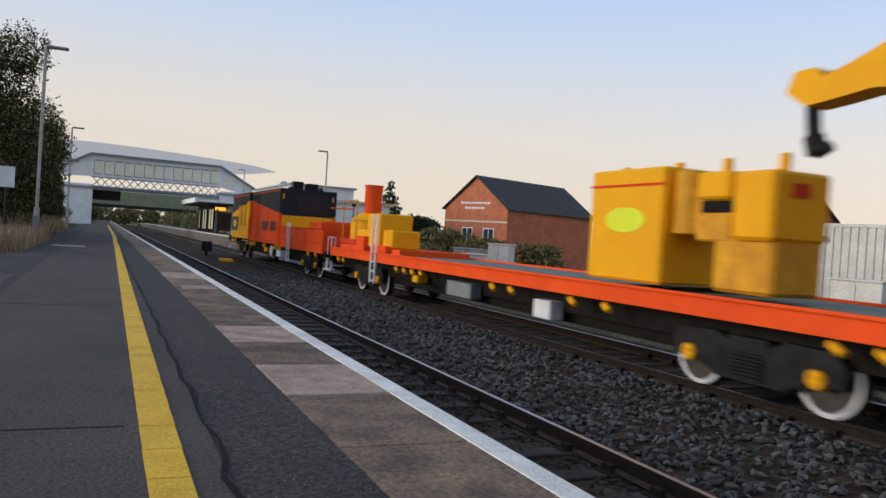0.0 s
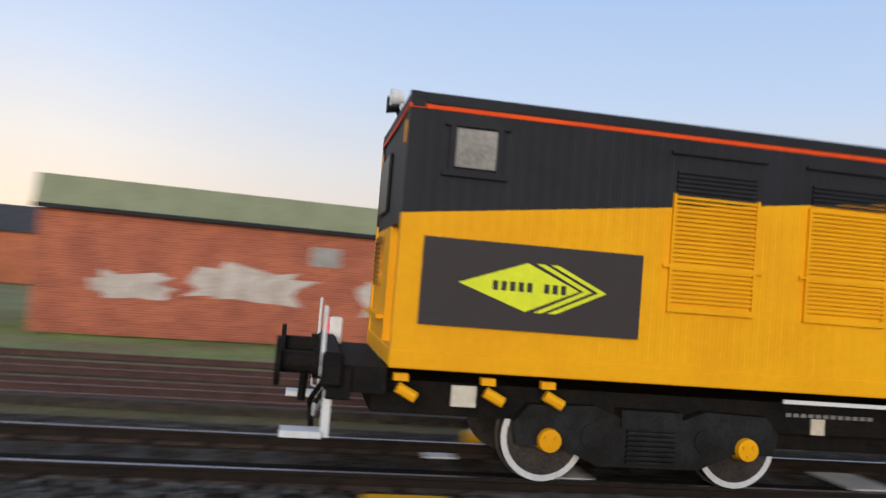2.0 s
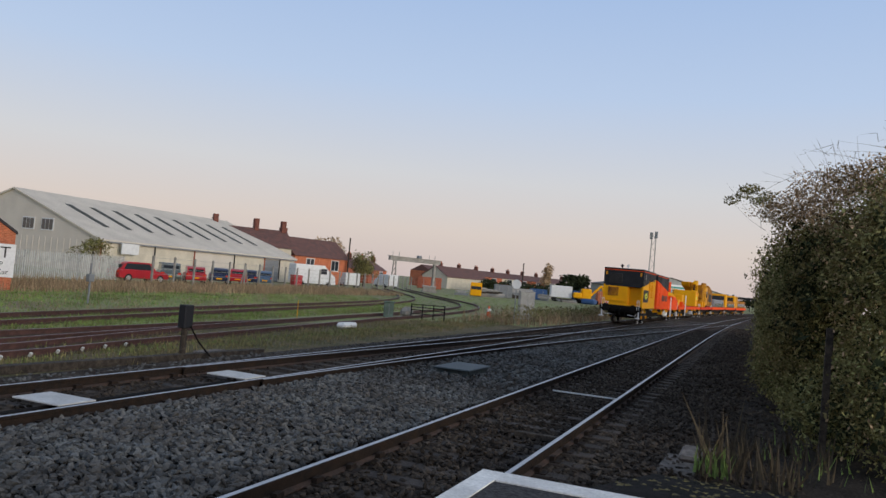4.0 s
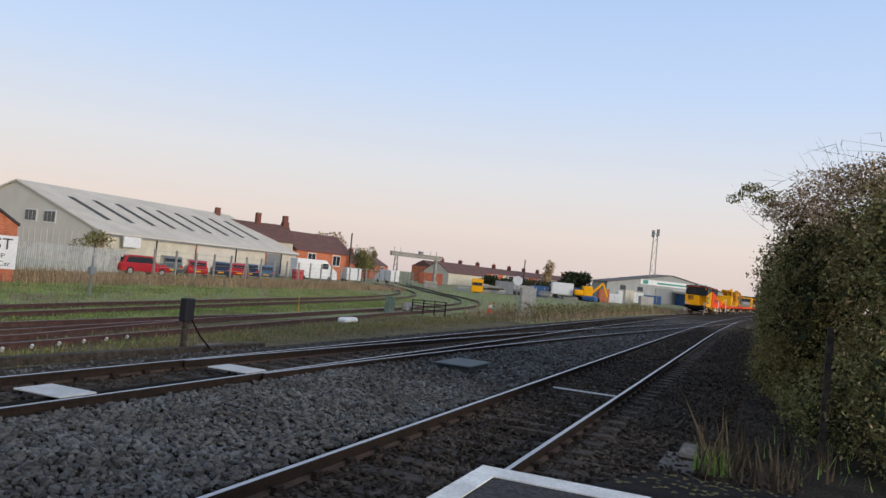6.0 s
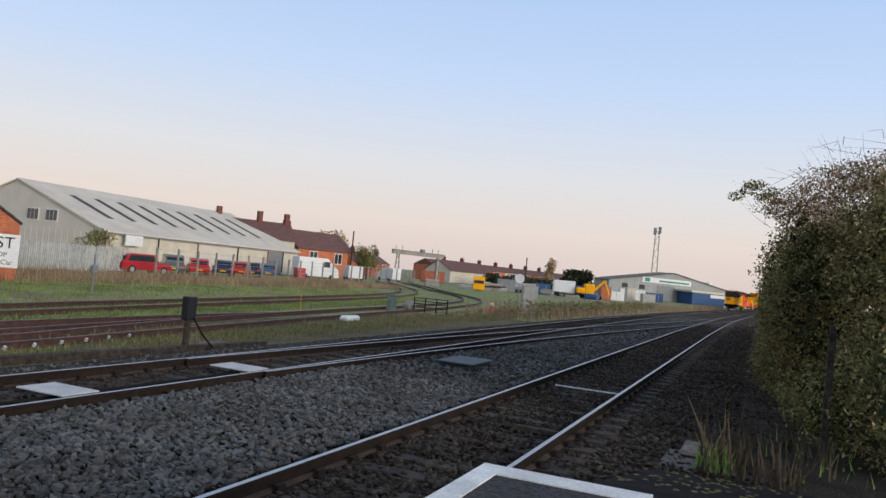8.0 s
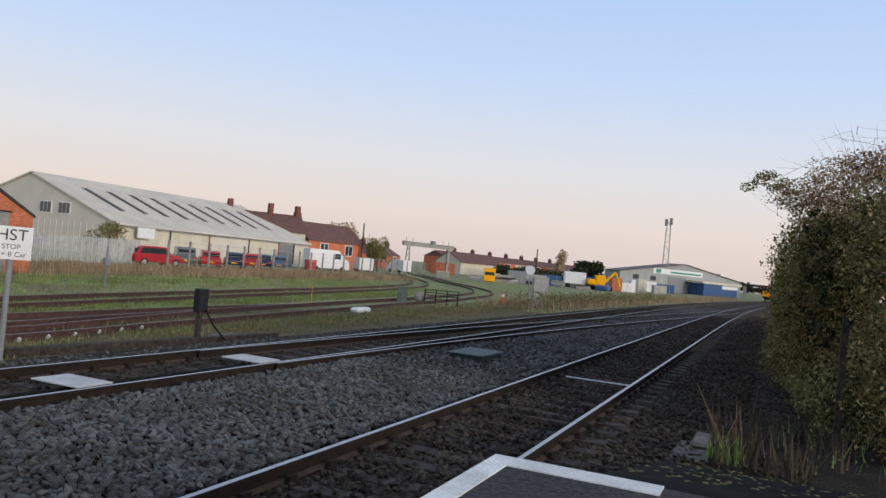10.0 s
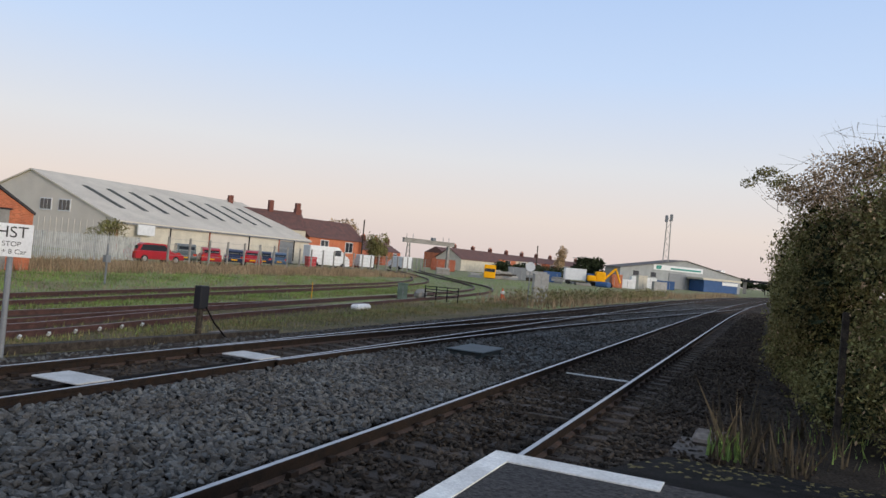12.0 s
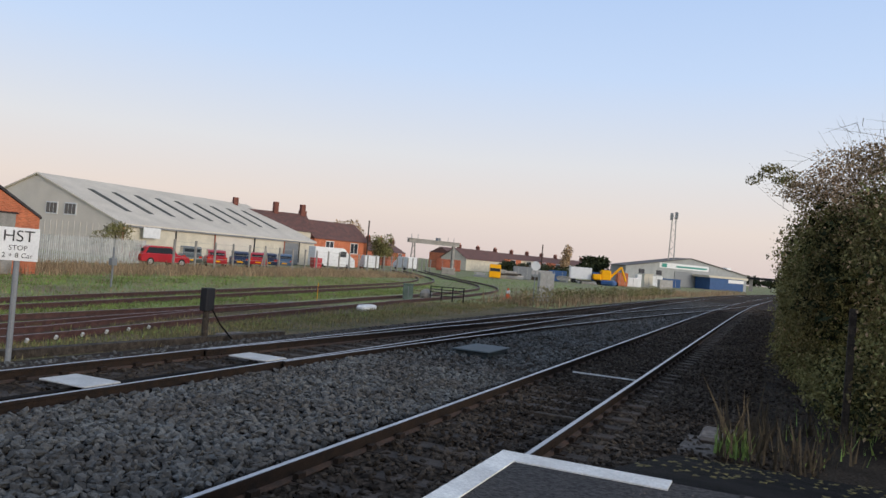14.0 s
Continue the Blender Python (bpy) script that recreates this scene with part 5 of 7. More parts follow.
# ---- station at the far end ----
def footbridge():
    b = thing("footbridge", "covered white footbridge with blue-grey lattice girders", "footbridge", kind="structure")
    xa, xb = -113.5, -110.8
    part("pier", boxes((xa, xb, -5.3, -1.95, GROUND_Z, 6.0), bevel=0.05), WHITE_WALL, b)
    part("pier", boxes((xa, xb, 14.0, 18.7, GROUND_Z, 6.4), bevel=0.05), WHITE_WALL, b)
    for y0, y1, z in ((-5.5, -1.75, 5.45), (13.8, 18.9, 5.9)):
        part("cornice", boxes((xa - 0.2, xb + 0.2, y0, y1, z, z + 0.25)), BRIDGE_GREY, b)
    part("deck", boxes((xa + 0.2, xb - 0.2, -2, 14.1, 5.45, 5.7)), BRIDGE_GREY, b)
    # roofed walkway: level over the tracks, falling to both ends
    o = [(-8.5, 5.2), (-5.5, 6.9), (-2.2, 7.0), (13.8, 7.0), (18.4, 5.9), (18.4, 7.1), (13.9, 9.66), (-2.3, 9.8), (-8.5, 6.2)]
    for x in (xb - 0.12,):
        bm = bmesh.new()
        prism(bm, o, x - 0.1, x, "x")
        part("side_wall", bm, WHITE_WALL, b)
    bm = bmesh.new()
    prism(bm, [(-8.7, 6.1), (-2.4, 9.75), (13.9, 9.6), (18.8, 6.9), (18.8, 7.15), (14.0, 9.9), (-2.4, 10.05), (-8.7, 6.4)], xa - 0.3, xb + 0.3, "x")
    part("roof", bm, GREY_PAINT, b)
    n = 13
    for k in range(n):
        y = -2.0 + k * 15.8 / n
        f = part("window", boxes((xb - 0.12, xb - 0.06, y + 0.08, y + 0.16, 7.3, 9.2), (xb - 0.12, xb - 0.06, y + 0.16, y + 1.1, 9.05, 9.2), (xb - 0.12, xb - 0.06, y + 0.16, y + 1.1, 7.3, 7.4)), BRIDGE_GREY, b)
        part("pane", boxes((xb - 0.12, xb - 0.1, y + 0.16, y + 1.1, 7.4, 9.05)), PANE, f)
    f = part("window", boxes((xb - 0.12, xb - 0.06, 14.3, 15.9, 7.2, 7.3)), WHITE_PAINT, b)
    part("pane", boxes((xb - 0.12, xb - 0.1, 14.4, 15.8, 7.3, 8.2)), PANE, f)
    bm = boxes((xb, xb + 0.12, -2.2, 13.9, 5.6, 5.8), (xb, xb + 0.12, -2.2, 13.9, 6.85, 7.0))
    for k in range(16):
        y = -2.0 + k
        tube(bm, (xb + 0.06, y, 5.75), (xb + 0.06, y + 1.0, 6.9), 0.06, seg=6)
        tube(bm, (xb + 0.06, y + 1.0, 5.75), (xb + 0.06, y, 6.9), 0.06, seg=6)
    part("lattice_girder", bm, BRIDGE_GREY, b, "blue-grey lattice girder")
    part("stair_soffit", boxes((xa - 8, xa, -2, 1.5, 4.2, 5.4)), CHARCOAL, b)
    return b


footbridge()


def road_bridge():
    b = thing("road_bridge", "pale green-grey girder bridge beyond the station", "bridge", kind="structure")
    part("girder", boxes((-190, -186, -30, 24, 4.6, 7.6)), GREEN_CLAD, b)
    # charcoal strip added for the shade under the girder
    part("shadow_beam", boxes((-186, -185.6, -30, 24, 4.0, 4.7)), CHARCOAL, b)
    part("parapet", boxes((-190, -186, -30, 24, 7.6, 8.6)), GREY_CLAD, b)
    for y in (-8, 18):
        part("abutment", boxes((-190, -186, y - 2, y + 2, GROUND_Z, 4.6)), CONCRETE, b)
    return b


road_bridge()


def shelter():
    s = thing("platform_shelter", "glazed platform building with deep flat canopy", "shelter", kind="structure")
    part("canopy", boxes((-112, -93, 9.2, 14.4, 4.3, 4.6), (-110, -93, 9.0, 9.3, 4.2, 4.75)), WHITE_WALL, s)
    part("canopy_soffit", boxes((-112, -93, 9.3, 14.4, 4.1, 4.3)), CHARCOAL, s)
    part("back_wall", boxes((-112, -95, 13.5, 13.9, PZ, 4.1)), CREAM, s)
    for k in range(8):
        x = -110 + 2.2 * k
        part("post", boxes((x, x + 0.18, 11.3, 11.48, PZ, 4.1)), CHARCOAL, s)
        if k % 3 != 1:
            part("glazing", boxes((x + 0.18, x + 2.2, 11.36, 11.42, PZ + 0.4, 3.6)), PANE, s)
        else:
            part("doorway", boxes((x + 0.18, x + 2.2, 11.5, 11.6, PZ, 3.6)), CHARCOAL, s)
    part("display", boxes((-93.4, -93.2, 11.2, 12.6, 3.35, 3.9)), CHARCOAL, s)
    part("display_face", boxes((-93.2, -93.15, 11.3, 12.5, 3.42, 3.82)), AMBER, s, "glowing amber departure display")
    return s


shelter()


def station_building():
    b = thing("station_building", "white rendered station building with banded cornices", "station building")
    part("wall", boxes((-93.5, -74, 15.8, 22, GROUND_Z, 6.2), bevel=0.03), WHITE_WALL, b)
    part("wing", boxes((-74, -66, 17.5, 23, GROUND_Z, 4.4), bevel=0.03), WHITE_WALL, b)
    for z in (4.6, 6.05):
        part("cornice", boxes((-93.8, -73.7, 15.55, 22.2, z, z + 0.18)), BRIDGE_GREY, b)
    part("wing_roof", boxes((-74, -65.7, 17.2, 23.3, 4.4, 4.6)), GREY_ROOF, b)
    bm = tubes(((-88, 18, 6.2), (-88, 18, 6.9), 0.35), seg=14)
    tube(bm, (-88, 18, 6.9), (-88, 18, 7.2), 0.6, 0.1, seg=14)
    part("roof_vent", bm, GALV, b)
    for k in range(4):
        part("window", boxes((-92 + 4.4 * k, -90.6 + 4.4 * k, 15.76, 15.8, 2.0, 3.9), bevel=0.01), GREY_PAINT, b)
    return b


station_building()


def yard_wall():
    w = thing("yard_wall", "white painted boundary wall stepping down beside the platform", "wall", kind="structure")
    pts = [(-76, 13.6, 2.05), (-67, 14.2, 2.05), (-58, 14.7, 2.05), (-48, 15.2, 1.9), (-41, 15.6, 1.0)]
    for (x0, y0, z0), (x1, y1, z1) in zip(pts, pts[1:]):
        bm = bmesh.new()
        v = [(x0, y0), (x1, y1), (x1, y1 + 0.25), (x0, y0 + 0.25)]
        lo = [bm.verts.new((a, b, GROUND_Z)) for a, b in v]
        hi = [bm.verts.new((a, b, z)) for (a, b), z in zip(v, (z0, z1, z1, z0))]
        bm.faces.new(hi)
        for i in range(4):
            bm.faces.new((lo[i], lo[(i + 1) % 4], hi[(i + 1) % 4], hi[i]))
        bmesh.ops.recalc_face_normals(bm, faces=bm.faces)
        part("wall_panel", bm, WHITE_WALL, w)
    for x, y in ((-60, 14.4), (-52, 14.85)):
        part("wall_pier", boxes((x, x + 0.5, y, y + 0.5, GROUND_Z, 2.3)), WHITE_WALL, w)
    return w


yard_wall()


def street_lamp(x, y, z0, top, arm, label):
    l = thing("platform_lamp", label, "lamp post", "platform lamps", at=pose(x, y, 0))
    bm = tubes(((0, 0, z0), (0, 0, z0 + 1.2), 0.1), ((0, 0, z0 + 1.2), (0, 0, top), 0.06), seg=10)
    part("post", bm, GALV, l)
    part("head", boxes((-0.12, 0.12, min(0, arm), max(0, arm), top, top + 0.1), bevel=0.03), GREY_PAINT, l)
    part("door_box", boxes((-0.1, 0.12, -0.1, 0.1, z0 + 0.4, z0 + 0.9), bevel=0.01), GREY_PAINT, l)
    return l


street_lamp(-31.8, -2.69, PZ, 7.8, 0.75, "galvanised platform lamp post with a flat head")
street_lamp(-59.8, -2.76, PZ, 7.8, 0.75, "galvanised platform lamp post with a flat head")
street_lamp(-58.8, 15.1, PZ, 7.9, -0.75, "galvanised lamp post on the opposite platform")
street_lamp(-98.4, 15.2, PZ, 8.7, -0.75, "galvanised lamp post by the white building")


# ---- vegetation ----
def leaf_mesh(name, blobs, count, size, material, seed, parent, flat=0.0):
    """Many small leaf blades spread through ragged blobs (x, y, z, rx, ry, rz)."""
    rng = np.random.default_rng(seed)
    vol = np.array([b[3] * b[4] * b[5] for b in blobs]) ** 0.72
    pick = rng.choice(len(blobs), count, p=vol / vol.sum())
    d = rng.normal(size=(count, 3))
    d /= np.linalg.norm(d, axis=1)[:, None]
    lump = 0.82 + 0.3 * np.sin(d[:, 0] * 7 + pick) * np.sin(d[:, 1] * 6 + 2 * pick) * np.sin(d[:, 2] * 8 + pick * 3)
    rad = lump * rng.uniform(0.25, 1.0, count) ** 0.4 * rng.uniform(0.9, 1.12, count)
    b = np.array(blobs)[pick]
    c = b[:, :3] + d * rad[:, None] * b[:, 3:6]
    c[:, 2] = np.maximum(c[:, 2], GROUND_Z)
    u = rng.normal(size=(count, 3))
    u /= np.linalg.norm(u, axis=1)[:, None]
    w = np.cross(u, rng.normal(size=(count, 3)))
    w /= np.linalg.norm(w, axis=1)[:, None]
    s = rng.uniform(0.6, 1.4, (count, 1)) * size
    v = np.stack([c - u * s, c - w * s * 0.5, c + u * s, c + w * s * 0.5], 1).reshape(-1, 3)
    f = np.arange(count * 4).reshape(-1, 4)
    ob = raw(name, v.tolist(), f.tolist(), material, parent)
    return ob


def limbs(parent, rows, material=BARK, name="trunk"):
    bm = bmesh.new()
    for a, b, r0, r1 in rows:
        tube(bm, a, b, r0, r1, seg=7)
    return part(name, bm, material, parent)


def twigs(parent, rows, seed, name="twig"):
    """Bare fine twigs that reach out of a crown: rows of (start, end, count)."""
    rng = random.Random(seed)
    bm = bmesh.new()
    for a, b, n in rows:
        for _ in range(n):
            p = Vector(a) + Vector([rng.uniform(-0.6, 0.6) for _ in range(3)])
            q = Vector(b) + Vector([rng.uniform(-0.45, 0.45) for _ in range(3)])
            mid = (p + q) / 2 + Vector([rng.uniform(-0.15, 0.15) for _ in range(3)])
            tube(bm, p, mid, 0.0045, 0.003, seg=4, cap=False)
            tube(bm, mid, q, 0.003, 0.0012, seg=4, cap=False)
    return tagged(part(name, bm, BARK, parent), kind="stuff")


def lineside_bush():
    b = thing("bush", "tall dark green lineside bush with browning top", "bush")
    body, rng = [], random.Random(11)
    for k in range(17):
        x = 12.6 + 3.0 * k
        y = (-2.3 if k < 2 else -1.35) + bend(x)
        body += [(x, y - 0.1, 0.9, 2.0, 1.5, 1.6), (x + rng.uniform(-0.8, 0.8), y + rng.uniform(-0.1, 0.3), 2.9 - 0.02 * k, 1.7, 1.45, 1.5)]
    body += [(16, -3.3, 3.6, 2.0, 1.9, 1.7), (20, -2.6, 3.3, 2.4, 1.8, 1.5), (13, -3.2, 2.3, 1.5, 1.7, 1.9)]
    body += [(14 + 2.2 * k, -1.2 + (0.55 if k > 2 else 0.1 * k) + bend(14 + 2.2 * k), 0.3, 1.3, 0.8, 0.75) for k in range(18)]
    body += [(18 + 2.5 * k, -0.65 + bend(18 + 2.5 * k), 1.8, 1.4, 0.75, 1.2) for k in range(12)]
    top = [(16.4, -1.6, 3.9, 1.3, 1.0, 0.8), (14.6, -2.4, 4.1, 1.3, 1.0, 0.7), (17.2, -1.2, 4.3, 1.2, 0.9, 0.6), (17.8, -0.75, 4.15, 0.8, 0.8, 0.4), (17.4, -1.6, 4.6, 0.9, 0.8, 0.4), (18.2, -0.5, 4.0, 0.8, 0.7, 0.3), (16.6, -2.3, 4.55, 1.5, 1.1, 0.55), (15.2, -3.2, 4.65, 1.4, 1.4, 0.7), (19, -1.1, 3.7, 1.4, 0.9, 0.6), (18.6, -0.3, 4.0, 0.7, 0.6, 0.28), (13.4, -3.4, 4.1, 1.4, 1.3, 0.8)]
    near = [q for q in body if q[0] < 23]
    far = [q for q in body if q[0] >= 23]
    leaf_mesh("crown", near, 120000, 0.034, LEAF, 21, b)
    leaf_mesh("far_crown", far, 50000, 0.05, LEAF, 25, b)
    # darker leaf colour in here stands for the shade deep inside the bush
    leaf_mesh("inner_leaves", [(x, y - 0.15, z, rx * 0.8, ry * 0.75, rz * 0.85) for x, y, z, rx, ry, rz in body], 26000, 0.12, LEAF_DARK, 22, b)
    leaf_mesh("brown_crown", top, 17000, 0.03, LEAF_BROWN, 23, b)
    spray = [(18.9 + 0.16 * k, -0.05 + 0.12 * k - 0.2 * (k % 2), 4.3 + 0.02 * k + 0.14 * (k % 3), 0.3, 0.24, 0.14) for k in range(7)]
    leaf_mesh("spray_leaves", spray, 1100, 0.03, LEAF, 27, b)
    leaf_mesh("mixed_leaves", [(x, y, z, rx * 1.05, ry * 1.05, rz * 1.05) for x, y, z, rx, ry, rz in body[:14] + top], 15000, 0.03, LEAF_BROWN, 24, b)
    limbs(b, [((16, -3.2, GROUND_Z), (16.4, -2.8, 3.2), 0.12, 0.07), ((16.4, -2.8, 3.2), (18, -0.6, 4.1), 0.05, 0.012), ((16.4, -2.8, 3.2), (15.4, -3.0, 4.8), 0.05, 0.015), ((16.4, -2.8, 3.2), (16.8, -2.0, 4.6), 0.04, 0.012)])
    limbs(b, [((13.3, -3, GROUND_Z), (13.5, -3, 3.4), 0.1, 0.04)])
    limbs(b, [((20, -3, GROUND_Z), (20, -2.6, 3.4), 0.1, 0.04)])
    twigs(b, [((18.3, -0.5, 4.1), (19.6, 0.45, 4.4), 9), ((17.0, -1.2, 4.3), (18.0, -0.3, 4.5), 10), ((16.2, -2.0, 4.6), (16.6, -1.6, 5.05), 10), ((17.8, -0.7, 4.1), (18.3, -0.1, 4.1), 10), ((16.8, -1.6, 4.7), (17.3, -1.0, 5.0), 16), ((15.6, -2.8, 4.8), (15.9, -2.3, 5.15), 16), ((18.5, -1.3, 3.5), (19.0, -0.7, 3.6), 8), ((22, -1.5, 2.8), (22.4, -0.8, 2.9), 8), ((14.2, -3.2, 4.6), (14.5, -2.8, 5.0), 14)], 4)
    return b


lineside_bush()


def tree_row():
    """Trees and shrubs behind the platform."""
    for x, y, h, w, seed in ((-38, -5.0, 10.2, 3.1, 31), (-44, -4.7, 8.2, 2.8, 32), (-52, -4.8, 6.4, 2.5, 33), (-62, -4.9, 5.2, 2.4, 34), (-76, -5.2, 4.4, 2.4, 35), (-34.5, -7.0, 9.4, 3.0, 36), (-48, -7, 7.4, 3.0, 37)):
        t = thing("tree", "dark leafy tree growing behind the platform", "tree", "platform trees", at=pose(x, y, 0))
        limbs(t, [((0, 0, GROUND_Z), (0.1, 0, h * 0.5), 0.18, 0.1), ((0.1, 0, h * 0.5), (0.5, 0.4, h * 0.85), 0.09, 0.03), ((0.1, 0, h * 0.4), (-0.7, 0.7, h * 0.7), 0.07, 0.02), ((0.1, 0, h * 0.45), (0.6, -0.6, h * 0.75), 0.07, 0.02)])
        rng = random.Random(seed)
        bl = [(rng.uniform(-w, w) * 0.6, rng.uniform(-w, w) * 0.5, h * (0.1 + 0.78 * (q + rng.random()) / 22), w * rng.uniform(0.34, 0.62), w * rng.uniform(0.32, 0.58), h * rng.uniform(0.09, 0.17)) for q in range(22)]
        leaf_mesh("crown", bl, 17000, 0.075, LEAF_DARK, seed, t)
        leaf_mesh("light_leaves", bl, 9000, 0.07, LEAF, seed + 50, t)


tree_row()


def round_tree(x, y, h, w, material, label, seed, count=1500, leaf=0.3):
    t = thing("tree", label, "tree", at=pose(x, y, 0))
    limbs(t, [((0, 0, GROUND_Z - 0.1), (0, 0, h * 0.55), 0.03 * h, 0.015 * h), ((0, 0, h * 0.4), (w * 0.3, 0, h * 0.75), 0.012 * h, 0.005 * h), ((0, 0, h * 0.4), (-w * 0.3, w * 0.1, h * 0.75), 0.012 * h, 0.005 * h)])
    rng = random.Random(seed)
    bl = [(rng.uniform(-w, w) * 0.3, rng.uniform(-w, w) * 0.3, h * rng.uniform(0.35, 0.8), w * 0.3, w * 0.3, h * 0.2) for _ in range(12)]
    leaf_mesh("crown", bl, count, leaf, material, seed, t)
    return t


def cone_tree(x, y, h, w, label, seed):
    t = thing("tree", label, "tree", at=pose(x, y, 0))
    limbs(t, [((0, 0, GROUND_Z - 0.1), (0, 0, h * 0.9), 0.2, 0.04)])
    bl = [(0.1 * math.sin(k * 2), 0.1 * math.cos(k * 2), h * (0.1 + 0.095 * k), w * (1 - 0.095 * k), w * (1 - 0.095 * k), h * 0.1) for k in range(10)]
    leaf_mesh("crown", bl, 2600, 0.22, LEAF_DARK, seed, t)
    return t


cone_tree(-89.3, 31.2, 8.2, 3.4, "dark pointed conifer behind the station yard", 41)
round_tree(-86, 34.5, 5.2, 5, LEAF_DARK, "dark tree behind the yard wall", 42)
round_tree(-80, 39, 5.0, 6, LEAF_DARK, "dark tree behind the yard wall", 43)
round_tree(-46, 20, 2.8, 4, LEAF, "scrubby green bush by the yard fence", 44, 2200, 0.12)
round_tree(-39, 19, 2.4, 3.6, LEAF, "scrubby green bush by the yard fence", 45, 2000, 0.12)
round_tree(-79, 14.9, 2.6, 3.4, LEAF_DARK, "clipped dark shrub by the white wall", 46, 1200, 0.14)
round_tree(-34, 20, 2.0, 3.2, LEAF, "scrubby bush beside grey cabinets", 47, 1500, 0.12)
round_tree(234.5, 51.3, 7.2, 10, LEAF_DARK, "round dark tree beyond the yard", 48, 1800, 0.5)
round_tree(222, 56.5, 10.0, 4.5, LEAF_BROWN, "thin autumn tree among the terraces", 49, 900, 0.3)
round_tree(96, 75.5, 8.4, 6.5, LEAF_BROWN, "sparse tree showing over the warehouse roof", 50, 900, 0.2)
round_tree(130, 76, 8.5, 7, LEAF_BROWN, "sparse tree behind the brick house", 51, 900, 0.25)
round_tree(104, 55.0, 5.4, 3.6, LEAF, "loose green tree beside a brick house", 52, 1800, 0.14)
round_tree(108, 56.5, 3.6, 3.8, LEAF, "low green tree beside a brick house", 53, 1500, 0.14)
round_tree(238, 47.5, 3.4, 5, LEAF_DARK, "low dark hedge clump by the shed", 54, 700, 0.35)
round_tree(43.4, 45.0, 3.1, 3.0, LEAF, "bush against the warehouse fence", 55, 1500, 0.08)
round_tree(32.8, 43.9, 3.2, 2.6, LEAF, "thin bush by the palisade fence", 56, 700, 0.12)
for k in range(9):
    round_tree(-130 - 12 * k, 17 + 2 * k, 4.5 + (k % 3), 8, LEAF if k % 2 else LEAF_DARK, "leafy trees along the line beyond the station", 60 + k, 700, 0.4)
for k in range(5):
    round_tree(-135 - 12 * k, -12 - 2 * k, 5.0, 8, LEAF_DARK, "leafy trees along the line beyond the station", 70 + k, 600, 0.4)


def blades(name, rows, material, label, seed):
    """Upright grass blades; rows of (count, x0, x1, y0, y1, z, height, skew) with y following skew * (x - x0)."""
    rng = np.random.default_rng(seed)
    V, F, n = [], [], 0
    for count, x0, x1, y0, y1, z, high, skew in rows:
        x = rng.uniform(x0, x1, count)
        y = rng.uniform(y0, y1, count) + skew * (x - x0)
        keep = np.sin(x * 1.7 + seed) * np.sin(y * 2.3) + rng.uniform(-1.2, 1.2, count) > -0.5
        x, y = x[keep], y[keep]
        m = len(x)
        h = high * rng.uniform(0.35, 1.25, m)
        a = rng.uniform(0, 6.28, m)
        w = 0.012 + 0.02 * h
        dx, dy = np.cos(a) * w, np.sin(a) * w
        lx, ly = rng.normal(0, 0.22, m) * h, rng.normal(0, 0.22, m) * h
        zz = np.full(m, z)
        v = np.stack([np.stack([x - dx, y - dy, zz], 1), np.stack([x + dx, y + dy, zz], 1), np.stack([x + lx, y + ly, zz + h], 1)], 1)
        V.append(v.reshape(-1, 3))
        F.append(np.arange(m * 3).reshape(-1, 3) + n)
        n += m * 3
    ob = raw(name, np.concatenate(V).tolist(), np.concatenate(F).tolist(), material)
    return tagged(ob, label, "grass", kind="stuff")


GZ = GROUND_Z - 0.05
blades("green_grass", [(16000, -12, 40, 20.6, 26.5, GZ, 0.11, 0.16), (5000, -20, 36, 15.8, 17.8, GZ, 0.12, 0.12), (9000, 40, 110, 18, 34, GZ, 0.16, 0.12), (7000, -40, 20, 19, 23, GZ, 0.14, 0.06), (2500, 2, 30, 12.0, 13.0, GZ, 0.08, 0.06), (12000, 6, 46, 15.6, 17.6, GZ, 0.1, 0.14), (26000, 0, 62, 20.6, 27.5, GZ, 0.11, 0.13), (9000, 8, 60, 16.6, 19.0, GZ, 0.1, 0.16)], GRASS, "green grass between the sidings", 5)
blades("dry_grass", [(22000, 12, 80, 29.5, 37, GZ, 0.55, 0.1), (6000, 42, 120, 11.4, 16, GZ, 0.8, 0.0), (9000, 2, 60, 19.0, 28.5, GZ, 0.14, 0.12), (2500, 100, 190, 9.5, 14, GZ, 0.9, -0.04)], DRY_GRASS, "tall dry grass and dead weeds", 6)
blades("low_weeds", [(9000, 4, 44, 11.7, 13.3, GZ, 0.11, 0.05), (14000, 12, 62, 11.4, 15.2, GZ, 0.15, 0.05), (6000, -20, 12, 10.9, 13.0, GZ, 0.1, 0.02), (5000, 10, 50, 16.4, 17.8, GZ, 0.12, 0.13)], LOW_WEED, "low brown and green weeds along the siding", 12)
blades("platform_end_weeds", [(120, 9.7, 11.4, -0.6, 0.55, -0.2, 0.5, 0), (60, 9.9, 10.5, 0.1, 0.5, -0.15, 0.85, 0), (160, 10.8, 13.5, -1.2, 0.1, GZ, 0.55, 0)], WEED, "straggling weeds at the platform's end", 7)
blades("green_weeds", [(80, 9.9, 10.4, 0.15, 0.55, -0.15, 0.32, 0), (120, 10.5, 16, -1.6, -0.2, GZ, 0.3, 0)], GRASS, "green weeds at the platform's end", 8)
blades("bank_weeds", [(5200, -34, -21.5, -4.4, -2.3, PZ - 0.1, 0.62, 0), (3000, -60, -34, -4.6, -2.7, PZ - 0.1, 0.9, 0)], DRY_GRASS, "dead brown weeds beside the platform", 9)
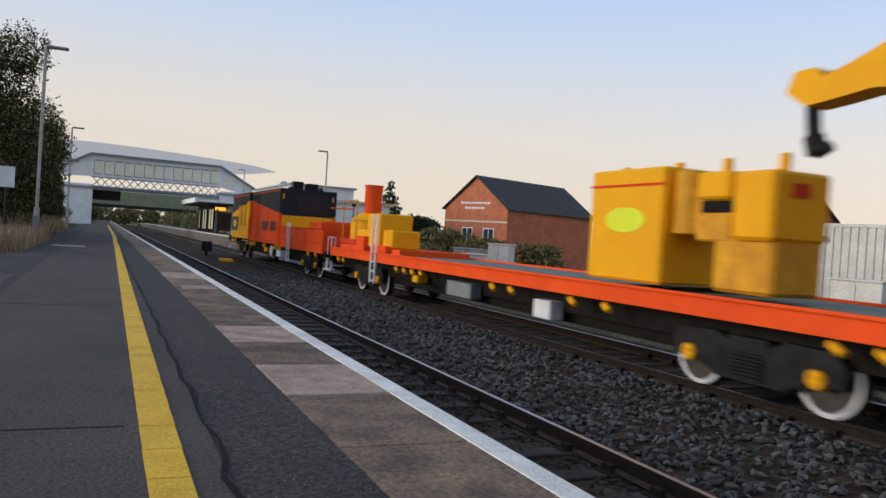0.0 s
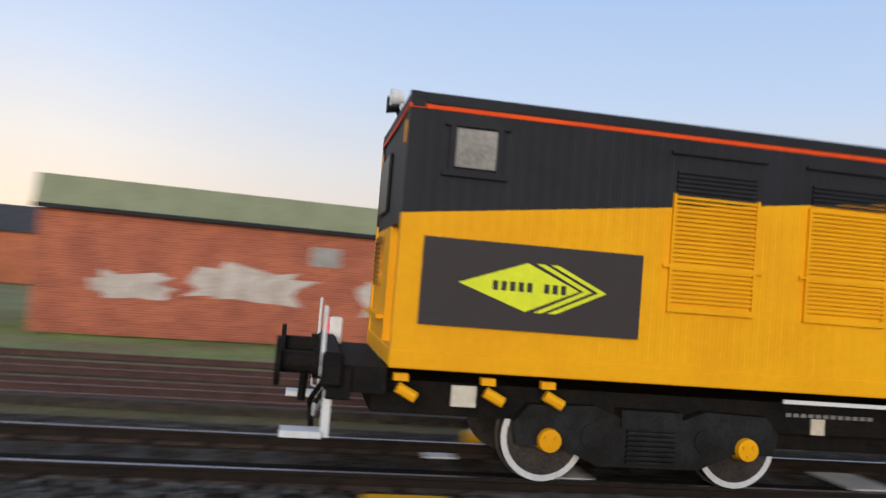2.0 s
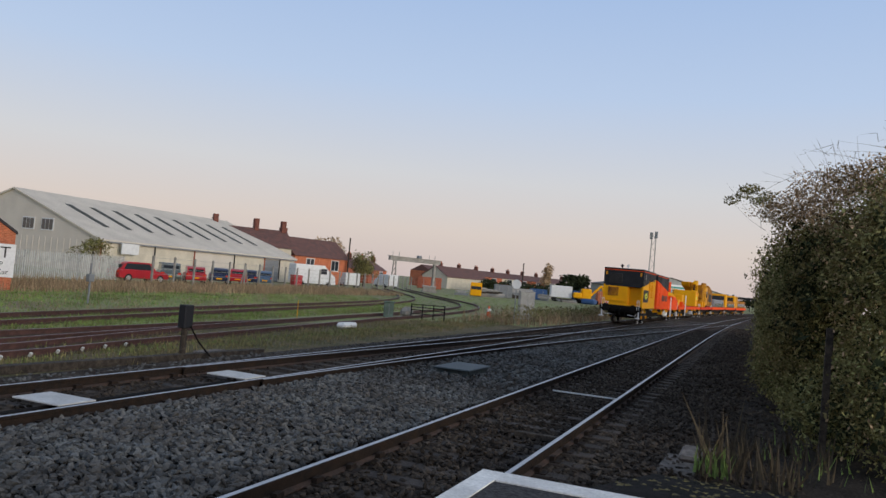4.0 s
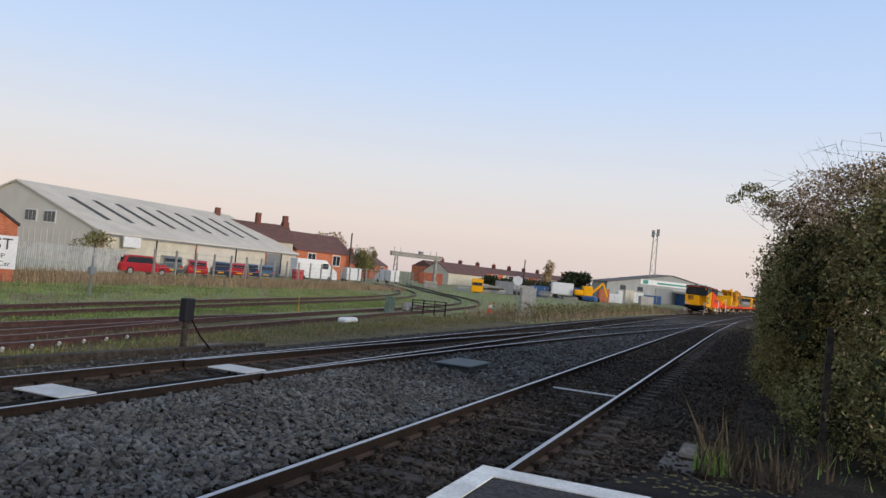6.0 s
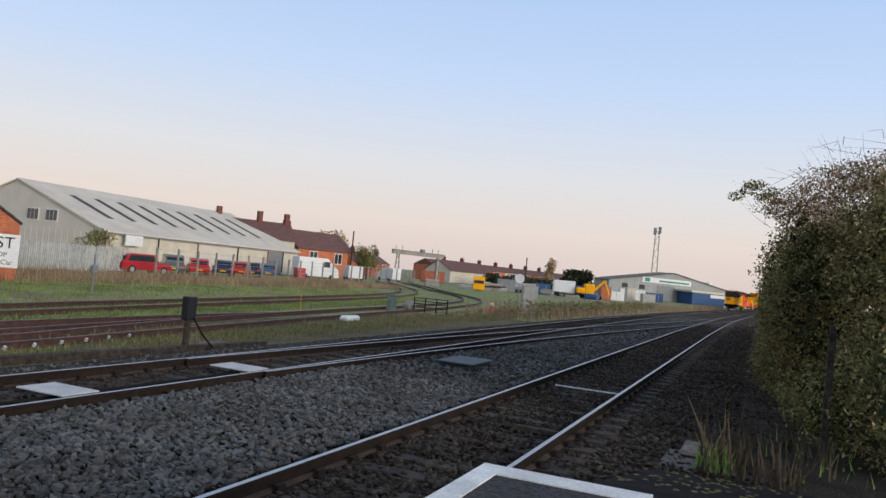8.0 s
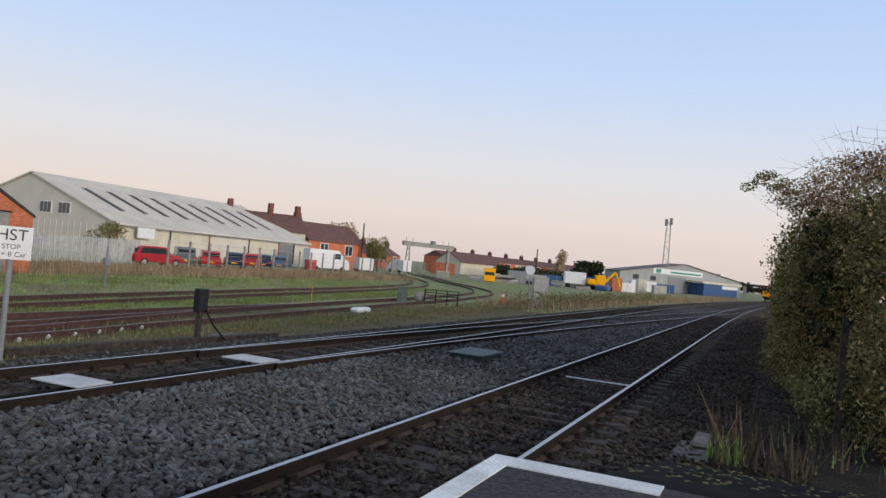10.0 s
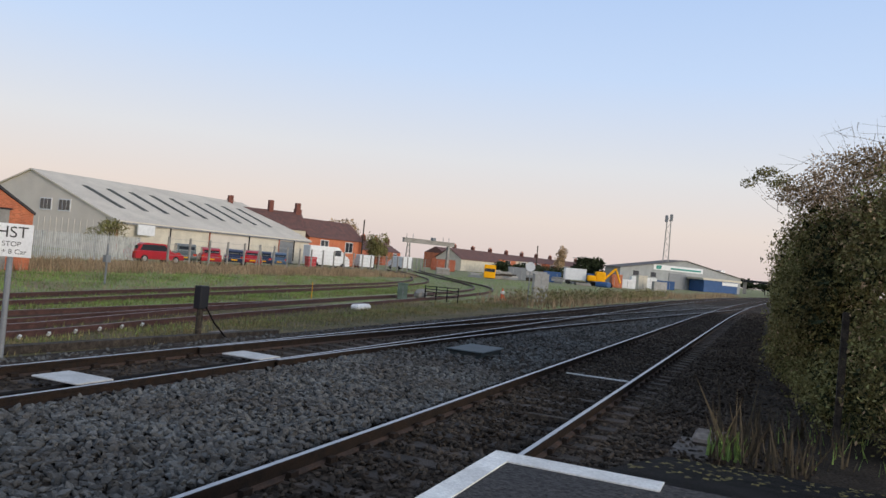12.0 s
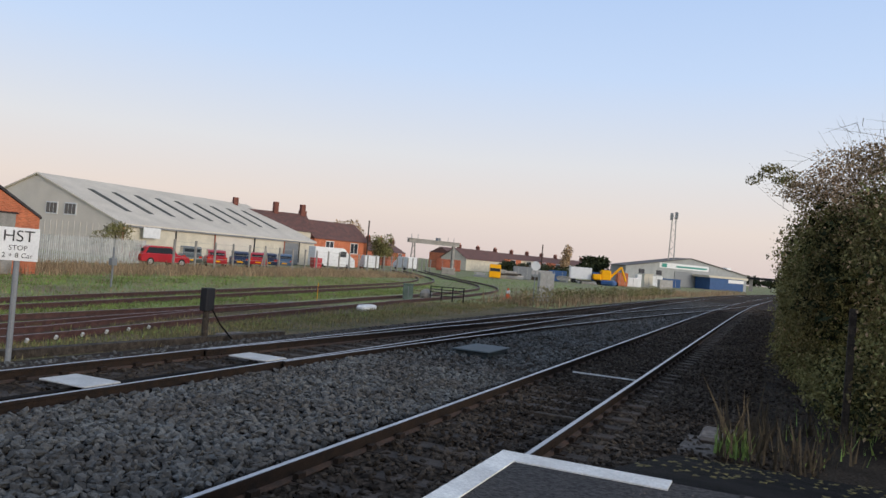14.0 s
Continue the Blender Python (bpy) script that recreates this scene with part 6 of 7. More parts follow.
def chips():
    """Pale stone chips showing in the worn asphalt."""
    rng = np.random.default_rng(19)
    n = 2600
    x, y, s = rng.uniform(-16, 4.3, n), rng.uniform(0.1, 0.61, n), rng.uniform(0.003, 0.008, n)
    a = rng.uniform(0, 6.28, n)
    v = np.stack([np.stack([x + s * np.cos(a + q), y + s * np.sin(a + q), np.full(n, PZ + 0.004)], 1) for q in (0, 1.7, 3.3, 4.6)], 1).reshape(-1, 3)
    return tagged(raw("stone_chips", v.tolist(), np.arange(4 * n).reshape(-1, 4).tolist(), SLAB), "pale stone chips in worn asphalt", "gravel", kind="stuff")


chips()
plane_sheet("lineside_earth", [4.62, 12, 30, 70, 120], [-8, -2, 0.2, 1.0], GROUND_Z + 0.03, DIRT, "dark trodden earth beside the line")
tagged(link("platform_bank", boxes((-240, -12, -9, -2.62, GROUND_Z - 0.1, PZ - 0.05)), DIRT), "dark earth bank behind the platform", "bank", kind="structure")
tagged(link("platform_back", boxes((-12, PEND + 3, -9, -2.62, GROUND_Z - 0.1, PZ - 0.02)), ASPHALT_OLD), "dark asphalt behind the platform", "pavement", kind="structure")

# fallen leaves on the ramp
blades_rng = np.random.default_rng(77)
lx, ly = blades_rng.uniform(6, 9.4, 260), blades_rng.uniform(-3.0, 0.9, 260)
lz = PZ - 0.05 - (lx - PEND) * (PZ + 0.07) / (9.5 - PEND) + 0.012
ang = blades_rng.uniform(0, 6.28, 260)
vv = np.stack([np.stack([lx + 0.03 * np.cos(ang + q), ly + 0.03 * np.sin(ang + q), lz + 0.004 * np.cos(q * 2)], 1) for q in (0, 1.57, 3.14, 4.71)], 1).reshape(-1, 3)
tagged(raw("fallen_leaves", vv.tolist(), np.arange(1040).reshape(-1, 4).tolist(), mat("yellow_fallen_leaf", (0.15, 0.12, 0.035), 0.8, 0.3, 3, 20, 0, spread=-0.4)), "small yellowed leaves on dark asphalt", "leaves", kind="stuff")

p = thing("old_post", "dark weathered post standing in the bush", "post", at=pose(12.9, -1.06, 0))
part("shaft", boxes((-0.05, 0.05, -0.05, 0.05, GROUND_Z, 1.7), bevel=0.01), BARK, p)

# bare brown earth along the first siding
bm = bmesh.new()
row = [(bm.verts.new((x, 10.5, GZ + 0.012)), bm.verts.new((x, y + 1.3 + 0.35 * math.sin(x * 0.7), GZ + 0.012))) for x, y in ((-60, 12.4), (-30, 12.4), (-14, 12.4), (-5, 12.5), (2, 12.7), (9, 13.05), (12, 13.4), (15, 13.9), (18, 14.2), (21, 14.6), (27, 15.4), (33, 15.6), (38, 14.5), (43, 12.0))]
for a, b in zip(row, row[1:]):
    bm.faces.new((a[0], b[0], b[1], a[1]))
tagged(link("siding_earth", bm, SIDING_EARTH), "brown cindery earth with thin weeds beside the sidings", "ground", kind="structure")

# ---- trackside things ----
def board(x0, x1, y0, y1, z, m, name, label, category):
    return tagged(link(name, boxes((x0, x1, y0, y1, z - 0.022, z), bevel=0.006), m), label, category)


for x in (3.35, 7.05, 10.75):
    board(x + 0.04, x + 0.62, 7.64, 8.42, 0.004, DULL_WHITE, "white_board", "white painted board between the rails", "board")
board(2.35, 2.7, 8.62, 8.85, -0.06, WHITE_PAINT, "white_board", "short white block between the rails", "board")
t = thing("point_machine", "yellow and white point machine beside the rail", "point machine")
part("body", boxes((3.1, 4.3, 9.6, 10.15, -0.3, -0.02), bevel=0.03), YELLOW, t)
part("lid", boxes((3.2, 4.2, 9.68, 10.08, -0.02, 0.02), bevel=0.01), WHITE_PAINT, t)
tagged(link("point_rod", tubes(((-3, 7.96, -0.11), (10.9, 7.92, -0.11), 0.06)), BLACK), "black signalling pipe between the rails", "pipe")
tagged(link("yellow_block", boxes((1.5, 2.3, 6.6, 6.95, -0.16, -0.04), bevel=0.02), YELLOW), "yellow plastic block on the ballast", "block")
tagged(link("cable_cover", boxes((15.8, 17.1, 5.55, 6.3, -0.2, 0.0), (15.7, 17.2, 5.5, 6.35, -0.01, 0.03), bevel=0.02), mat("blue_grey_plastic", (0.045, 0.062, 0.068), 0.6, 0.15, 3, 30, 0.1)), "blue-grey cable chamber cover", "cover")
tagged(link("tie_bar", boxes((15.4, 15.425, 2.3, 3.6, -0.11, -0.085)), WHITE_PAINT), "white painted tie bar between rails", "bar")
tagged(link("timber_offcut", boxes((10.5, 10.6, 2.36, 2.95, -0.16, -0.08), bevel=0.01), BARK), "dark bar lying between the rails", "bar")
for q in ((10.1, 11.2, 0.5, 1.0, -0.35, -0.17), (10.7, 11.6, 0.35, 0.8, -0.17, -0.09)):
    tagged(link("flat_stone", boxes(q, bevel=0.04), STONE_WALL), "grey flat stone lying by the ramp", "stone")

# crossover towards the platform line
x_over = thing("crossover_track", "crossover rails joining the two running lines", "railway track", kind="structure")
def cross_y(x):
    """Middle of the crossover: it leaves the through line and eases into the platform line."""
    u = (x - 5) / 83
    return 8.335 - 5.285 * (3 * u * u - 2 * u ** 3) + bend(x)


for dy in (-0.815, 0.815):
    rail([(x, cross_y(x) + dy) for x in [11 + 2.2 * k for k in range(36)]], x_over, RAIL_SIDE, RAIL_TOP, 0.003)
for k in range(68):
    x = 30 + 0.68 * k
    o = new("sleeper", SLEEPER_ME)
    o.parent = x_over
    o.matrix_basis = pose(x, cross_y(x), -0.012, 0, 0, math.degrees(math.atan(cross_y(x + 0.5) - cross_y(x - 0.5))))
bm = bmesh.new()
for (xa, ya), (xb, yb) in (((-14, 12.3), (4, 12.05)), ((4, 12.05), (16.5, 11.2))):
    lo = [bm.verts.new((x, y, GROUND_Z - 0.05)) for x, y in ((xa, ya), (xb, yb), (xb, yb + 0.2), (xa, ya + 0.2))]
    hi = [bm.verts.new((v.co.x, v.co.y, -0.21)) for v in lo]
    bm.faces.new(hi)
    for q in range(4):
        bm.faces.new((lo[q], lo[(q + 1) % 4], hi[(q + 1) % 4], hi[q]))
tagged(link("cess_kerb", bm, BARK), "low dark timber kerb beside the line", "kerb", kind="structure")
stub = thing("stored_rails", "rusty red-brown rails stored beside the siding", "rails", kind="structure")
for path in ([(-40, 12.9), (-10, 13.0), (4, 13.6), (12, 14.25), (19, 15.85)], [(-40, 15.0), (-10, 15.1), (4, 15.6), (12, 16.25), (20, 16.85), (26, 17.05)]):
    rail(path, stub, RAIL_RED, SIDING_TOP, -0.2)
for k in range(8):
    tagged(link("white_marker", tubes(((9.0 + 0.77 * k, 12.66 + 0.14 * k, -0.3), (9.0 + 0.77 * k, 12.62 + 0.14 * k, -0.24), 0.034), seg=10), PALE_GALV), "round white rail-end marker", "marker", "white rail markers")

def hst_sign():
    s = thing("stop_sign", "white stop board with black letters on a grey post", "sign", at=pose(8.6, 10.92, 0, 0, 0, -38))
    part("post", tubes(((0, 0.075, GROUND_Z), (0, 0.065, 1.8), 0.045)), GREY_PAINT, s)
    p = part("plate", boxes((-0.29, 0.29, 0.0, 0.015, 1.34, 1.86), bevel=0.004), WHITE_PAINT, s)
    for body, size, z in (("HST", 0.25, 1.72), ("STOP", 0.11, 1.54), ("2 + 8 Car", 0.11, 1.42)):
        text_part(body, size, SIGN_BLACK, p, pose(0, -0.004, z, 90, 0, 0), "black sign lettering")
    return s


hst_sign()
t = thing("trackside_box", "dark trackside box on a post with a drooping cable", "equipment box")
part("body", boxes((13.7, 13.98, 11.4, 11.6, 0.35, 0.86), bevel=0.02), CHARCOAL, t)
part("post", tubes(((13.84, 11.5, GROUND_Z), (13.84, 11.5, 0.4), 0.07)), BARK, t)
part("cable", tubes(((13.9, 11.4, 0.4), (14.1, 11.3, 0.05), 0.02), ((14.1, 11.3, 0.05), (14.5, 11.25, -0.3), 0.02)), BLACK, t)
tagged(link("concrete_slab", boxes((14.9, 15.8, 11.5, 12.1, GROUND_Z - 0.05, -0.27), bevel=0.02), STONE_WALL), "flat concrete slab in the weeds", "slab")


def cabinet(x, y, w, d, h, ang, m, label):
    c = thing("equipment_cabinet", label, "cabinet", "trackside cabinets", at=pose(x, y, GZ, 0, 0, ang))
    part("body", boxes((-w / 2, w / 2, -d / 2, d / 2, 0.0, h), bevel=0.02), m, c)
    part("roof", boxes((-w / 2 - 0.04, w / 2 + 0.04, -d / 2 - 0.04, d / 2 + 0.04, h, h + 0.06), bevel=0.015), m, c)
    part("door_seam", boxes((-0.01, 0.01, -d / 2 - 0.006, -d / 2, 0.12, h - 0.08), (w * 0.06, w * 0.09, -d / 2 - 0.03, -d / 2, h * 0.45, h * 0.6)), GREY_PAINT, c)
    return c


cabinet(51.6, 14.4, 1.0, 0.6, 1.9, -60, GALV, "grey trackside equipment cabinet in dry grass")
cabinet(102.3, 13, 1.7, 0.9, 2.0, -60, GALV, "grey trackside equipment cabinet in dry grass")
cabinet(104.0, 15.5, 1.2, 0.9, 2.6, -60, CREAM, "tall pale cabinet beside the track")
cabinet(-27.9, 14.4, 0.9, 0.7, 2.1, 40, CONTAINER_WHITE, "pale tall trackside cabinet in weeds")
cabinet(-29.6, 14.2, 1.2, 0.7, 1.6, 40, CONTAINER_WHITE, "pale trackside cabinet in the weeds")
cabinet(-31.6, 14.8, 1.4, 0.7, 1.8, 40, GALV, "grey trackside cabinet in the weeds")
cabinet(-34.0, 15.0, 1.8, 0.7, 1.5, 40, CONTAINER_WHITE, "pale low trackside cabinet")
cabinet(-15.5, 19.6, 1.5, 0.8, 1.75, 10, CONTAINER_WHITE, "off-white cabinet in front of the yard")
cabinet(-11.8, 20.4, 1.9, 1.0, 2.4, 10, CONTAINER_WHITE, "off-white tall cabinet in front of the yard")
c = cabinet(19.8, 28.0, 1.6, 0.8, 2.0, -40, WHITE_WALL, "white cabinet with a scrawl of graffiti")
rg = random.Random(3)
for k in range(16):
    a = (-0.66 + 0.07 * k, 1.25 + rg.uniform(-0.14, 0.14))
    part("graffiti_stroke", tubes(((a[0], -0.405, a[1]), (a[0] + rg.uniform(0.05, 0.2), -0.405, a[1] + rg.uniform(-0.3, 0.3)), 0.018), seg=5), SIGN_BLACK, c)
r = thing("marker_sign", "round white sign on a thin post", "sign", at=pose(47.9, 14.1, 0, 0, 0, -73))
part("disc", tubes(((0, 0, 2.0), (0, 0.03, 2.0), 0.3), seg=20), WHITE_PAINT, r)
part("post", tubes(((0, 0.06, GZ), (0, 0.06, 2.0), 0.035)), GREY_PAINT, r)
k = thing("traffic_cone", "orange and white traffic cone", "cone", at=pose(50, 16.5, GZ))
bm = bmesh.new()
tube(bm, (0, 0, 0.03), (0, 0, 0.75), 0.2, 0.03, seg=14)
box(bm, -0.25, 0.25, -0.25, 0.25, 0, 0.04)
part("cone", bm, ORANGE, k)
part("white_band", tubes(((0, 0, 0.38), (0, 0, 0.58), 0.145), seg=14), WHITE_PAINT, k)
f = thing("buffer_frame", "grey steel frame standing by the siding", "steel frame", at=pose(39.2, 16.4, 0, 0, 0, -66))
for x in (-0.9, -0.3, 0.3, 0.9):
    part("upright", boxes((x - 0.03, x + 0.03, -0.04, 0.04, GZ, 0.45)), GREY_STEEL, f)
for z in (-0.1, 0.1, 0.25, 0.4):
    part("rail_bar", boxes((-0.95, 0.95, -0.035, 0.035, z, z + 0.04)), GREY_STEEL, f)
tagged(link("white_rock", boxes((38.7, 39.5, 17.3, 17.9, GZ, 0.2), bevel=0.2), CONCRETE), "pale boulder beside the siding", "rock")
tagged(link("rubble_bag", boxes((27.0, 28.1, 14.75, 15.15, GZ, -0.14), bevel=0.08), WHITE_WALL), "white rubble sack in the weeds", "sack")
cabinet(37.4, 17.9, 0.5, 0.4, 0.8, -60, DECK_GREEN, "small green location box")
p = thing("marker_post", "thin yellow marker post in the grass", "post", at=pose(29, 18.2, 0))
part("shaft", tubes(((0, 0, GZ), (0, 0, 0.45), 0.016)), YELLOW_DIRTY, p)
p = thing("hydrant_post", "short grey post with a box in the grass", "post", at=pose(24.0, 24.9, 0))
part("shaft", tubes(((0, 0, GZ), (0, 0, 1.3), 0.04)), GREY_PAINT, p)
part("box", boxes((-0.14, 0.14, -0.1, 0.1, 0.55, 0.85), bevel=0.02), GREY_PAINT, p)

# signals and lights beside the far platform
g = thing("ground_signal", "dark ground signal between the lines", "signal", at=pose(-49.2, 5.4, 0))
part("head", boxes((-0.25, 0.25, -0.3, 0.3, 0.15, 0.75), bevel=0.03), CHARCOAL, g)
part("post", tubes(((0, 0, -0.2), (0, 0, 0.2), 0.08)), BLACK, g)
tagged(link("yellow_block", boxes((-43.6, -42.2, 5.4, 6.0, -0.18, 0.0), bevel=0.03), YELLOW), "yellow box on the ballast between the lines", "block")
g = thing("signal_post", "dark signal heads with a caged platform on a white post", "signal", at=pose(-67.8, 15.9, 0))
part("post", tubes(((0, 0, GROUND_Z), (0, 0, 4.5), 0.2)), WHITE_WALL, g)
part("head", boxes((-0.5, 0.5, -1.4, -0.5, 4.7, 6.0), bevel=0.05), GREY_STEEL, g)
part("head", boxes((-0.5, 0.5, -0.2, 0.8, 4.6, 5.9), bevel=0.05), GREY_STEEL, g)
part("hood", boxes((-0.3, 0.7, -1.0, 1.0, 4.2, 4.6), bevel=0.05), BLACK, g)
for q in (-1.4, 0, 1.4):
    part("cage_rail", tubes(((0.2, q, 4.6), (0.2, q, 5.8), 0.03)), GALV, g)
part("cage_top", tubes(((0.2, -1.4, 5.8), (0.2, 1.4, 5.8), 0.03), ((0.2, -1.4, 5.2), (0.2, 1.4, 5.2), 0.03)), GALV, g)
s = thing("platform_sign", "white sign on a dark post beside the platform", "sign", at=pose(-29.7, -3.5, 0, 0, 0, 80))
part("plate", boxes((-0.25, 0.25, 0, 0.03, 2.6, 3.3)), WHITE_PAINT, s)
part("post", tubes(((0, 0.05, PZ - 0.1), (0, 0.05, 3.3), 0.04)), CHARCOAL, s)
tagged(link("red_platform_line", boxes((-28.3, -27.3, -1.9, -0.95, PZ - 0.02, PZ + 0.012)), SLAB_PINK), "pinkish repaired strip across the platform", "paving", kind="structure")
tagged(link("drain_cover", boxes((-12.9, -12.2, 0.72, 1.24, PZ, PZ + 0.012)), SLAB_PINK), "pale painted marking on the platform slabs", "marking", kind="structure")
sf = thing("post_and_rail_fence", "row of dark bollards on the far platform", "fence", kind="structure")
for q in range(2):
    part("post", boxes((-86 + q, -85.8 + q, 14.2 + 0.8 * q, 14.4 + 0.8 * q, PZ, 3.2)), CHARCOAL, sf)

for k in range(16):
    round_tree(-262 - 6 * (k % 3), -50 + 7 * k, 6.0 + (k % 4), 9, LEAF_DARK if k % 3 else LEAF, "distant lineside trees closing the view", 120 + k, 450, 0.5)


def hedge(pts, high, deep, count, leaf, material, label, seed):
    """A ragged belt of shrubs along plan points, each a clump of its own height."""
    rng = random.Random(seed)
    blobs = []
    for (x0, y0), (x1, y1) in zip(pts, pts[1:]):
        n = max(2, int(math.hypot(x1 - x0, y1 - y0) / (deep * 0.8)))
        for q in range(n):
            h = high * rng.uniform(0.65, 1.1)
            blobs.append((x0 + (x1 - x0) * q / n + rng.uniform(-0.5, 0.5), y0 + (y1 - y0) * q / n + rng.uniform(-0.5, 0.5), h * 0.45, deep * rng.uniform(0.7, 1.0), deep * rng.uniform(0.7, 1.0), h * 0.55))
    h = thing("hedge", label, "hedge", kind="stuff")
    leaf_mesh("foliage", blobs, count, leaf, material, seed, h)
    if high > 2:
        limbs(h, [((b[0], b[1], GROUND_Z - 0.1), (b[0] + 0.2, b[1], b[2] + 0.3), 0.06, 0.02) for b in blobs], name="stem")
    return h


hedge([(-128, 16), (-180, 17), (-255, 18)], 5.0, 3.0, 9000, 0.3, LEAF, "belt of green shrubs beside the line beyond the station", 140)
hedge([(-128, -7), (-180, -8), (-255, -4)], 5.0, 3.0, 9000, 0.3, LEAF_DARK, "belt of dark shrubs beside the line beyond the station", 141)
hedge([(-258, -6), (-258, 20)], 6.0, 4.0, 4000, 0.4, LEAF, "dense shrubs where the line curves out of sight", 142)
hedge([(176, 60), (205, 50)], 3.2, 2.0, 3500, 0.3, LEAF_DARK, "dark clipped hedge behind the goods yard", 143)
hedge([(42, 12.6), (70, 11.8), (96, 11.5)], 1.0, 0.9, 5000, 0.07, LOW_WEED, "low brambles and brown weeds beside the line", 144)


# ---- yard, fences, vehicles ----
def palisade(p, q, n, high):
    f = thing("palisade_fence", "galvanised steel palisade fence", "fence", kind="structure")
    for k in range(n):
        u = k / (n - 1)
        x, y = p[0] + (q[0] - p[0]) * u, p[1] + (q[1] - p[1]) * u
        bm = bmesh.new()
        prism(bm, [(x - 0.045, GZ + 0.1), (x - 0.045, high - 0.1), (x, high + 0.05), (x + 0.045, high - 0.1), (x + 0.045, GZ + 0.1)], y - 0.015, y + 0.015)
        part("pale", bm, PALE_GALV, f)
    for z in (0.2, high - 0.5):
        part("cross_rail", tubes(((p[0], p[1] + 0.05, z), (q[0], q[1] + 0.05, z), 0.035), seg=6), GALV, f)
    for k in range(5):
        u = k / 4
        x, y = p[0] + (q[0] - p[0]) * u, p[1] + (q[1] - p[1]) * u
        part("post", boxes((x - 0.05, x + 0.05, y + 0.06, y + 0.16, GZ, high)), GALV, f)
    return f


palisade((24.0, 38.5), (45.2, 43.8), 112, 1.45)


def mesh_fence(pts, label):
    f = thing("wire_fence", label, "fence", kind="structure")
    for (x0, y0), (x1, y1) in zip(pts, pts[1:]):
        n = max(2, int(math.hypot(x1 - x0, y1 - y0) / 2.7))
        for k in range(n):
            x, y = x0 + (x1 - x0) * k / n, y0 + (y1 - y0) * k / n
            part("post", boxes((x - 0.07, x + 0.07, y - 0.07, y + 0.07, GZ, 1.75), bevel=0.01), CONCRETE, f)
        part("wire", tubes(*[((x0, y0, z), (x1, y1, z), 0.012) for z in (0.0, 0.4, 0.8, 1.2, 1.6)], seg=4), GALV, f)
    part("brace", tubes(((58.0, 42.6, GZ), (59.0, 42.9, 1.6), 0.06), ((60.0, 43.2, GZ), (59.0, 42.9, 1.6), 0.06)), CONCRETE, f)
    return f


mesh_fence([(45.4, 41.2), (70, 44.4), (94, 47.8), (120, 53)], "wire fence on concrete posts beside the car park")


def car(x, y, ang, paint, label, long=4.1, high=1.45, estate=0.0):
    c = thing("car", label, "car", "parked cars", at=pose(x, y, GZ, 0, 0, ang))
    l, w = long / 2, 0.86
    bm = bmesh.new()
    prism(bm, [(-l, 0.3), (-l - 0.05, 0.6), (-l + 0.05, 0.88), (-l + 0.9 - estate, 0.95), (l - 1.2, 0.93), (l - 0.15, 0.78), (l, 0.55), (l - 0.05, 0.28)], -w, w)
    bmesh.ops.bevel(bm, geom=bm.edges[:], offset=0.05, segments=1, affect="EDGES")
    part("body", bm, paint, c)
    bm = bmesh.new()
    r = [(-l + 0.12, 0.9), (-l + 0.45 - estate * 0.4, high - 0.12), (-l + 0.8 - estate * 0.5, high), (0.35, high), (0.6, high - 0.06), (l - 1.15, 0.92)]
    prism(bm, r, -w + 0.12, w - 0.12)
    part("cabin", bm, paint, c)
    for sy in (-1, 1):
        y0 = sy * (w - 0.115)
        part("side_window", prisms([(-l + 0.4, 0.95), (-l + 0.62 - estate * 0.3, high - 0.12), (0.38, high - 0.1), (l - 1.4, 0.95)], y0 - 0.006, y0 + 0.006), DARK_GLASS, c)
    part("rear_window", boxes((-l + 0.2, -l + 0.3, -w + 0.25, w - 0.25, 0.98, high - 0.2)), DARK_GLASS, c)
    for ax in (-l + 0.75, l - 0.8):
        for sy in (-1, 1):
            wh = part("wheel", tubes(((ax, sy * (w - 0.17), 0.31), (ax, sy * (w + 0.01), 0.31), 0.31), seg=18), TYRE, c)
            part("hub", tubes(((ax, sy * (w + 0.008), 0.31), (ax, sy * (w + 0.02), 0.31), 0.19), seg=12), GALV, wh)
    for sy in (-1, 1):
        part("tail_light", boxes((-l - 0.05, -l + 0.06, sy * 0.66 - 0.12, sy * 0.66 + 0.12, 0.68, 0.84)), ORANGE_DARK, c)
        part("headlight", boxes((l - 0.22, l - 0.06, sy * 0.62 - 0.15, sy * 0.62 + 0.15, 0.62, 0.74)), WHITE_PAINT, c)
    part("number_plate", boxes((-l - 0.07, -l - 0.05, -0.26, 0.26, 0.45, 0.56)), YELLOW, c)
    return c


RED_CAR = mat("red_car_paint", (0.42, 0.02, 0.03), 0.3, 0.05, 1, 10, 0)
BLUE_CAR = mat("blue_car_paint", (0.02, 0.03, 0.07), 0.3, 0.05, 1, 10, 0)
SILVER_CAR = mat("silver_car_paint", (0.11, 0.125, 0.12), 0.3, 0.05, 1, 10, 0, metal=0.4)
LIGHT_BLUE = mat("pale_blue_car_paint", (0.07, 0.12, 0.2), 0.3, 0.05, 1, 10, 0)
car(46.6, 43.6, -12, RED_CAR, "red hatchback parked behind the fence", 4.3, 1.5)
car(52.9, 46.3, 48, SILVER_CAR, "silver estate car parked behind the fence", 4.2, 1.6, 0.4)
car(55.4, 45.6, 45, RED_CAR, "small red car parked behind the fence", 3.7)
car(60.3, 46.8, 40, BLUE_CAR, "dark blue saloon parked behind the fence", 4.4)
car(63.9, 47.2, 35, RED_CAR, "dark red car parked behind the fence", 3.9)
car(66.0, 47.5, 35, BLUE_CAR, "dark blue car parked behind the fence", 4.0)
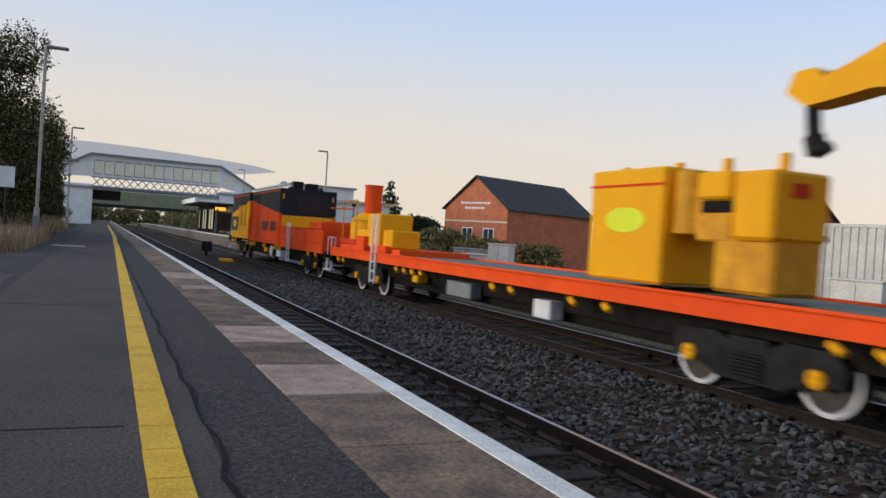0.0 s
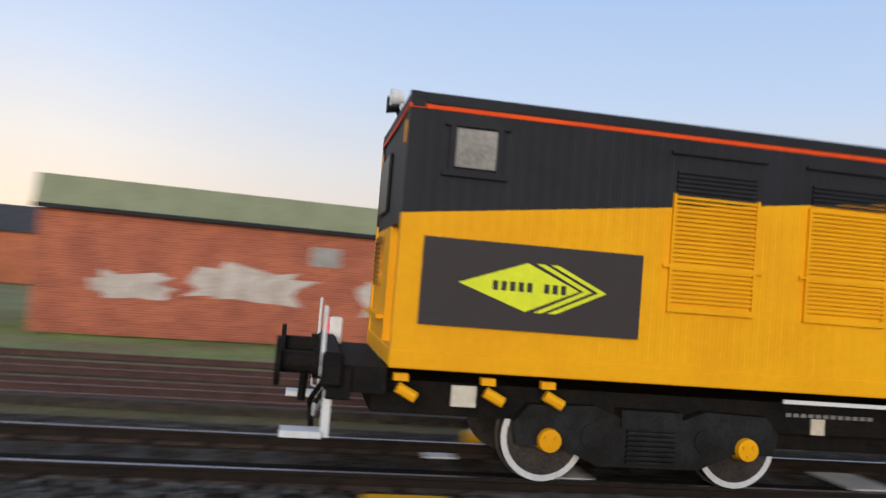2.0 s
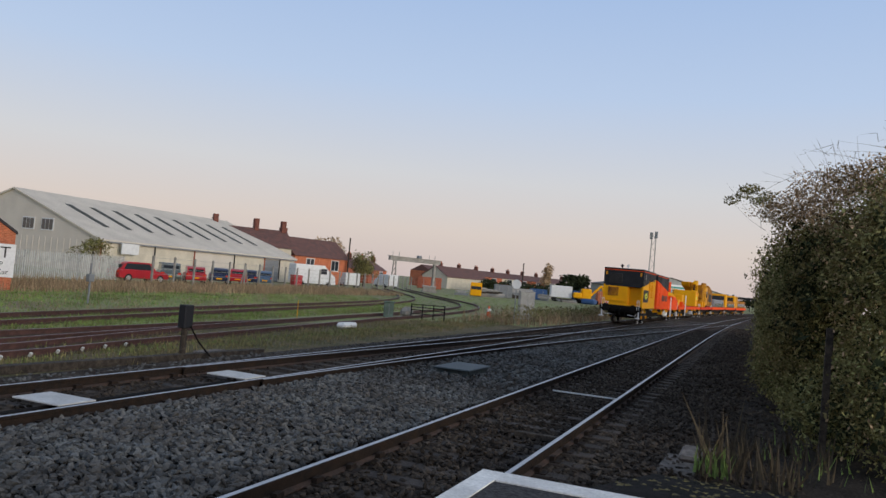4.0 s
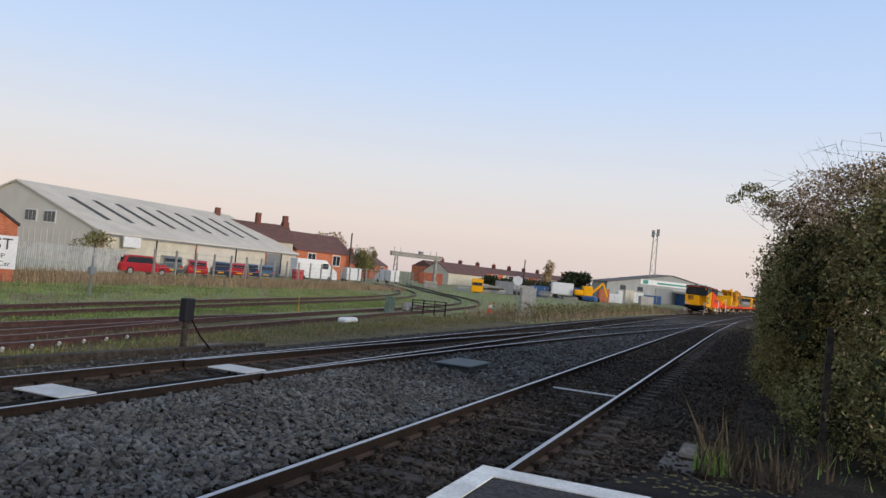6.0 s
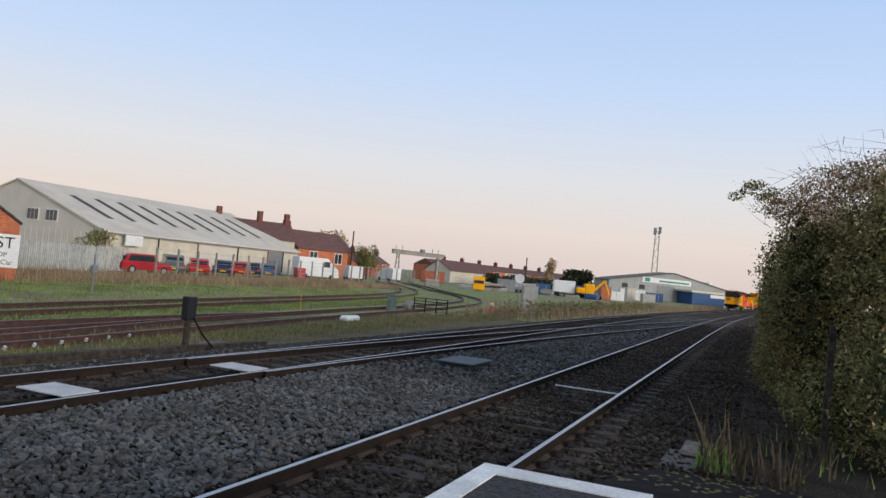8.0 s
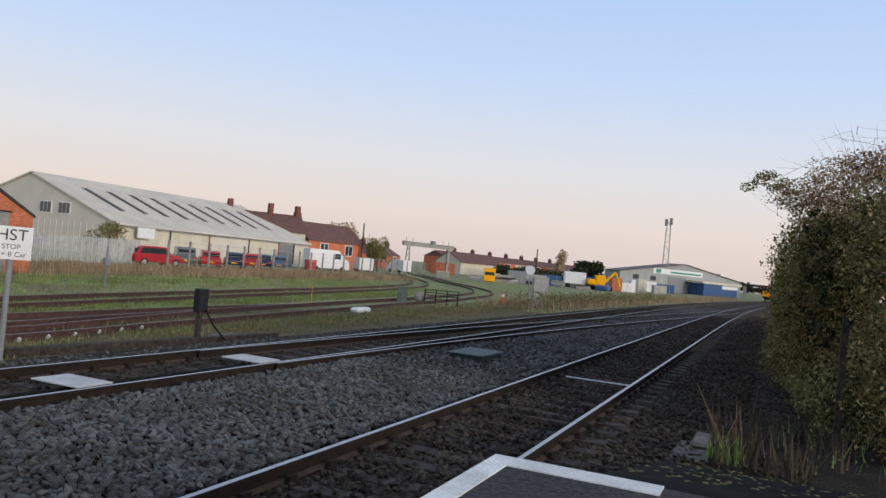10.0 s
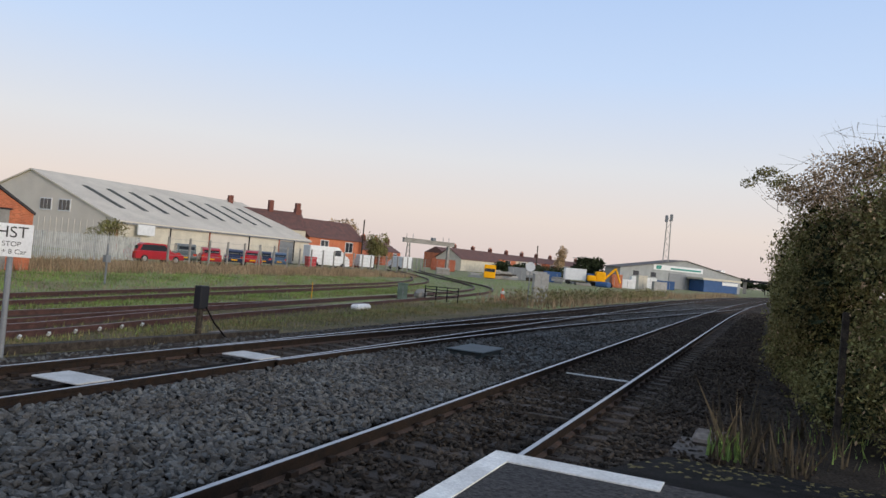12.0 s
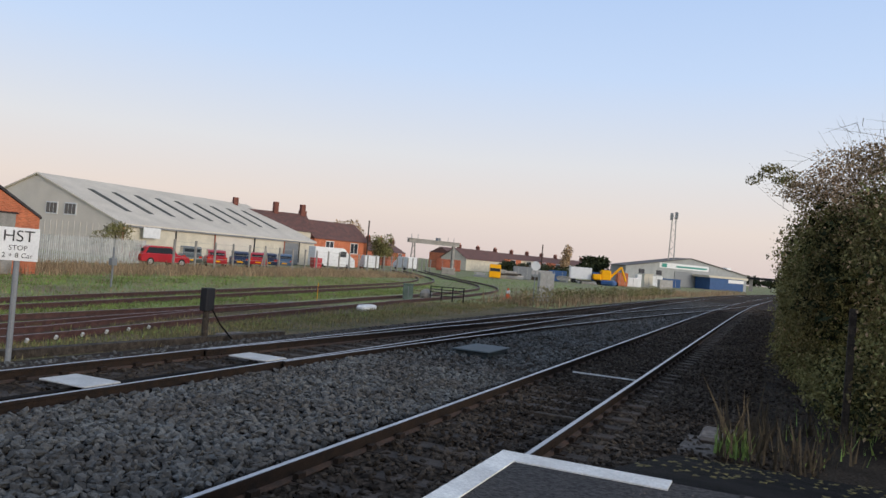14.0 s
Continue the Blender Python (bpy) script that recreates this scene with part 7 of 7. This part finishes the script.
car(68.9, 47.6, 35, LIGHT_BLUE, "pale blue car parked behind the fence", 4.0)
car(86, 52.0, 20, RED_CAR, "small red car by the brick house", 3.7)


def van(x, y, ang, label, long, high):
    v = thing("van", label, "van", at=pose(x, y, GZ, 0, 0, ang))
    l = long / 2
    bm = bmesh.new()
    prism(bm, [(-l, 0.35), (-l, high), (l - 1.6, high), (l - 0.9, high * 0.72), (l - 0.1, high * 0.5), (l, 0.35)], -1.0, 1.0)
    bmesh.ops.bevel(bm, geom=bm.edges[:], offset=0.06, segments=1, affect="EDGES")
    part("body", bm, WHITE_PAINT, v)
    part("side_window", boxes((l - 2.1, l - 1.3, -1.01, -0.99, high * 0.6, high * 0.85)), DARK_GLASS, v)
    for ax in (-l + 0.9, l - 1.0):
        for sy in (-1, 1):
            part("wheel", tubes(((ax, sy * 0.82, 0.34), (ax, sy * 1.0, 0.34), 0.34), seg=16), TYRE, v)
    return v


van(81.6, 49.6, -33, "white panel van parked behind the fence", 5.4, 2.6)
van(95, 51.8, 40, "small white van beyond the fence", 4.0, 2.0)
van(117, 57, 60, "white van far off in the yard", 4.4, 2.2)

s = thing("skip", "red steel skip by the warehouse corner", "skip", at=pose(77.8, 49.4, GZ, 0, 0, -30))
part("body", prisms([(-0.45, 0.05), (-0.55, 1.25), (0.55, 1.25), (0.45, 0.05)], -0.5, 0.5), RED_CAR, s)


def terrace(x, y, ang, n, wide, eave, ridge, wall, label):
    for k in range(n):
        a = radians(ang)
        m = pose(x + math.cos(a) * wide * k, y + math.sin(a) * wide * k, 0, 0, 0, ang)
        h = thing("terraced_house", label, "house", "terraced houses", at=m)
        part("wall", boxes((0, wide - 0.01, 0, 7, GROUND_Z - 0.1, eave)), wall[k % len(wall)], h)
        bm = bmesh.new()
        prism(bm, [(-0.25, eave - 0.1), (3.5, ridge), (7.25, eave - 0.1), (3.5, ridge - 0.25)], 0, wide, "x")
        part("roof", bm, ROOF_RED, h)
        bm = bmesh.new()
        prism(bm, [(0, eave), (3.5, ridge - 0.1), (7, eave)], 0.02, wide - 0.02, "x")
        part("roof_fill", bm, ROOF_RED, h)
        c = part("chimney", boxes((wide - 0.5, wide + 0.1, 3.0, 4.0, ridge - 0.6, ridge + 1.0)), CHIMNEY_BRICK, h)
        part("chimney_pot", tubes(((wide - 0.2, 3.3, ridge + 1.0), (wide - 0.2, 3.3, ridge + 1.35), 0.12), ((wide - 0.2, 3.7, ridge + 1.0), (wide - 0.2, 3.7, ridge + 1.35), 0.12)), BRICK_ORANGE, c)
        for z in (1.0, eave - 1.4):
            window(h, wide * 0.35, wide * 0.65, 0, z, z + 1.1)
        if k % 2:
            part("rear_extension", boxes((wide * 0.55, wide, -2.5, 0, GROUND_Z - 0.1, eave * 0.6)), wall[0], h)


terrace(184, 77, -16, 9, 8.2, 3.6, 5.2, [BRICK_ORANGE, CREAM, BRICK], "brick terraced house with brown-red roof and chimney")
terrace(118, 74, 8, 6, 8.0, 2.6, 4.6, [BRICK, BRICK, BRICK_ORANGE], "far brick terraced house with brown-red roof")
h = gable_house("cottage", "long low house with pale walls and a brown roof", "house", pose(178, 73.5, 0, 0, 0, -106), 8, 17, 2.6, 5.0, CREAM, ROOF_RED)
# roadside houses behind the warehouse
h = thing("brick_house", "red brick house with brown tiled roof and chimneys", "house", at=pose(93.6, 60.0, 0, 0, 0, -17))
part("wall", boxes((0, 10.5, 0, 7, GROUND_Z, 3.5)), BRICK_ORANGE, h)
bm = bmesh.new()
prism(bm, [(-0.3, 3.4), (3.5, 6.1), (7.3, 3.4)], -0.2, 10.7, "x")
part("roof", bm, ROOF_RED, h)
for x in (2.2, 7.0):
    window(h, x, x + 1.4, 0, 1.7, 3.1)
part("chimney", boxes((0, 0.7, 3.0, 4.0, 5.2, 7.2)), CHIMNEY_BRICK, h)
part("pole", tubes(((9.8, -0.6, GZ), (9.8, -0.6, 6.8), 0.1)), BARK, h)
h = thing("pale_house", "pale gabled house with a long brown tiled roof and chimneys", "house", at=pose(79.5, 67.5, 0, 0, 0, -40))
part("wall", boxes((0, 14, 0, 7, GROUND_Z, 4.2)), CREAM, h)
bm = bmesh.new()
prism(bm, [(-0.3, 4.1), (3.5, 6.6), (7.3, 4.1)], -0.2, 14.2, "x")
part("roof", bm, ROOF_RED, h)
for x in (4.0, 9.5, 13.3):
    part("chimney", boxes((x, x + 0.6, 3.0, 4.0, 6.0, 7.9)), CHIMNEY_BRICK, h)

def lattice_gantry():
    g = thing("yard_gantry", "weathered pale loading gantry with a deep beam", "gantry", at=frame_at((135.0, 65.4), (148.2, 60.4)))
    for q in (-0.45, 0.45):
        part("leg", tubes(((-5.6 + q * 1.5, 0, GZ), (-5.6 + q * 0.6, 0, 4.7), 0.13)), CONCRETE, g)
    for k in range(4):
        part("leg_lacing", tubes(((-6.0, 0, 0.3 + 1.1 * k), (-5.2, 0, 1.3 + 1.1 * k), 0.06), seg=5), CONCRETE, g)
    part("leg", boxes((5.3, 5.9, -0.25, 0.25, GZ, 4.7), bevel=0.04), CONCRETE, g)
    part("beam", boxes((-7.1, 7.1, -0.3, 0.3, 4.7, 5.45), bevel=0.04), CONCRETE, g)
    part("beam_flange", boxes((-7.15, 7.15, -0.4, 0.4, 5.45, 5.55), bevel=0.02), CONCRETE, g)
    part("hoist", boxes((0.6, 1.5, -0.35, 0.35, 5.55, 6.1), bevel=0.05), GREY_PAINT, g)
    for x in (-6.3, -4.6, 3.9, 5.6):
        part("lamp_post", tubes(((x, 0, 5.55), (x, 0, 6.4), 0.05)), GREY_PAINT, g)
    return g


lattice_gantry()


def depot_shed():
    h = gable_house("depot_shed", "pale grey gabled depot shed with blue panels", "depot", frame_at((222.5, 39.3), (264.8, 8.8)), 52.2, 6, 4.6, 8.3, DULL_CLAD, BROWN_SHEET, overhang=0.6)
    part("sign", boxes((-13.0, 8.0, -0.12, 0, 4.9, 6.4)), WHITE_PAINT, h)
    part("sign_bars", boxes((-6, 7.0, -0.2, -0.12, 5.3, 5.8), (-12, -10, -0.2, -0.12, 5.1, 6.2)), mat("teal_sign_paint", (0.03, 0.25, 0.2), 0.5, 0.05, 1, 5, 0), h, "teal sign lettering in bars")
    part("blue_panel", boxes((2, 17, -6.0, -0.5, GROUND_Z, 3.2)), BLUE, h, "blue painted annexe")
    part("annexe_roof", boxes((1.0, 18.5, -6.4, -0.2, 3.2, 3.8)), CREAM, h)
    part("annexe_sign", boxes((10, 17, -6.1, -6.0, 2.0, 3.0)), WHITE_PAINT, h)
    part("roller_door", boxes((-6.5, 1.0, -0.15, 0, GROUND_Z, 4.2)), GREY_PAINT, h)
    for x in (-21, -14):
        part("window", boxes((x, x + 2.2, -0.1, 0, 2.7, 4.0)), DARK_GLASS, h)
    part("ridge_vent", boxes((20, 22, 3, 5, 5.6, 6.8)), WHITE_WALL, h)
    return h


depot_shed()
m = thing("lattice_mast", "tall twin-leg steel mast with lamps", "mast", at=pose(238.2, 29.1, 0, 0, 0, -83))
for x in (-0.9, 0.9):
    part("leg", tubes(((x, 0, 0), (x * 0.6, 0, 20.5), 0.16)), GALV, m)
for k in range(11):
    part("lacing", tubes((((-0.86 if k % 2 else 0.86) * (1 - 0.035 * k), 0, 1 + 1.8 * k), ((0.86 if k % 2 else -0.86) * (1 - 0.035 * k), 0, 2.8 + 1.8 * k), 0.07), seg=5), GALV, m)
for x in (-0.9, 0.9):
    part("lamp_cluster", boxes((x * 0.75 - 0.5, x * 0.75 + 0.4, -0.4, 0.4, 19.4 + 0.2 * x, 21.4 + 0.2 * x), bevel=0.1), GREY_PAINT, m)
w = thing("lorry_body", "white box lorry body in the yard", "lorry", at=pose(146, 34.2, GZ, 0, 0, -70))
part("box", boxes((-2.0, 2.0, -1.2, 1.2, 0.8, 3.0), bevel=0.05), WHITE_PAINT, w)
part("cab", boxes((2.1, 3.6, -1.1, 1.1, 0.6, 2.3), bevel=0.15), BLUE, w)
for x in (-1.2, 2.8):
    part("wheel", tubes(((x, -1.15, 0.45), (x, 1.15, 0.45), 0.45), seg=16), TYRE, w)
d = thing("excavator", "yellow-orange excavator with folded arm", "excavator", at=pose(147, 29.3, GZ, 0, 0, -70))
part("tracks", boxes((-2, 2, -1.3, 1.3, 0, 0.8), bevel=0.2), BLACK, d)
part("cab", boxes((-1.2, 0.6, -1.0, 1.0, 0.9, 2.8), bevel=0.15), YELLOW, d)
part("counterweight", boxes((-2.8, -1.2, -1.3, 1.3, 0.9, 2.0), bevel=0.2), YELLOW, d)
part("boom", tubes(((0.5, 0.4, 1.4), (2.6, 0.4, 3.6), 0.22), ((2.6, 0.4, 3.6), (3.6, 0.4, 1.0), 0.18)), YELLOW, d)
tagged(link("blue_tarpaulin", boxes((142, 145, 27.0, 29.4, GZ, 0.6), bevel=0.25), BLUE), "blue tarpaulin heap in the yard", "tarpaulin")
t = thing("yellow_cabin", "small yellow site cabin with a dark window band", "cabin", at=pose(118, 41.4, GZ, 0, 0, -70))
part("body", boxes((-0.9, 0.9, -0.9, 0.9, 0.1, 2.2), bevel=0.06), YELLOW, t)
part("window_band", boxes((-0.8, 0.8, -0.92, -0.9, 1.1, 1.6)), DARK_GLASS, t)
for x, y, w_, h_, mm, lab in ((128, 40, 3, 2.2, GREY_PAINT, "grey yard container"), (134, 38.5, 4, 1.8, GALV, "grey yard container"), (140, 37, 3, 2.0, BLUE, "blue yard container"), (152, 27.5, 2.0, 2.6, BRICK_ORANGE, "brick-red yard container"), (158, 25.5, 4, 1.8, WHITE_WALL, "white yard container"), (150, 63, 5, 2.4, BRICK, "red yard container"), (190, 28, 6, 2.6, WHITE_WALL, "white yard container"), (205, 25, 5, 2.2, BLUE, "blue yard container")):
    c = thing("yard_container", lab + " standing in the goods yard", "container", "yard containers", at=pose(x, y, GZ, 0, 0, -68))
    part("body", boxes((-w_ / 2, w_ / 2, -1.1, 1.1, 0.05, h_), bevel=0.04), mm, c)
    for q in (-w_ / 4, w_ / 4):
        part("door_bar", boxes((q, q + 0.06, -1.13, -1.1, 0.2, h_ - 0.2)), GALV, c)
p = thing("telegraph_pole", "thin wooden pole above the terraces", "pole", at=pose(216, 62, 0))
part("shaft", tubes(((0, 0, GZ), (0, 0, 8.5), 0.16)), BARK, p)
# concrete footbridge across the line far ahead
fb = thing("road_overbridge", "dark flat road bridge across the line ahead", "bridge", kind="structure")
part("deck", boxes((318, 324, -30, 14, 4.2, 5.0)), CHARCOAL, fb)
for y in (-6, 9):
    part("pier", boxes((319, 323, y - 0.6, y + 0.6, GROUND_Z, 4.2)), CONCRETE, fb)
for k in range(12):
    round_tree(330 + 7 * k, -30 + 8 * k, 6.5, 10, LEAF_DARK, "far trees beyond the curve of the line", 90 + k, 350, 0.7)
# low cloud bank over the far end of the station
bm = bmesh.new()
prism(bm, [(-400, 60), (-330, 122), (-200, 128), (-99, 129.5), (-28, 131), (54, 129), (132, 125), (202, 120.5), (254, 116), (297, 108.5), (250, 101), (190, 94), (100, 86), (0, 80), (-113, 74)], -1500, -1490, "x")
tagged(link("cloud_bank", bm, CLOUD), "soft grey cloud bank low over the horizon", "cloud", kind="structure")
# odds and ends stacked about the goods yard
rng = random.Random(92)
for k in range(14):
    x = 112 + 3.4 * k + rng.uniform(-1, 1)
    y = 46 - 0.42 * (x - 112) + rng.uniform(-2.5, 3.5)
    st = thing("pallet_stack", "weathered pallets and crates stacked in the yard", "pallet stack", "yard stacks", at=pose(x, y, GZ, 0, 0, rng.uniform(-90, -40)))
    z = 0.0
    for q in range(rng.randint(2, 5)):
        w, d, h = rng.uniform(0.6, 1.3), rng.uniform(0.5, 0.8), rng.uniform(0.16, 0.4)
        part("crate", boxes((-w, w, -d, d, z + 0.02, z + h), bevel=0.02), (CONCRETE, GALV, BARK, GREY_PAINT)[rng.randrange(4)], st)
        z += h


motions()
